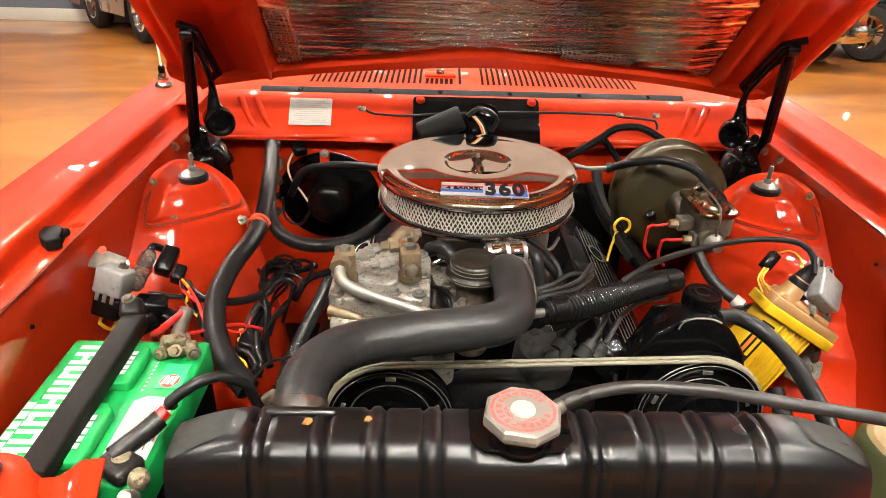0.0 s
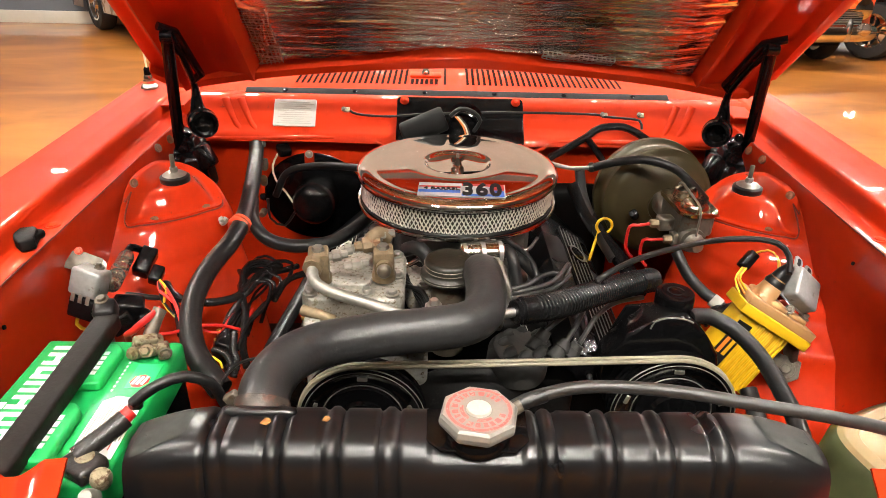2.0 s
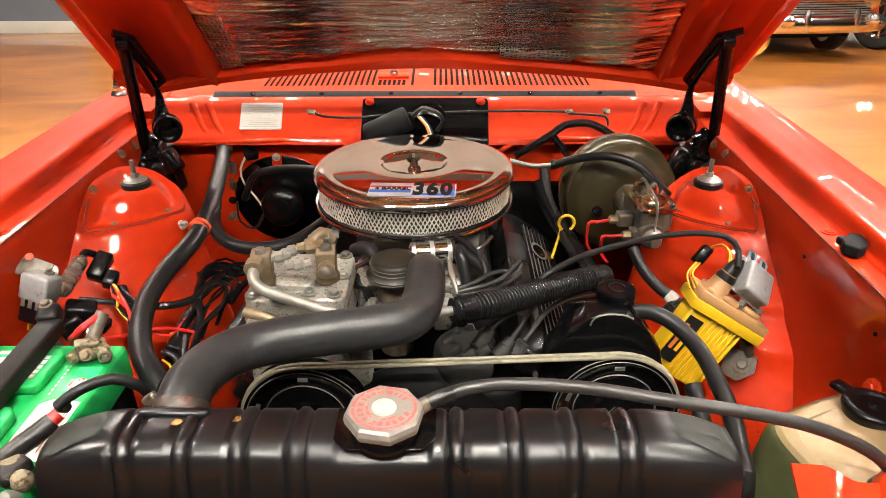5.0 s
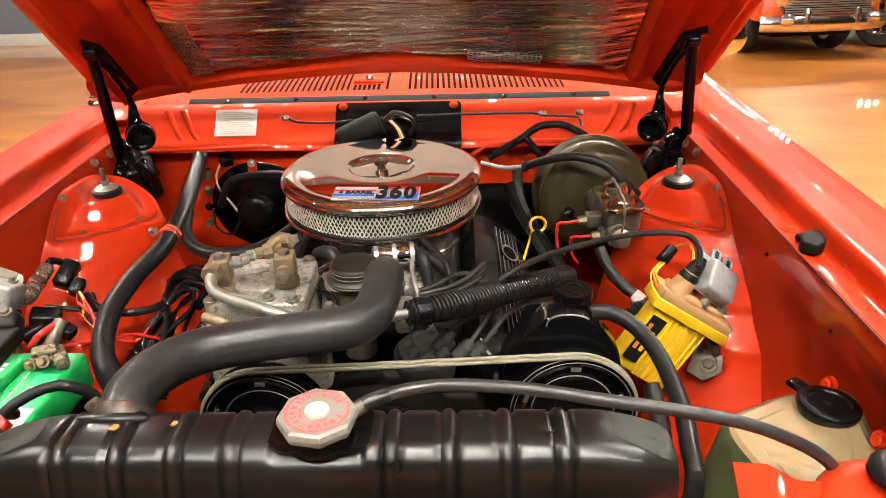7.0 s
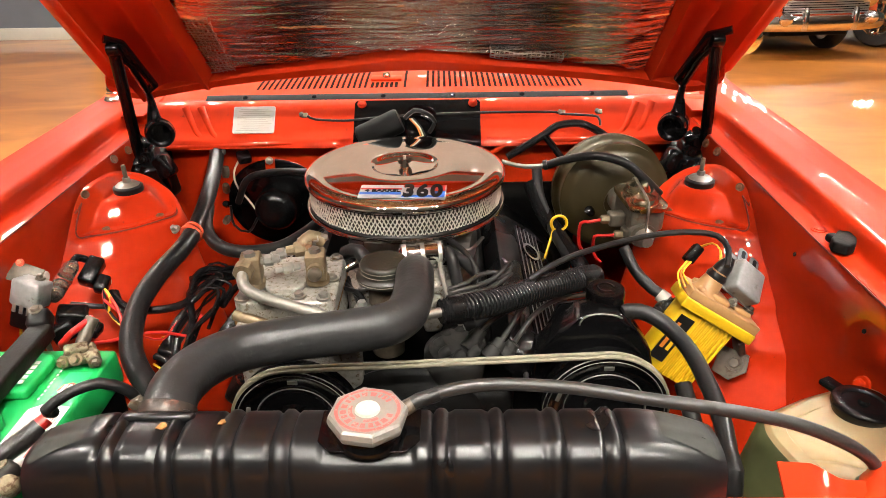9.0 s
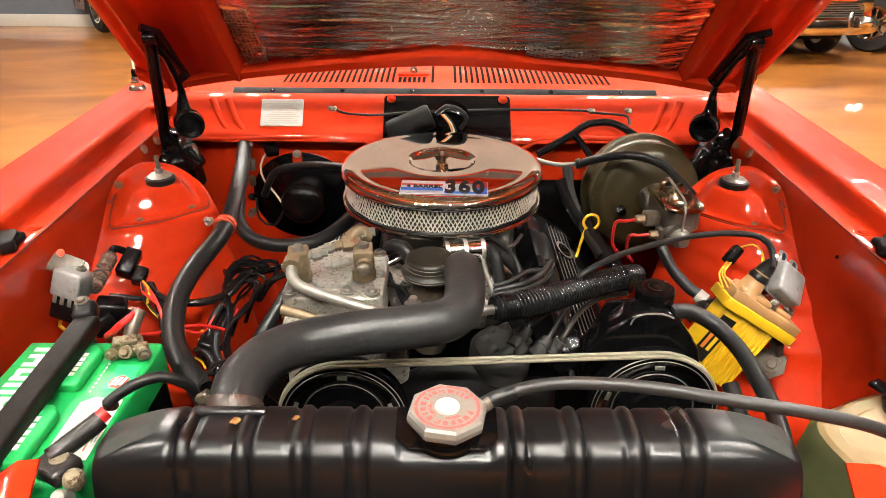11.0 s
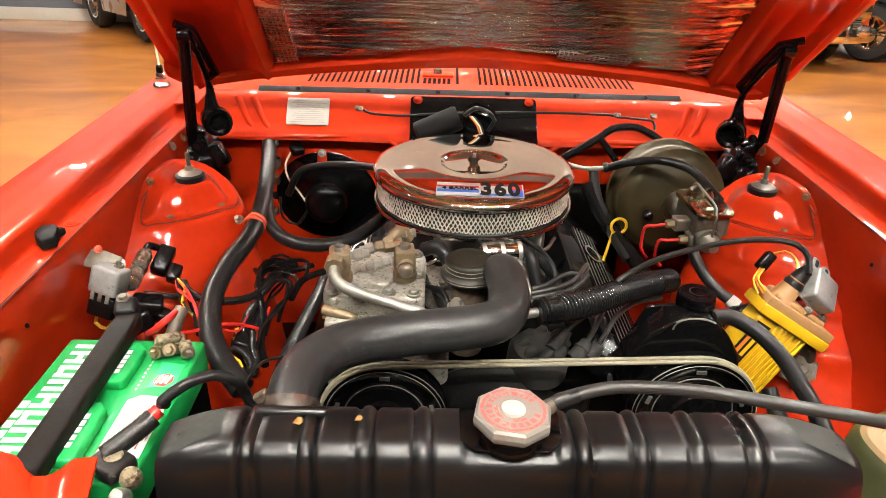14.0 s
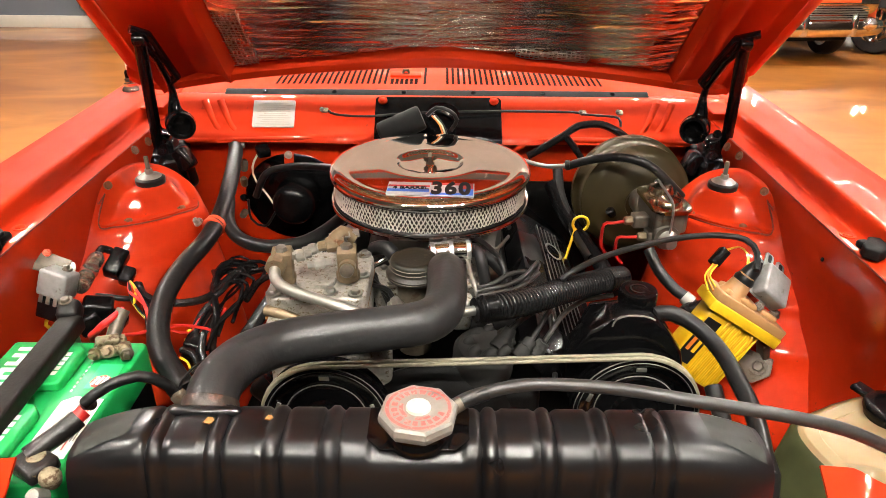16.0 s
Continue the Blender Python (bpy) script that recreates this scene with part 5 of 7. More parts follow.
part("elbow", tube([(-0.150, 0.852, 0.818), (-0.138, 0.868, 0.826), (-0.120, 0.872, 0.815)], 0.011, 12), BRASS, cp)
part("port", tube([(-0.126, 0.832, 0.795), (-0.125, 0.812, 0.794)], 0.0125, 16), BRASS, cp)
part("port_cap", lathe([(0, 0.008), (0.006, 0.008), (0.0095, 0.005), (0.0105, 0.0), (0.0105, -0.008)], frame_on((-0.125, 0.808, 0.794), (0.05, -1, 0.1)), 20), OLD_STEEL, cp, "rusty brown port cap")
part("pipe", tube([(-0.224, 0.815, 0.800), (-0.226, 0.798, 0.800), (-0.222, 0.783, 0.792), (-0.205, 0.772, 0.784), (-0.16, 0.758, 0.776), (-0.11, 0.745, 0.766), (-0.06, 0.735, 0.752)], 0.0085, 14), ALU_DULL, cp, "bent bare aluminium pipe")
part("pipe_nut", lathe([(0, -0.010), (0.014, -0.010), (0.015, -0.008), (0.015, 0.008), (0.012, 0.010), (0, 0.010)], frame_on((-0.226, 0.806, 0.803), (0, 1, 0)), 8), BRASS, cp, smooth=25)
part("mount_bracket", span(-0.24, -0.06, 0.76, 0.785, 0.56, 0.735, 0.006), CAST, cp)
part("lug", tube([(-0.243, 0.783, 0.742), (-0.215, 0.776, 0.738), (-0.195, 0.775, 0.730)], 0.008, 8), BRASS, cp)


# ---- pulleys and belt ----
def pulley(name, label, x, y, z, r, groups=2):
    t = root(name, label, "pulley", (x, y, z - r), "belt pulleys")
    m = frame_on((x, y, z), (0, -1, 0.06))
    prof = [(0, -0.015), (r * 0.8, -0.015)]
    for k in range(groups):
        b = -0.015 + 0.017 * k
        prof += [(r, b), (r, b + 0.003), (r * 0.90, b + 0.0085), (r, b + 0.014), (r, b + 0.017)]
    e = prof[-1][1]
    prof += [(r * 0.93, e), (r * 0.90, e - 0.004), (r * 0.66, e - 0.008), (r * 0.62, e - 0.002), (r * 0.40, e - 0.002), (r * 0.36, e + 0.004), (0.012, e + 0.006), (0.010, e + 0.012), (0, e + 0.012)]
    part("wheel", lathe(prof, m, 48), BLACK, t)
    # highlights on the rims, drawn as thin pale rings
    for q, h in ((1.0, e - 0.001), (0.945, e), (0.66, e - 0.006)):
        part("rim_highlight", lathe([(r * q - 0.0012, h - 0.0006), (r * q, h + 0.0010), (r * q + 0.0008, h - 0.0006)], m, 48), ALU_DULL, t, "thin pale ring standing for the rim's highlight")
    for k in range(5):
        a = TAU * k / 5 + 0.3
        part("slot", box((r * 0.16, r * 0.07, 0.002), m @ pose(0.79 * r * math.cos(a), 0.79 * r * math.sin(a), e - 0.004, 0, 0, math.degrees(a) + 90), 0.0008), STEEL, t)
    return t


pulley("compressor_pulley", "black compressor clutch pulley with painted rim highlights", -0.151, 0.715, 0.608, 0.090, 2)
pulley("steering_pump_pulley", "black grooved steering pump pulley", 0.288, 0.715, 0.630, 0.088, 2)
pulley("fan_pulley", "black fan pulley on the water pump", 0.02, 0.715, 0.545, 0.075, 2)

bl = root("drive_belt", "worn pale-edged rubber drive belt over the pulleys", "belt", (0.07, 0.71, 0.50))


def belt(off):
    L, R = Vector((-0.151, 0, 0.608)), Vector((0.288, 0, 0.630))
    r1, r2 = 0.0925, 0.0905
    pts = []
    for k in range(19):
        a = radians(270 - 10 * k * 1.0)
        pts.append((L.x + r1 * math.cos(a), 0.712 - off, L.z + r1 * math.sin(a)))
    for k in range(1, 12):
        q = k / 12
        pts.append((L.x + (R.x - L.x) * q, 0.712 - off, L.z + r1 + (R.z + r2 - L.z - r1) * q))
    for k in range(16):
        a = radians(90 - 10 * k)
        pts.append((R.x + r2 * math.cos(a), 0.712 - off, R.z + r2 * math.sin(a)))
    return tube(pts, 0.0030, 8, straight=True)


part("belt", belt(0.0), BELT, bl)
part("belt", belt(0.0085), BELT, bl)

# ---- power steering pump ----
ps = root("steering_pump", "glossy black power steering pump with a round filler cap", "pump", (0.29, 0.77, 0.55))
SHIELD = [Vector(q) - Vector((0.283, 0.738, 0.655)) for q in ((0.249, 0.738, 0.760), (0.260, 0.738, 0.767), (0.303, 0.738, 0.766), (0.314, 0.738, 0.758), (0.332, 0.738, 0.738), (0.355, 0.738, 0.705), (0.366, 0.738, 0.657), (0.365, 0.738, 0.615), (0.199, 0.738, 0.617), (0.188, 0.738, 0.659), (0.193, 0.738, 0.700), (0.223, 0.738, 0.739))]
part("shield", prism([(q.x, q.z) for q in SHIELD], -0.045, 0.0, Matrix.Translation((0.283, 0.738, 0.655)) @ pose(0, 0, 0, 90), 0.007), BLACK, ps, "large glossy black pump housing")
part("seam", tube([(0.250, 0.738, 0.749), (0.254, 0.738, 0.760), (0.270, 0.738, 0.767), (0.293, 0.738, 0.766), (0.308, 0.738, 0.760)], 0.0013, 6), STEEL, ps, "bare worn seam")
PCAP = (0.292, 0.780)
part("neck", lathe([(0.024, 0.725), (0.024, 0.765)], pose(*PCAP, 0), 24), BLACK, ps)
pc = part("filler_cap", lathe([(0.0265, 0.748), (0.0272, 0.750), (0.0272, 0.780), (0.0255, 0.784), (0.021, 0.7855), (0.018, 0.7845), (0, 0.785)], pose(*PCAP, 0), 36), BLACK, ps)
part("cap_mark", ring_bits(0.010, 0.0125, 0.786, [(0, 300)]), RUBBER, pc).matrix_basis = pose(*PCAP, 0)
part("bracket", prism([(0, 0), (0.10, 0.0), (0.115, 0.06), (0.07, 0.155), (0.03, 0.15), (-0.015, 0.04)], 0, 0.006, Matrix.Translation((0.20, 0.80, 0.60)) @ pose(0, 0, 0, 90), 0.002), BLACK, ps)

# ---- battery ----
bt = root("battery", "bright green car battery with white print and raised vent caps", "battery", (-0.495, 0.61, 0.50))
BX0, BX1, BY0, BY1, BZ = -0.588, -0.402, 0.478, 0.738, 0.716
part("case", span(BX0 + 0.004, BX1 - 0.004, BY0 + 0.004, BY1 - 0.004, 0.50, BZ - 0.055, 0.006), PLASTIC, bt, "dark battery case")
lid = part("lid", span(BX0, BX1, BY0, BY1, BZ - 0.055, BZ, 0.006, 3), GREEN, bt, "bright green lid")
for y0, y1 in ((0.628, 0.712), (0.497, 0.592)):
    vc = part("vent_cap", prism([(-0.018, y0), (0.018, y0), (0.022, y0 + 0.006), (0.022, y1 - 0.012), (0.012, y1), (-0.014, y1), (-0.020, y1 - 0.01)], BZ, BZ + 0.014, pose(-0.490, 0, 0), 0.0035), GREEN, bt, "raised green vent cap")
    for k in range(5):
        part("cap_print", box((0.0065, (y1 - y0) * 0.085, 0.0006), pose(-0.484, y0 + (y1 - y0) * (0.24 + 0.12 * k), BZ + 0.0144)), WHITE, vc, "white bar", smooth=0)
# brand lettering drawn as plain white blocks
y = 0.722
for k, (w, h) in enumerate(((0.010, 0.032), (0.026, 0.032), (0.024, 0.032), (0.022, 0.032), (0.026, 0.032), (0.024, 0.032), (0.024, 0.032), (0.026, 0.032))):
    bm = box((h, 0.0075, 0.0006), pose(-0.555, y - 0.004, BZ + 0.0004))
    if w > 0.015:
        add(bm, box((h, 0.0075, 0.0006), pose(-0.555, y - w + 0.004, BZ + 0.0004)))
        add(bm, box((0.0075, w - 0.014, 0.0006), pose(-0.555 + (0.011, 0.0, -0.011)[k % 3], y - w / 2, BZ + 0.0004)))
    part("white_block", bm, WHITE, lid, "white print block", smooth=0)
    y -= w + 0.005
for k in range(7):
    part("white_block", box((0.010, 0.012, 0.0006), pose(-0.578, 0.600 - 0.017 * k, BZ + 0.0004)), WHITE, lid, "white print block", smooth=0)
part("maker_label", box((0.032, 0.050, 0.0007), pose(-0.427, 0.660, BZ + 0.0004), 0), GREEN_LIGHT, lid, smooth=0)
part("red_emblem", prism([(-0.012, -0.004), (-0.006, -0.012), (0.004, -0.013), (0.012, -0.004), (0.011, 0.007), (0.002, 0.012), (-0.009, 0.008)], 0, 0.0012, pose(-0.428, 0.650, BZ), 0), RED_PRINT, lid, smooth=0)
for k in range(3):
    part("emblem_bar", box((0.004, 0.016, 0.0005), pose(-0.434 + 0.006 * k, 0.650, BZ + 0.0014, 0, 0, -12)), WHITE, lid, smooth=0)
lb = part("paper_label", prism([(-0.026, -0.055), (0.024, -0.055), (0.024, 0.045), (-0.012, 0.050), (-0.026, 0.040)], 0, 0.0008, pose(-0.432, 0.570, BZ)), WHITE, lid, "white printed label", smooth=0)
for i in range(15):
    part("print_bar", box((0.0012, (0.074, 0.060, 0.046, 0.068)[i % 4], 0.0005), pose(-0.4555 + 0.0032 * i, 0.565 + 0.006 * (i % 2), BZ + 0.0012)), RED_PRINT if i == 12 else INK_GREY, lb, smooth=0)
for i in range(9):
    part("print_dot", box((0.0022, 0.0035, 0.0006), pose(-0.456, 0.695 - 0.008 * i, BZ + 0.0004)), WHITE, lid, smooth=0)
# posts with their clamps
post = part("rear_terminal", lathe([(0.012, 0), (0.010, 0.02), (0, 0.02)], pose(-0.440, 0.712, BZ), 20), LEAD, bt, "corroded battery terminal")
part("clamp", box((0.040, 0.034, 0.016), pose(-0.440, 0.712, BZ + 0.010, 4, 0, 20), 0.005), LEAD, post)
part("clamp_ear", box((0.016, 0.018, 0.022), pose(-0.414, 0.700, BZ + 0.012, 0, 0, 20), 0.004), LEAD, post)
part("clamp_bolt", bolt((-0.408, 0.692, BZ + 0.013), (0.4, -1, 0), 0.0055, 0.007), OLD_STEEL, post)
part("cable_barrel", tube([(-0.440, 0.718, BZ + 0.016), (-0.436, 0.740, BZ + 0.034), (-0.432, 0.752, BZ + 0.044)], 0.0092, 12), OLD_STEEL, post)
part("clamp_bolt", bolt((-0.452, 0.692, BZ + 0.012), (-0.2, -1, 0.2), 0.006, 0.008), BRASS, post)
part("clamp_bolt", bolt((-0.432, 0.690, BZ + 0.018), (0.1, -0.8, 0.6), 0.006, 0.008), BRASS, post)
part("clamp_saddle", box((0.030, 0.014, 0.012), pose(-0.438, 0.706, BZ + 0.024, 15, 10, 35), 0.003), LEAD, post)
BAR = material("brown_black_bar", (0.008, 0.0058, 0.005), 0.55, spec=0.15, vary=0.4, scale=40, bump=0.2)
DARK_LEAD = material("darkened_lead", (0.020, 0.018, 0.017), 0.30, 0.3, vary=0.4, scale=90, spots=(0.16, 0.12, 0.07), spot_share=0.15, bump=0.4, bump_scale=200)
post = part("front_terminal", lathe([(0.012, 0), (0.010, 0.02), (0, 0.02)], pose(-0.425, 0.500, BZ), 20), LEAD, bt, "corroded battery terminal")
part("clamp", box((0.044, 0.036, 0.018), pose(-0.428, 0.497, BZ + 0.010, 0, 0, -30), 0.005), DARK_LEAD, post)
part("cable_barrel", tube([(-0.438, 0.505, BZ + 0.014), (-0.410, 0.532, BZ + 0.026), (-0.398, 0.546, BZ + 0.032)], 0.0115, 12), DARK_LEAD, post)
part("cable_boot", tube([(-0.405, 0.538, BZ + 0.030), (-0.393, 0.553, BZ + 0.037)], 0.0085, 12), WIRE_RED, post, "short red sleeve")
part("post_stub", lathe([(0, 0.022), (0.006, 0.022), (0.010, 0.018), (0.0115, 0.010), (0.010, 0), (0, 0)], pose(-0.398, 0.476, BZ + 0.008, 25, 15), 16), LEAD, post)
part("post_stub", lathe([(0, 0.02), (0.007, 0.02), (0.009, 0.016), (0.009, 0), (0, 0)], pose(-0.400, 0.458, BZ + 0.004, 40), 16), ALU_DULL, post)

hold = root("battery_hold_down", "black rubber-coated battery hold-down bar with a rusty end bolt", "hold-down bar", (-0.525, 0.63, BZ))
HA, HB = Vector((-0.502, 0.745, 0.745)), Vector((-0.503, 0.467, 0.735))
part("bar", box((0.033, (HB - HA).length, 0.024), Matrix.Translation((HA + HB) / 2) @ (HB - HA).to_track_quat("Y", "Z").to_matrix().to_4x4(), 0.005, 3), BAR, hold)
part("bar_end", box((0.030, 0.030, 0.030), Matrix.Translation(HA + Vector((-0.008, 0.010, 0.008))) @ pose(0, 0, 0, 25, 0, 10), 0.007), RUBBER, hold)
part("bolt", bolt(HA + Vector((-0.012, 0.014, 0.024)), (0, -0.2, 1), 0.0065, 0.006), OLD_STEEL, hold)
part("rod", tube([HA + Vector((-0.012, 0.014, 0.02)), HA + Vector((-0.014, 0.018, -0.22))], 0.004, 8), STEEL, hold)

tray = root("battery_tray", "red painted steel battery tray on the inner fender", "tray", (-0.5, 0.61, 0.49))
part("pan", span(-0.61, -0.385, 0.455, 0.765, 0.49, 0.499, 0.003), RED_WORN, tray)
part("leg", span(-0.52, -0.48, 0.60, 0.64, 0.29, 0.49, 0.004), RED_WORN, tray)


def wire(name, label, pts, r, mat, category="cable", seg=8, ribs=0.0, extra=()):
    """A cable or hose of its own, with fittings as parts."""
    lo = min(pts, key=lambda p: p[2])
    t = root(name, label, category, lo)
    part("run", tube(pts, r, seg, 0.012, ribs), mat, t, smooth=85 if ribs else 35)
    for n, bm, mt in extra:
        part(n, bm, mt, t)
    return t


# ---- cables round the battery ----
wire("battery_cable", "thick black battery cable bending over the radiator end", [(-0.388, 0.560, BZ + 0.040), (-0.382, 0.542, 0.775), (-0.361, 0.559, 0.785), (-0.335, 0.576, 0.785), (-0.311, 0.583, 0.770), (-0.307, 0.596, 0.740), (-0.285, 0.60, 0.66)], 0.0066, RUBBER, seg=14)
wire("red_battery_cable", "red battery cable running from the rear terminal", [(-0.432, 0.752, BZ + 0.044), (-0.448, 0.723, 0.755), (-0.463, 0.727, 0.740), (-0.484, 0.749, 0.710), (-0.47, 0.80, 0.62)], 0.0048, WIRE_RED, seg=12)
wire("red_feed_cable", "thin red cable crossing behind the battery", [(-0.456, 0.775, 0.700), (-0.441, 0.795, 0.690), (-0.431, 0.819, 0.680), (-0.40, 0.86, 0.66), (-0.36, 0.90, 0.62)], 0.0026, WIRE_RED)

# ---- relay on the inner fender, left of the battery ----
rl = root("relay", "silver relay can with a black connector on a zinc bracket", "relay", (-0.585, 0.84, 0.70))
RM = pose(-0.575, 0.838, 0.738, -18, 12, -12)
part("can", box((0.046, 0.036, 0.042), RM @ pose(0, 0, 0.012), 0.005), ZINC, rl)
part("connector", box((0.042, 0.032, 0.034), RM @ pose(0.002, 0, -0.028), 0.004), PLASTIC, rl, "black plastic connector")
part("bracket", prism([(-0.030, -0.012), (0.020, -0.014), (0.022, 0.014), (-0.006, 0.018), (-0.024, 0.016)], 0, 0.0025, RM @ pose(-0.020, 0.014, 0.030, 60, 0, 15), 0.0008), OLD_STEEL, rl)
part("bolt", bolt(RM @ Vector((-0.034, 0.012, 0.048)), (0.3, -0.8, 0.5), 0.004, 0.004), ORANGE_CLAMP, rl)
part("bolt", bolt(RM @ Vector((0.006, 0.008, 0.034)), (0, 0, 1), 0.005, 0.008), OLD_STEEL, rl)
for k in range(3):
    part("blade", box((0.006, 0.002, 0.014), RM @ pose(-0.012 + 0.012 * k, -0.017, -0.012), 0.0004), STEEL, rl)
part("wire", tube([RM @ Vector((-0.006, 0, -0.044)), RM @ Vector((-0.010, 0.002, -0.062)), RM @ Vector((0.006, 0.01, -0.07)), RM @ Vector((0.012, 0.01, -0.05))], 0.0028, 6), WIRE_YELLOW, rl)

fz = root("fuse_holder", "clear inline fuse holder with gold ends and a black plug", "fuse holder", (-0.548, 0.857, 0.737))
FA, FB = Vector((-0.547, 0.848, 0.734)), Vector((-0.550, 0.928, 0.750))
GLASS = material("clear_plastic", (0.92, 0.84, 0.74), 0.06, vary=0.05, trans=0.95, ior=1.2)
fm = frame_on(FA, FB - FA)
fl = (FB - FA).length
part("barrel", lathe([(0, 0), (0.010, 0.0), (0.0125, 0.006), (0.0125, fl * 0.45), (0.0135, fl * 0.47), (0.0135, fl * 0.55), (0.0125, fl * 0.57), (0.0125, fl * 0.9), (0.009, fl), (0, fl)], fm, 18), GLASS, fz, "clear plastic barrel")
for k in (0.08, 0.30, 0.62, 0.78):
    part("gold_end", lathe([(0, fl * k), (0.0095, fl * k), (0.0105, fl * k + 0.002), (0.0105, fl * k + 0.009), (0.0095, fl * k + 0.011), (0, fl * k + 0.011)], fm, 12), GOLD, fz, "gold contact")
part("tab", prism(round_rect(0.022, 0.020, 0.008), 0, 0.002, pose(*(-0.576, 0.882, 0.752), 40, 0, 20)), STEEL, fz)
cn = root("wire_connector", "black plastic plug with red and yellow wires", "connector", (-0.527, 0.937, 0.722))
part("plug", box((0.026, 0.050, 0.026), frame_on((-0.532, 0.943, 0.727), (0.3, -0.45, 0.85)) @ pose(0, 0, 0, 0, 0, -38), 0.004), PLASTIC, cn)
part("plug_end", box((0.020, 0.030, 0.022), frame_on((-0.510, 0.926, 0.712), (0.3, -0.45, 0.85)) @ pose(0, 0, 0, 0, 0, -38), 0.004), PLASTIC, cn)
part("lead", tube([FB, (-0.551, 0.943, 0.754), (-0.543, 0.955, 0.744)], 0.0065, 8), PLASTIC, cn)
for k, mt in enumerate((WIRE_RED, WIRE_RED, WIRE_YELLOW, RUBBER)):
    part("wire", tube([(-0.503, 0.915, 0.710), (-0.493, 0.891, 0.702) if k % 2 else (-0.481, 0.890, 0.706), (-0.467, 0.877, 0.690) if k < 2 else (-0.490, 0.889, 0.682), (-0.450, 0.848, 0.672) if k < 2 else (-0.471, 0.879, 0.662)], 0.0026, 6), mt, cn)
c2 = root("relay_socket", "cluster of black plugs and wires on the inner fender", "connector", (-0.550, 0.896, 0.660))
part("plug", box((0.045, 0.032, 0.040), pose(*(-0.532, 0.857, 0.690), 10, 15, 20), 0.006), PLASTIC, c2)
part("plug", box((0.035, 0.028, 0.030), pose(*(-0.533, 0.827, 0.685), -10, -15, 40), 0.005), PLASTIC, c2)
part("plug", box((0.045, 0.022, 0.022), pose(*(-0.512, 0.858, 0.675), 10, 25, -10), 0.004), PLASTIC, c2)
part("lead", tube([(-0.546, 0.884, 0.700), (-0.528, 0.889, 0.695), (-0.502, 0.899, 0.685), (-0.486, 0.931, 0.672)], 0.0045, 8), RUBBER, c2)

# loom crossing in front of the tower
wire("wiring_loom", "black taped wiring loom crossing the inner fender", [(-0.506, 0.937, 0.690), (-0.485, 0.918, 0.680), (-0.456, 0.909, 0.672), (-0.418, 0.920, 0.665), (-0.389, 0.947, 0.660), (-0.378, 0.992, 0.660), (-0.368, 1.042, 0.655), (-0.347, 1.090, 0.640)], 0.0068, LOOM, "wiring loom")
wire("wiring_loom", "black ribbed wiring loom hanging beside the engine", [(-0.341, 1.064, 0.655), (-0.379, 1.053, 0.670), (-0.395, 1.022, 0.668), (-0.385, 0.962, 0.655), (-0.369, 0.915, 0.640), (-0.363, 0.863, 0.620), (-0.350, 0.830, 0.600)], 0.0062, LOOM, "wiring loom")
wire("wiring_loom", "black ribbed split loom along the compressor", [(-0.282, 1.050, 0.640), (-0.284, 0.973, 0.650), (-0.292, 0.878, 0.655), (-0.300, 0.801, 0.655), (-0.305, 0.746, 0.650), (-0.310, 0.727, 0.640)], 0.0105, CONDUIT, "wiring loom", 14, 0.0058)
for k, (dx, mt, r) in enumerate(((0, RUBBER, 0.005), (9, RUBBER, 0.0045), (-10, PLASTIC, 0.005), (16, WIRE_RED, 0.0022), (-4, RUBBER, 0.0035))):
    dz = 0.010 * k
    a, b, c, d = Vector((-0.382, 0.959, 0.640)), Vector((-0.394, 0.912, 0.630)), Vector((-0.399, 0.869, 0.620)), Vector((-0.373, 0.829, 0.600))
    sh = Vector((dx * 0.0008, 0, -dz * 0.4))
    wire("harness_wire", "thin wire in the bundle beside the tower", [a + sh, b + sh * 1.6, c + sh * 1.5, d + sh], r, mt)
for px in ((-0.403, 0.877, 0.640), (-0.402, 0.859, 0.635)):
    yc = root("yellow_splice", "small yellow wire splice", "connector", px)
    part("sleeve", tube([Vector(px), Vector(px) + Vector((0.002, -0.004, -0.012))], 0.0042, 8), WIRE_YELLOW, yc)
bk = root("loom_plug", "black multi-way plug in the loom beside the radiator", "connector", (-0.399, 0.873, 0.600))
part("shell", box((0.03, 0.03, 0.045), pose(*(-0.391, 0.853, 0.620), 10, 20, 0), 0.005), PLASTIC, bk)
wire("thin_cable", "thin black cable looping near the radiator end", [(-0.248, 0.779, 0.660), (-0.286, 0.725, 0.700), (-0.312, 0.692, 0.715), (-0.321, 0.651, 0.720), (-0.328, 0.643, 0.700)], 0.0022, RUBBER, seg=6)

# tangle of looms between tower and compressor
wire("wiring_loom", "black taped loom knotted with others in a tangle", [(-0.357, 1.090, 0.650), (-0.361, 1.009, 0.662), (-0.366, 0.970, 0.668), (-0.375, 0.948, 0.664), (-0.393, 0.982, 0.660), (-0.389, 1.045, 0.655), (-0.353, 1.068, 0.640), (-0.318, 1.109, 0.630)], 0.0055, LOOM, "wiring loom")
wire("wiring_loom", "glossy black loom branch in the tangle", [(-0.412, 1.044, 0.655), (-0.389, 1.000, 0.660), (-0.368, 1.001, 0.655), (-0.350, 1.043, 0.650), (-0.325, 1.078, 0.640)], 0.0042, PLASTIC, "wiring loom")
wire("split_conduit", "thin ribbed split conduit in the tangle", [(-0.387, 0.934, 0.650), (-0.393, 0.907, 0.645), (-0.390, 0.865, 0.640), (-0.378, 0.841, 0.630), (-0.365, 0.818, 0.620)], 0.0062, CONDUIT, "conduit", 10, 0.005)
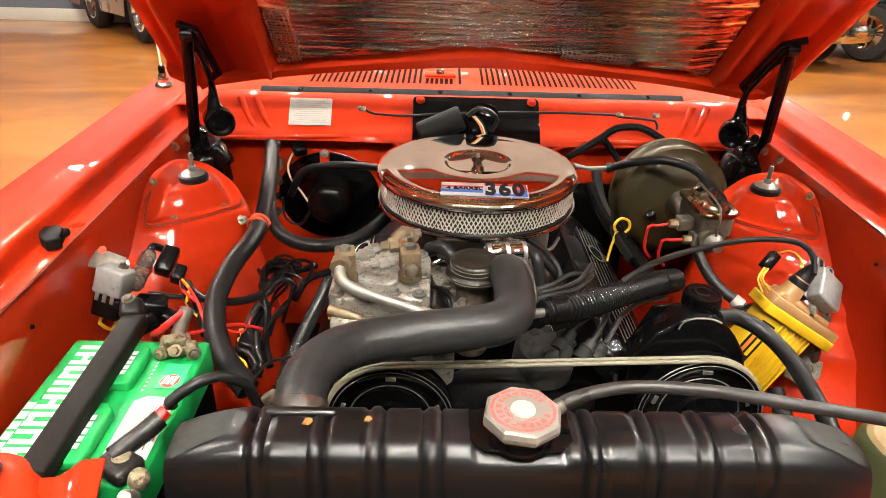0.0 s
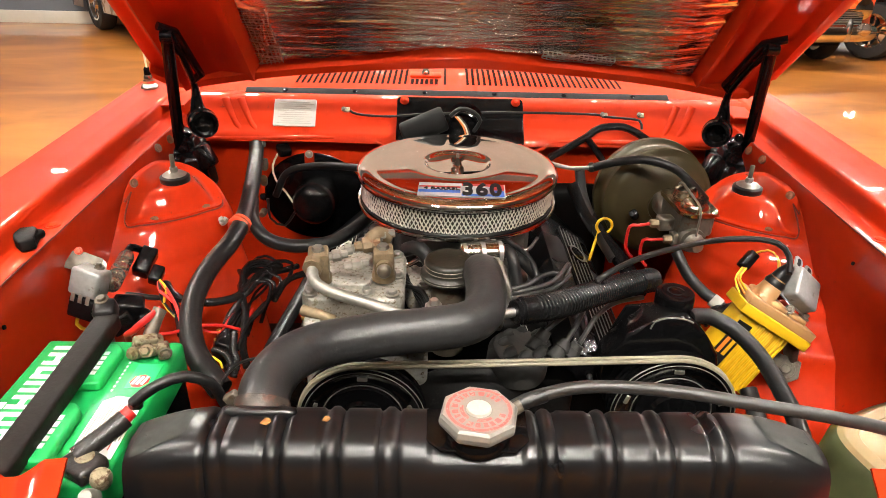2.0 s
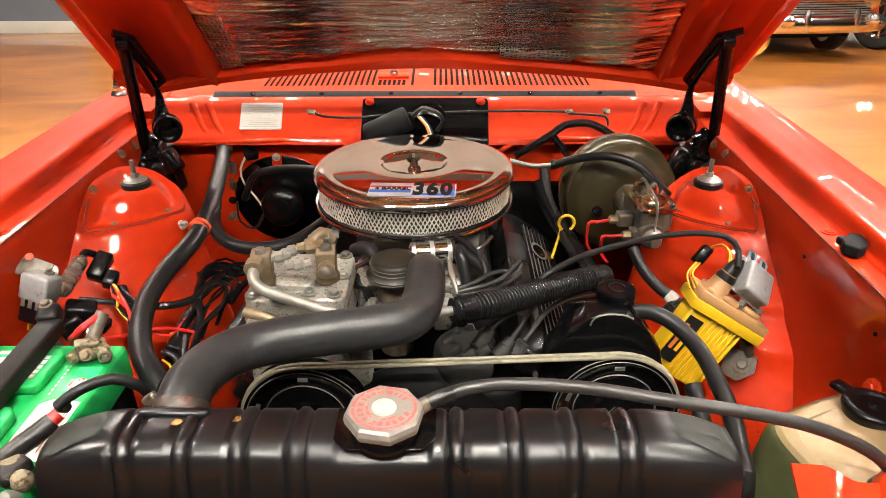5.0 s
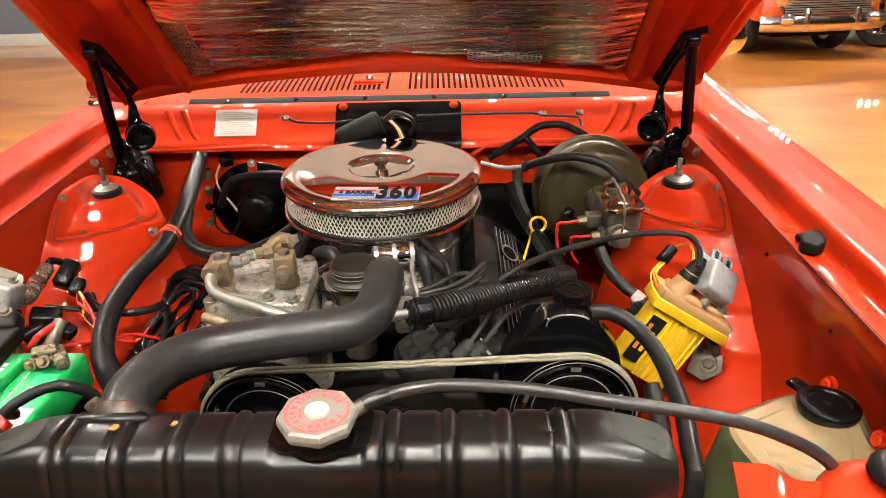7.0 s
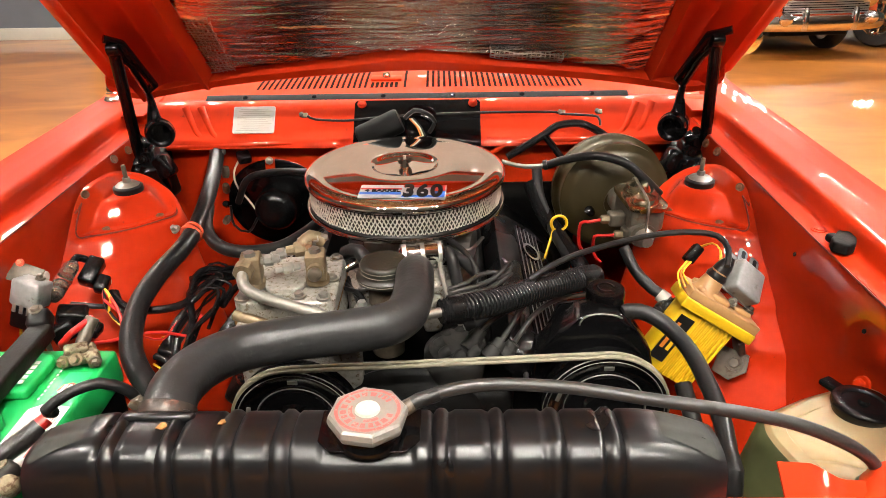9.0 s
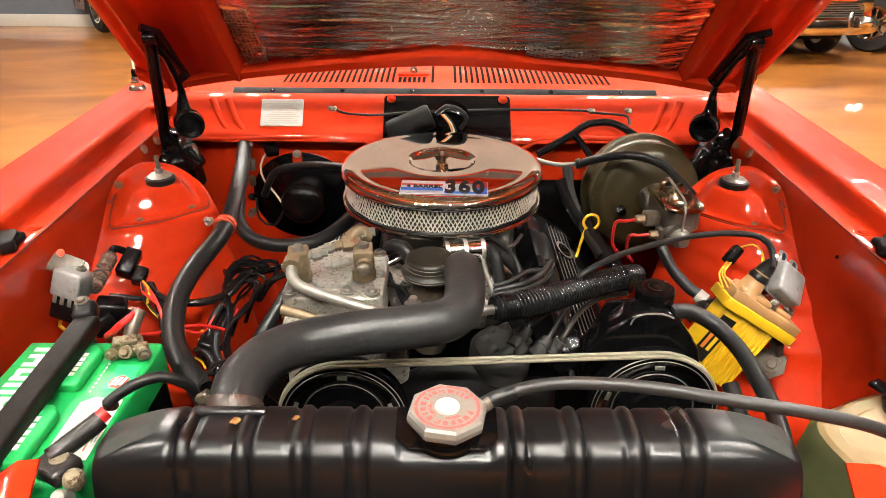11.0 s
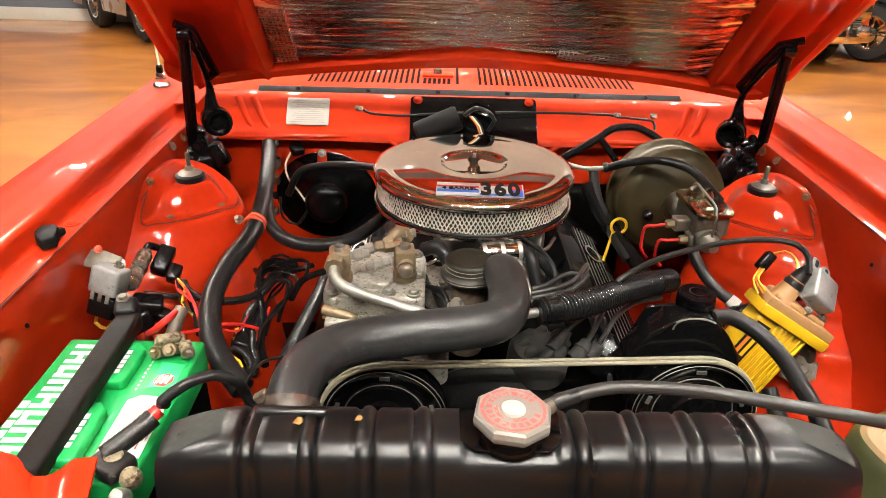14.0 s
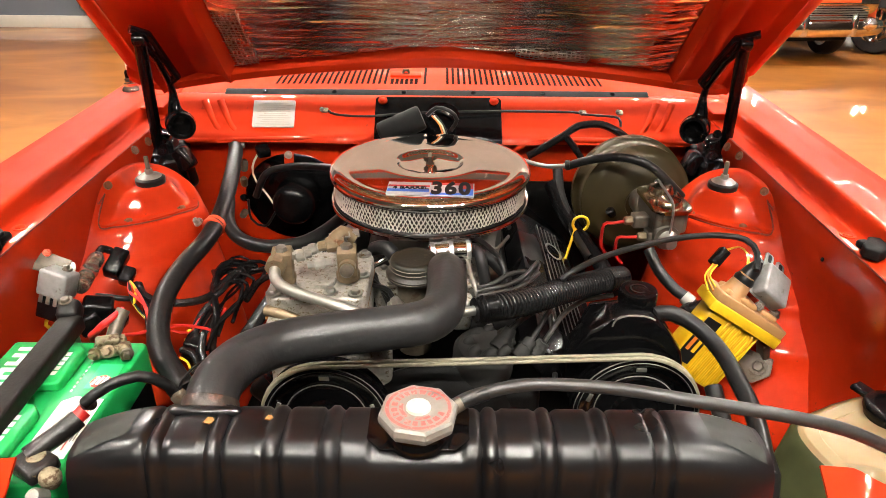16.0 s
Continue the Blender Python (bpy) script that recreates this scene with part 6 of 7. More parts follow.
wire("split_conduit", "thin ribbed split conduit ending near the radiator", [(-0.373, 0.858, 0.645), (-0.364, 0.820, 0.640), (-0.354, 0.798, 0.635), (-0.356, 0.779, 0.620)], 0.0058, CONDUIT, "conduit", 10, 0.005)
wire("split_conduit", "curved ribbed conduit beside the radiator hose", [(-0.396, 0.822, 0.640), (-0.375, 0.809, 0.642), (-0.360, 0.787, 0.638), (-0.362, 0.772, 0.630)], 0.0052, CONDUIT, "conduit", 10, 0.005)
wire("red_wire", "thin red wire crossing the inner fender", [(-0.420, 0.848, 0.660), (-0.394, 0.854, 0.650), (-0.391, 0.902, 0.648), (-0.381, 0.948, 0.648)], 0.0018, WIRE_RED, seg=6)
wire("red_wire", "thin red wire beside the black plug", [(-0.510, 0.944, 0.688), (-0.490, 0.916, 0.676), (-0.469, 0.888, 0.660), (-0.454, 0.865, 0.650)], 0.0022, WIRE_RED, seg=6)
wire("split_conduit", "ribbed loom dropping from the plug to the battery", [(-0.509, 0.954, 0.680), (-0.486, 0.917, 0.670), (-0.466, 0.879, 0.660), (-0.452, 0.846, 0.650)], 0.006, CONDUIT, "conduit", 10, 0.005)
wire("yellow_wire", "thin yellow wire near the radiator end", [(-0.391, 0.802, 0.640), (-0.378, 0.794, 0.638), (-0.373, 0.788, 0.630)], 0.002, WIRE_YELLOW, seg=6)
random.seed(11)
for k in range(6):
    a = Vector((-0.385 + 0.018 * random.uniform(-1, 1), 0.93 + 0.02 * k, 0.652))
    pts = [a, a + Vector((0.012, 0.045, 0.014)), a + Vector((0.040 + 0.01 * random.random(), 0.052, 0.016 * random.random())), a + Vector((0.048, 0.004, -0.002)), a + Vector((0.026, -0.040, -0.012)), a + Vector((0.020, -0.085, -0.030))]
    wire("harness_wire", "thin glossy wire looping in the tangle beside the tower", pts, random.uniform(0.0022, 0.0042), LOOM)
wire("compressor_loom", "black loom running behind the compressor", [(-0.272, 1.041, 0.660), (-0.304, 1.028, 0.655), (-0.323, 1.015, 0.648), (-0.332, 0.966, 0.642)], 0.006, LOOM, "wiring loom")

# ---- heater hoses ----
hh = root("heater_hose", "thick black heater hose held by an orange clamp", "hose", (-0.363, 0.750, 0.620))
part("hose", tube([(-0.455, 1.415, 0.775), (-0.442, 1.334, 0.752), (-0.428, 1.227, 0.732), (-0.419, 1.132, 0.720), (-0.421, 1.056, 0.712), (-0.437, 0.980, 0.702), (-0.441, 0.900, 0.692), (-0.429, 0.834, 0.682), (-0.407, 0.779, 0.675), (-0.378, 0.739, 0.665), (-0.351, 0.714, 0.650)], lambda k: 0.0155 + 0.002 * k, 18), RUBBER, hh)
part("branch", tube([(-0.422, 1.215, 0.725), (-0.402, 1.137, 0.712), (-0.368, 1.087, 0.702), (-0.317, 1.061, 0.700), (-0.256, 1.072, 0.700), (-0.217, 1.106, 0.705), (-0.179, 1.178, 0.710)], 0.0125, 16), RUBBER, hh)
part("clip", tube([(-0.468, 1.406, 0.775), (-0.434, 1.401, 0.775)], 0.006, 10), STEEL, hh)
oc = root("hose_clamp", "orange-red rubber hose clamp bolted to the shock tower", "clamp", (-0.432, 1.136, 0.700))
cc = Vector((-0.422, 1.106, 0.715))
part("band", lathe([(0.0165, -0.005), (0.0205, -0.004), (0.0215, 0), (0.0205, 0.004), (0.0165, 0.005)], frame_on(cc, (0.25, 0.95, 0.16)), 28), ORANGE_CLAMP, oc)
part("band", lathe([(0.0165, -0.004), (0.020, -0.003), (0.0208, 0), (0.020, 0.003), (0.0165, 0.004)], frame_on(cc + Vector((0.003, 0.0105, 0.002)), (0.25, 0.95, 0.16)), 28), ORANGE_CLAMP, oc)
part("bolt", bolt(cc + Vector((-0.026, -0.002, 0.012)), (-0.4, -0.5, 0.8), 0.006, 0.010), STEEL, oc)
# heater blower in its opening
hb = root("heater_blower", "black heater blower motor in a round firewall opening", "blower", (-0.335, 1.43, 0.52))
part("housing", lathe([(0.115, -0.004), (0.118, 0.002), (0.112, 0.006), (0.03, 0.006), (0, 0.006)], frame_on((-0.335, 1.428, 0.640), (0, -1, 0)) @ Matrix.Diagonal((1, 0.92, 1, 1)), 40), BLACK, hb)
part("motor", lathe([(0.052, 0.0), (0.050, 0.045), (0.044, 0.060), (0.030, 0.068), (0.018, 0.070), (0, 0.070)], frame_on((-0.330, 1.42, 0.640), (0, -1, 0.1)), 32), PLASTIC, hb)
part("upper_hose", tube([(-0.416, 1.380, 0.660), (-0.384, 1.370, 0.720), (-0.332, 1.360, 0.740), (-0.266, 1.330, 0.754), (-0.196, 1.280, 0.768)], 0.008, 10), RUBBER, hb)
part("wire_loop", tube([(-0.435, 1.380, 0.653), (-0.431, 1.370, 0.608), (-0.400, 1.370, 0.590), (-0.367, 1.360, 0.635)], 0.003, 8), RUBBER, hb)
part("bracket", box((0.022, 0.006, 0.035), pose(*(-0.340, 1.415, 0.737), -10), 0.002), RED, hb)
part("bolt", bolt((-0.339, 1.408, 0.751), (0, -1, 0.3), 0.006, 0.004), STEEL, hb)
wire("white_wire", "thin white wire hanging at the firewall", [(-0.401, 1.405, 0.764), (-0.420, 1.395, 0.727), (-0.413, 1.385, 0.696), (-0.390, 1.375, 0.670), (-0.375, 1.370, 0.647)], 0.0024, WIRE_WHITE, seg=6)
ct = root("pipe_union", "row of small fittings on the firewall beside the hose", "fitting", (-0.43, 1.42, 0.60))
for k in range(4):
    part("union", lathe([(0, -0.012), (0.007, -0.012), (0.0088, -0.006), (0.0088, 0.006), (0.0065, 0.014), (0, 0.014)], pose(*Vector((-0.440, 1.400, 0.727)).lerp(Vector((-0.449, 1.380, 0.617)), k / 3), 30 * k, 10, 0), 8), (OLD_STEEL, BRASS, BLACK, OLD_STEEL)[k], ct)
part("plug", box((0.03, 0.03, 0.02), pose(*(-0.393, 1.400, 0.763), 20, 0, 30), 0.005), PLASTIC, ct)

# ---- firewall fittings ----
fp = root("data_plate", "white printed data plate on the firewall", "plate", (-0.37, 1.45, 0.80))
SL = frame_on((-0.371, 1.4495, 0.8315), (0, -0.73, 0.69))
part("sheet", prism(round_rect(0.094, 0.066, 0.003), 0.003, 0.0062, SL @ pose(0, 0, 0, 0, 0, 180)), LABEL, fp)
for i in range(11):
    part("print_bar", box((0.078 - 0.014 * (i % 3), 0.0012, 0.0004), SL @ pose(0.003 * (i % 2), -0.026 + 0.0052 * i, 0.0064)), INK_GREY, fp, smooth=0)
wp = root("wiper_plate", "black square cover plate bolted to the firewall", "cover plate", (0, 1.42, 0.79))
WS = frame_on((0.0, 1.4235, 0.8255), (0, -0.66, 0.75))
part("plate", prism(round_rect(0.282, 0.122, 0.008), 0.002, 0.007, WS, 0.001), BLACK, wp)
part("plate_fall", span(-0.141, 0.141, 1.398, 1.404, 0.70, 0.785, 0.002), BLACK, wp)
for x in (-0.125, 0.125):
    part("bolt", bolt((x, 1.4565, 0.865), (0, -0.66, 0.75), 0.007, 0.004), RED, wp, "red painted bolt")
wm = root("wiper_motor", "black cylindrical wiper motor with its cables", "motor", (-0.06, 1.38, 0.83))
A, B = Vector((-0.125, 1.365, 0.813)), Vector((-0.034, 1.375, 0.852))
part("body", lathe([(0, 0), (0.020, 0), (0.026, 0.004), (0.027, 0.012), (0.027, (B - A).length - 0.006), (0.024, (B - A).length), (0, (B - A).length)], frame_on(A, B - A), 28), SEAL, wm)
part("gear_case", lathe([(0, 0), (0.034, 0), (0.036, 0.006), (0.036, 0.020), (0.024, 0.026), (0, 0.026)], frame_on((0.009, 1.395, 0.842), (0.1, -1, 0.5)), 24), BLACK, wm)
part("cable", tube([(-0.023, 1.360, 0.860), (-0.003, 1.355, 0.878), (0.024, 1.355, 0.872), (0.041, 1.360, 0.851), (0.028, 1.365, 0.826)], 0.0045, 8), RUBBER, wm)
for dx, mt in ((0, WIRE_ORANGE), (5, WIRE_WHITE), (9, RUBBER)):
    o = Vector((dx * 0.0009, 0, 0))
    part("wire", tube([Vector((-0.013, 1.355, 0.861)) + o, Vector((0.004, 1.352, 0.842)) + o, Vector((0.013, 1.350, 0.816)) + o], 0.0018, 6), mt, wm)
vl = wire("vacuum_line", "thin black line running across the firewall", [(-0.245, 1.432, 0.847), (-0.227, 1.428, 0.840), (-0.155, 1.430, 0.836), (-0.054, 1.420, 0.847), (0.135, 1.430, 0.850), (0.301, 1.435, 0.848), (0.319, 1.430, 0.845), (0.364, 1.430, 0.842), (0.403, 1.430, 0.837), (0.408, 1.420, 0.820)], 0.0030, RUBBER, "line")
for p in ((-0.253, 1.436, 0.847), (0.324, 1.436, 0.846), (0.406, 1.436, 0.847)):
    c = root("line_clip", "small brass line clip on the firewall", "clip", p)
    part("tab", box((0.014, 0.005, 0.012), pose(*p, -45), 0.002), BRASS, c)
    part("bolt", bolt(Vector(p) + Vector((-0.006, -0.006, 0.004)), (0, -0.7, 0.7), 0.0035, 0.003), OLD_STEEL, c)
wire("wiring_loom", "thick black loom arching over the brake booster", [(0.199, 1.380, 0.763), (0.235, 1.385, 0.783), (0.283, 1.400, 0.808), (0.311, 1.410, 0.824), (0.361, 1.410, 0.828), (0.399, 1.400, 0.814), (0.431, 1.390, 0.794)], 0.0085, LOOM, "wiring loom", 10)
wire("wiring_loom", "black loom branch dropping from the arch", [(0.281, 1.398, 0.806), (0.299, 1.390, 0.786), (0.320, 1.380, 0.759)], 0.0075, LOOM, "wiring loom", 10)

# ---- brake booster and master cylinder ----
bb = root("brake_booster", "large round olive-plated brake booster on the firewall", "brake booster", (0.405, 1.33, 0.62))
BM = frame_on((0.418, 1.262, 0.712), (0.05, -1, 0.10)) @ Matrix.Scale(0.94, 4)
part("shell", lathe([(0.09, -0.13), (0.112, -0.10), (0.127, -0.078), (0.131, -0.074), (0.131, -0.060), (0.124, -0.056), (0.119, -0.050), (0.1185, -0.022), (0.1225, -0.018), (0.1225, -0.006), (0.117, -0.002), (0.112, 0.006), (0.098, 0.014), (0.088, 0.015), (0.080, 0.020), (0.050, 0.026), (0.030, 0.028), (0, 0.028)], BM, 64), BOOSTER, bb)
part("hub", lathe([(0.034, 0.026), (0.034, 0.034), (0.020, 0.036), (0, 0.036)], BM, 28), BOOSTER, bb)
part("check_valve", tube([BM @ Vector((-0.060, -0.02, 0.018)), BM @ Vector((-0.062, -0.02, 0.034)), BM @ Vector((-0.070, -0.01, 0.040))], 0.009, 10), PLASTIC, bb)
MC_IRON = material("stained_iron", (0.11, 0.095, 0.075), 0.45, 0.35, vary=0.3, scale=60, spots=(0.10, 0.05, 0.03), spot_share=0.15, bump=0.2)
mc = root("master_cylinder", "zinc brake master cylinder with a wired lid and red lines", "master cylinder", (0.425, 1.14, 0.68))
part("bore", tube([(0.415, 1.25, 0.725), (0.422, 1.17, 0.722), (0.428, 1.075, 0.716)], 0.024, 18), MC_IRON, mc)
part("tank", prism(round_rect(0.064, 0.118, 0.016), 0.722, 0.762, pose(0.433, 1.140, 0, 0, 0, 4), 0.004), MC_IRON, mc)
ld = part("lid", prism(round_rect(0.074, 0.128, 0.018), 0.762, 0.770, pose(0.433, 1.140, 0, 0, 0, 4), 0.003), GOLD, mc, "gold plated lid")
for y, h in ((1.168, 0.013), (1.112, 0.009)):
    part("lid_dome", lathe([(0.026, 0.770), (0.025, 0.774), (0.021, 0.770 + h), (0.010, 0.7705 + h), (0, 0.770 + h)], pose(0.433, y, 0), 28), GOLD, ld)
part("bail", tube([(0.433, 1.212, 0.735), (0.436, 1.210, 0.778), (0.434, 1.15, 0.784), (0.432, 1.082, 0.780), (0.431, 1.072, 0.750), (0.430, 1.070, 0.728)], 0.0022, 6), STEEL, mc, "bent wire bail")
part("end_bolt", lathe([(0, 0.014), (0.010, 0.014), (0.012, 0.010), (0.016, 0.0), (0.020, -0.006)], frame_on((0.430, 1.068, 0.713), (0.1, -1, 0)), 14), STEEL, mc)
for k, (p, q, r) in enumerate((((0.323, 1.130, 0.671), (0.320, 1.120, 0.722), (0.364, 1.115, 0.733)), ((0.350, 1.120, 0.658), (0.344, 1.100, 0.704), (0.387, 1.095, 0.710)))):
    part("brake_line", tube([Vector(p) + Vector((0.015, 0.0, -0.02)), p, q, Vector(q).lerp(Vector(r), 0.35), r], 0.0032, 8), WIRE_RED, mc, "red brake line")
    part("line_nut", lathe([(0, -0.008), (0.007, -0.008), (0.0085, -0.004), (0.0085, 0.010), (0, 0.010)], frame_on(r, (1, 0.1, 0)), 6), BRASS, mc)
    part("line_block", box((0.03, 0.026, 0.026), pose(*(Vector(r) + Vector((0.022, 0.004, 0))), 0, 0, 5), 0.004), MC_IRON, mc)
wire("vacuum_hose", "black vacuum hose from the air cleaner to the brake booster", [(0.267, 1.270, 0.784), (0.272, 1.270, 0.784), (0.309, 1.245, 0.806), (0.362, 1.220, 0.821), (0.413, 1.200, 0.813), (0.449, 1.190, 0.786), (0.485, 1.190, 0.751)], 0.0085, RUBBER, "hose", 12,
     extra=(("pipe", tube([(0.180, 1.285, 0.788), (0.226, 1.275, 0.780), (0.269, 1.270, 0.784)], 0.0045, 12), ALU_DULL), ("clip", tube([(0.265, 1.270, 0.784), (0.273, 1.268, 0.786)], 0.0105, 12), RUBBER)))
wire("steering_hose", "black hose running down beside the brake booster", [(0.244, 1.300, 0.730), (0.266, 1.240, 0.691), (0.298, 1.180, 0.657), (0.327, 1.120, 0.632), (0.337, 1.050, 0.616)], 0.016, PLASTIC, "hose", 14)
wire("steering_hose", "black bracket tube beside the valve cover", [(0.259, 1.330, 0.757), (0.260, 1.270, 0.717), (0.281, 1.200, 0.672), (0.306, 1.140, 0.639)], 0.011, RUBBER, "hose", 12)

# dipstick with its yellow loop
ds = root("dipstick", "yellow engine dipstick with a looped handle", "dipstick", (0.259, 1.140, 0.625))
ring = [(0.291 + 0.0155 * math.cos(radians(a)), 1.189, 0.690 + 0.0165 * math.sin(radians(a))) for a in range(225, 225 - 375, -25)]
part("handle", tube([(0.261, 1.160, 0.619), (0.271, 1.175, 0.648), (0.2795, 1.187, 0.672)] + ring, 0.0030, 8, 0.006), YELLOW_METAL, ds)
part("tube", tube([(0.235, 1.13, 0.55), (0.256, 1.150, 0.606), (0.262, 1.162, 0.621)], 0.0045, 8), BLACK, ds)

# ---- ignition coil ----
co = root("ignition_coil", "yellow finned ignition coil with a tan top on a bracket", "ignition coil", (0.45, 0.86, 0.60))
ex, side, up = Vector((0.8516, -0.1084, -0.5129)), Vector((0.0477, 0.9903, -0.1302)), Vector((0.5220, 0.0865, 0.8485))
CM = Matrix((ex, side, up)).transposed().to_4x4()
CM.translation = Vector((0.494, 0.88, 0.675))
part("yellow_base", box((0.134, 0.066, 0.018), CM @ pose(0, 0, 0.0), 0.0022), YELLOW, co)
part("tan_top", box((0.130, 0.063, 0.016), CM @ pose(0, 0, 0.016), 0.0022), TAN, co, "tan plastic top")
part("tower_foot", box((0.060, 0.046, 0.014), CM @ pose(-0.024, 0, 0.026), 0.006), TAN, co)
part("tower", lathe([(0.024, 0.022), (0.019, 0.030), (0.016, 0.050), (0.0135, 0.064), (0, 0.064)], CM @ pose(-0.036, -0.004, 0), 24), TAN, co)
part("terminal_block", box((0.034, 0.024, 0.012), CM @ pose(0.034, 0, 0.026), 0.004), TAN, co)
part("terminal", bolt(CM @ Vector((0.046, 0, 0.034)), up, 0.006, 0.008), OLD_STEEL, co)
body = part("yellow_body", box((0.092, 0.048, 0.120), CM @ pose(-0.010, 0, -0.068), 0.006), YELLOW, co)
for k in range(8):
    part("rib", box((0.0042, 0.053, 0.116), CM @ pose(-0.018 + 0.0078 * k, 0, -0.068), 0.0016), YELLOW, body)
part("black_decal", box((0.026, 0.0012, 0.086), CM @ pose(-0.040, -0.0262, -0.064)), INK, body, smooth=0)
for k, mt in enumerate((WIRE_ORANGE, WIRE_YELLOW)):
    part("decal_bar", box((0.006, 0.0010, 0.050 - 0.012 * k), CM @ pose(-0.046 + 0.011 * k, -0.0272, -0.060 - 0.006 * k)), mt, body, smooth=0)
part("boot", lathe([(0.0165, 0.0), (0.0172, 0.005), (0.0140, 0.012), (0.0125, 0.024), (0.0095, 0.034), (0.0056, 0.042), (0, 0.042)], frame_on(CM @ Vector((-0.036, -0.004, 0.050)), up + Vector((0.10, 0.05, 0.1))), 22), RUBBER, co, "black rubber boot")
part("bracket", prism([(-0.026, -0.024), (0.004, -0.030), (0.026, -0.008), (0.022, 0.020), (-0.024, 0.022)], 0, 0.004, frame_on((0.540, 0.871, 0.582), (-0.50, -0.62, 0.60)), 0.001), OLD_STEEL, co)
part("bolt", bolt((0.541, 0.865, 0.585), (-0.50, -0.62, 0.60), 0.0095, 0.008), OLD_STEEL, co)
part("bracket_arm", box((0.012, 0.03, 0.05), pose(0.548, 0.878, 0.612, 20, -20, 0), 0.003), OLD_STEEL, co)
wire("coil_lead", "long black ignition lead arching to the coil", [(0.491, 0.854, 0.775), (0.500, 0.881, 0.790), (0.491, 0.907, 0.800), (0.453, 0.922, 0.800), (0.390, 0.921, 0.795), (0.309, 0.894, 0.790), (0.247, 0.864, 0.785), (0.195, 0.836, 0.770), (0.20, 0.86, 0.745), (0.13, 0.83, 0.72)], 0.0048, RUBBER, "ignition lead", 10)
kc = root("wire_connector", "black plug with yellow and orange wires above the coil", "connector", (0.495, 0.988, 0.725))
part("plug", box((0.018, 0.034, 0.018), Matrix.Translation((0.479, 0.960, 0.740)) @ Matrix((Vector((0.740, -0.295, -0.605)), Vector((0.667, 0.441, 0.601)), Vector((0.090, -0.848, 0.523)))).transposed().to_4x4(), 0.003), PLASTIC, kc)
for k, mt in enumerate((WIRE_YELLOW, WIRE_ORANGE, WIRE_YELLOW)):
    o = Vector((0.004 * k, 0, 0))
    part("wire", tube([Vector((0.466, 0.948, 0.733)) + o, Vector((0.442, 0.915, 0.730)) + o, Vector((0.435, 0.877, 0.725)) + o * 2], 0.0015, 8), mt, kc)
    part("wire", tube([Vector((0.494, 0.976, 0.745)) + o * 0.4, (0.508, 0.960, 0.760), (0.508, 0.927, 0.765), Vector((0.499, 0.891, 0.760)) - o * 0.5], 0.0015, 8), mt, kc)
rg = root("voltage_regulator", "silver sheet metal regulator box with slotted ears", "regulator", (0.57, 0.93, 0.68))
RG = Matrix((Vector((0.7637, 0.0229, -0.6452)), Vector((0.3965, 0.7721, 0.4967)), Vector((0.5096, -0.6351, 0.5805)))).transposed().to_4x4()
RG.translation = Vector((0.54, 0.89, 0.725))
part("can", box((0.056, 0.056, 0.030), RG, 0.005), ZINC, rg)
part("backing", box((0.066, 0.070, 0.003), RG @ pose(0, 0.006, -0.010), 0.001), ZINC, rg)
for x in (-0.008, 0.020):
    ear = part("ear", prism(round_rect(0.020, 0.026, 0.006), 0, 0.002, RG @ pose(x, 0.048, -0.009)), ZINC, rg)
    part("ear_slot", prism(round_rect(0.008, 0.014, 0.003), 0, 0.0006, RG @ pose(x, 0.051, -0.0068)), INK, ear, smooth=0)
part("bolt", bolt(RG @ Vector((-0.004, -0.038, -0.010)), (-0.42, -0.70, 0.58), 0.005, 0.005), OLD_STEEL, rg)
part("mount", box((0.02, 0.02, 0.06), RG @ pose(0.01, 0.01, -0.048), 0.004), RED, rg)

# ---- hoses on the steering side ----
cv = root("corrugated_conduit", "thick black corrugated conduit between hose and fender side", "conduit", (0.18, 0.83, 0.72))
part("run", tube([(0.058, 0.742, 0.770), (0.090, 0.755, 0.768), (0.14, 0.79, 0.757), (0.21, 0.855, 0.738), (0.270, 0.905, 0.723), (0.310, 0.930, 0.716)], lambda k: 0.0160 + 0.0020 * min(1, 6 * k), 20, 0.012, 0.0064, 0.145), CONDUIT, cv, smooth=85)
part("sleeve", tube([(0.282, 0.913, 0.7205), (0.314, 0.932, 0.715)], 0.0195, 18), PLASTIC, cv, "smooth end sleeve")
part("end_pipe", tube([(0.026, 0.728, 0.773), (0.062, 0.744, 0.770)], 0.0070, 12), ALU, cv, "bare metal end")
part("collar", tube([(0.070, 0.747, 0.769), (0.088, 0.754, 0.767)], 0.0205, 16), PLASTIC, cv)
wire("steering_return_hose", "thick black hose from the steering pump past the radiator", [(0.310, 0.759, 0.755), (0.340, 0.768, 0.752), (0.372, 0.750, 0.742), (0.395, 0.709, 0.728), (0.405, 0.657, 0.712), (0.408, 0.609, 0.698), (0.404, 0.567, 0.682), (0.399, 0.527, 0.660), (0.385, 0.50, 0.50)], 0.0115, RUBBER, "hose", 14)
wire("steering_pressure_hose", "black hose dropping behind the coil", [(0.379, 1.020, 0.722), (0.395, 0.990, 0.693), (0.419, 0.960, 0.673), (0.440, 0.940, 0.663), (0.425, 0.930, 0.649)], 0.010, RUBBER, "hose", 12,
     extra=(("fitting", tube([(0.429, 0.950, 0.668), (0.441, 0.940, 0.661)], 0.012, 12), LABEL),))
wire("small_conduit", "short black ribbed conduit behind the coil", [(0.399, 0.900, 0.652), (0.427, 0.910, 0.667), (0.457, 0.920, 0.672)], 0.009, CONDUIT, "conduit", 10, 0.006)
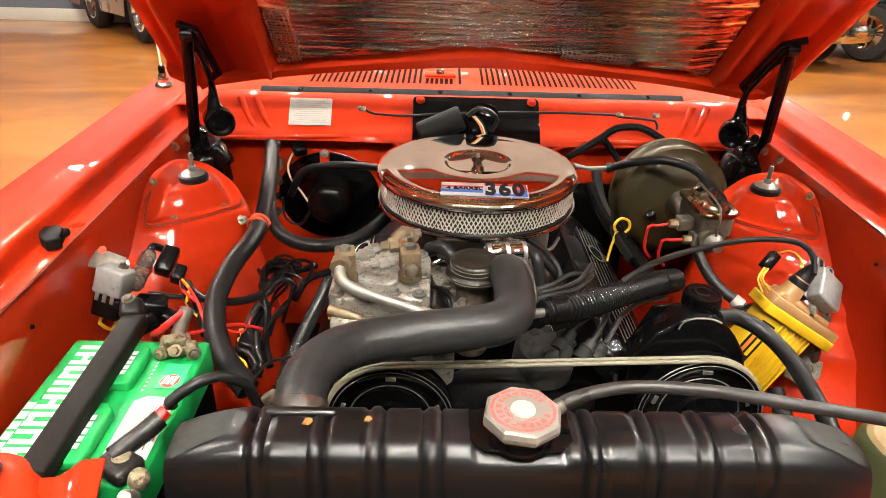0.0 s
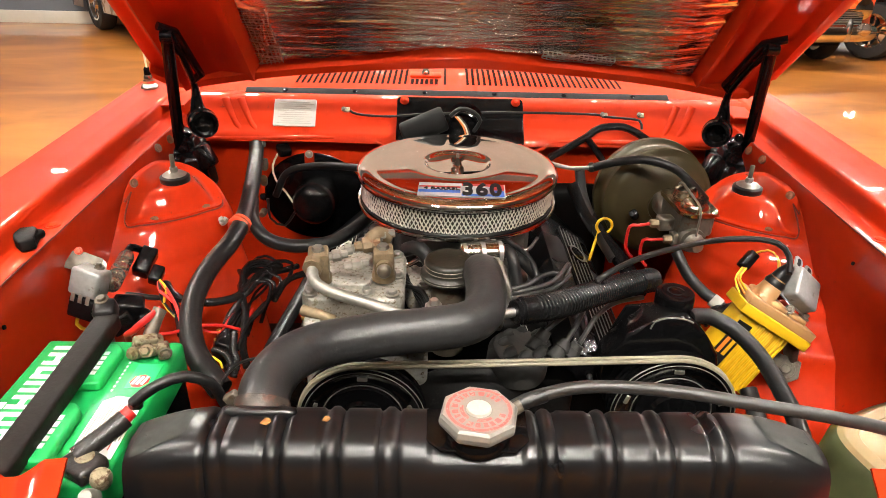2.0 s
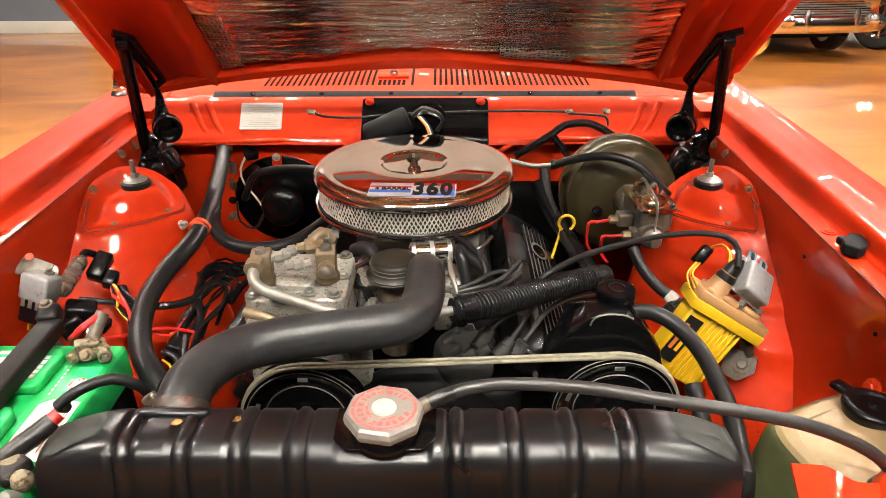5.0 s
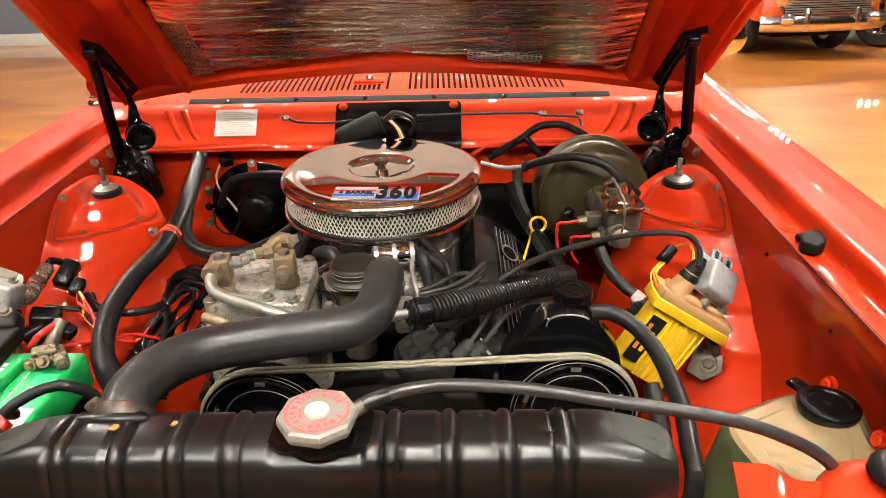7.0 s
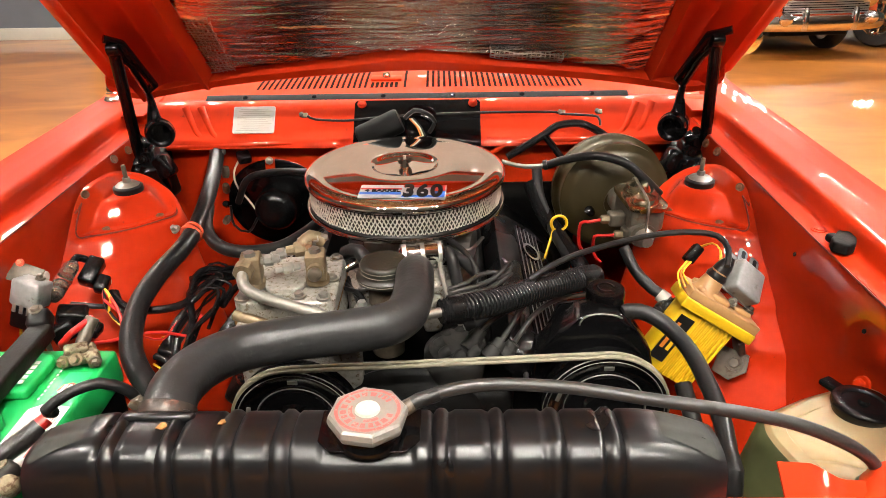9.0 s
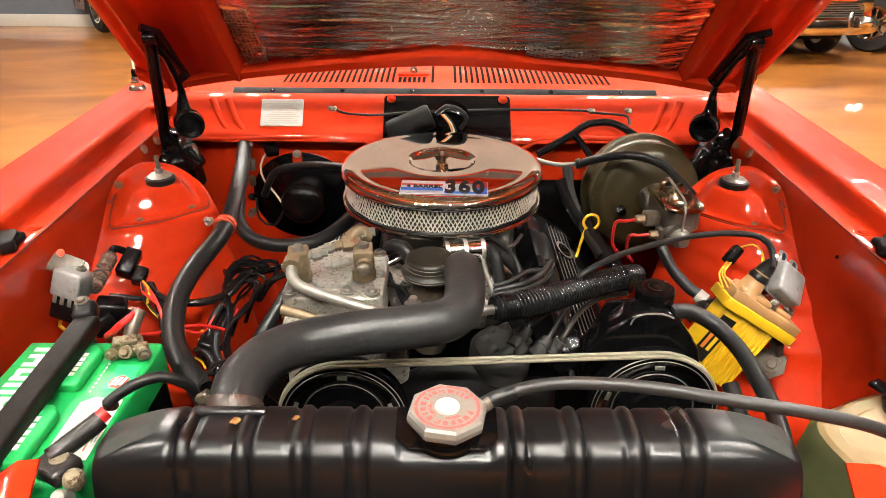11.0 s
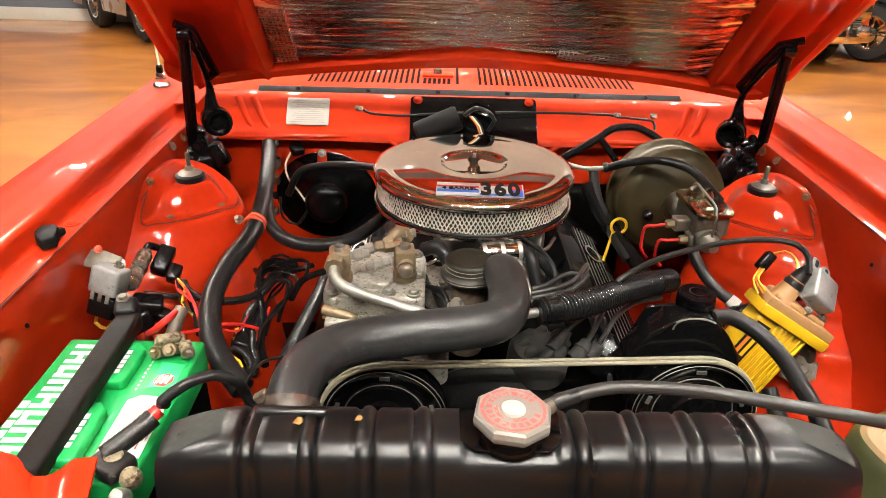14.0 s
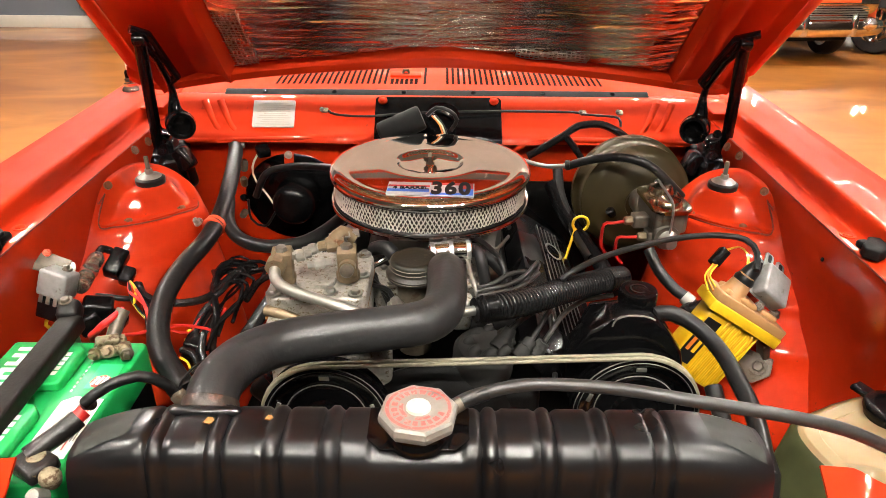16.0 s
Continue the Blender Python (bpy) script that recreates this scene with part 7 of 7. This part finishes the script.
wire("lower_hose", "black hose below the steering pump", [(0.40, 0.72, 0.66), (0.405, 0.66, 0.62), (0.40, 0.60, 0.55)], 0.012, RUBBER, "hose", 12)
wire("overflow_hose", "grey rubber overflow hose from the radiator cap to the bottle", [(0.022, 0.474, 0.828), (0.040, 0.483, 0.836), (0.10, 0.497, 0.842), (0.185, 0.493, 0.842), (0.27, 0.478, 0.838), (0.345, 0.470, 0.830), (0.405, 0.470, 0.815), (0.450, 0.470, 0.796), (0.490, 0.474, 0.770), (0.520, 0.485, 0.735), (0.53, 0.51, 0.69)], 0.0068, RUBBER_GREY, "hose", 12,
     extra=(("clamp", tube([(0.026, 0.476, 0.830), (0.034, 0.480, 0.833)], 0.0078, 14), OLD_STEEL), ("end_sleeve", tube([(0.034, 0.4800, 0.8335), (0.060, 0.488, 0.8385)], 0.0072, 14), RUBBER)))

# ---- reservoir bottle ----
rv = root("reservoir_bottle", "aged cream plastic fluid bottle with a black cap", "bottle", (0.53, 0.60, 0.46))


def bottle(u, v):
    a = TAU * u
    z = along_profile([(0.46, 0, 0), (0.60, 1, 0), (0.672, 1, 0), (0.684, 0.94, 0), (0.690, 0.82, 0), (0.694, 0.0, 0)], v)
    k = along_profile([(1.0, 0, 0), (1.0, 1, 0)], v)
    n = 4.5
    c, s_ = math.cos(a), math.sin(a)
    r = (abs(c) ** n + abs(s_) ** n) ** (-1 / n)
    w = z[1] if v > 0.55 else 1.0
    x, y = 0.535 + 0.034 * max(0, -c) * w * ease((z[0] - 0.56) / 0.12) + 0.098 * r * c * w + 0.012 * math.sin(2 * a) * w, 0.575 + 0.088 * r * s_ * w + 0.035 * c * w
    dz = 0.0
    if v > 0.7:
        # moulded back rib, a curved crease and a shallow dish
        back = y - (0.655 + 0.36 * (x - 0.535))
        dz = 0.004 * ease((back + 0.022) / 0.008) - 0.0035 * math.exp(-(((y - 0.545) + 0.45 * (x - 0.52) + 2.2 * (x - 0.50) ** 2) / 0.007) ** 2) + 0.003 * math.sin(34 * x) * math.sin(22 * y)
    return (x, y, z[0] + 0.012 * c * (v > 0.4) * w + dz)


part("body", sheet(lambda u, v: bottle(u, 0.57 + 0.43 * v), 120, 80), BEIGE, rv, smooth=50)
# green from the fluid; the lower side's shade is in the dark colour
part("lower_body", sheet(lambda u, v: bottle(u, 0.57 * v), 56, 16), GREENISH, rv, "greenish fluid showing through the plastic, darkened for shade", smooth=50)
CP = (0.588, 0.621, 0.700)
rc = part("cap", lathe([(0.030, -0.020), (0.034, -0.004), (0.036, 0), (0.037, 0.003), (0.037, 0.008), (0.0345, 0.0105), (0.026, 0.011), (0.024, 0.0085), (0.007, 0.0085), (0.005, 0.012), (0, 0.012)], pose(*CP, -3, 2), 36), PLASTIC, rv, "black screw cap")
part("cap_tab", box((0.020, 0.028, 0.008), pose(CP[0] - 0.018, CP[1] + 0.040, CP[2] + 0.004, 0, 0, 25), 0.003), PLASTIC, rc)
part("bracket", span(0.50, 0.56, 0.54, 0.60, 0.29, 0.462, 0.004), RED_WORN, rv)
for p in ((0.612, 0.666, 0.699), (0.616, 0.557, 0.706)):
    rs = root("flange_bolt", "red painted bolt on the inner fender", "bolt", p)
    part("head", bolt(p, (-1, -0.1, 0.3), 0.009, 0.008), RED, rs)

# the car and all that sits in it lean together, nose slightly down
for ob in list(scene.collection.objects):
    if ob.parent is None and ob not in hall:
        ob.matrix_basis = TIP @ ob.matrix_basis
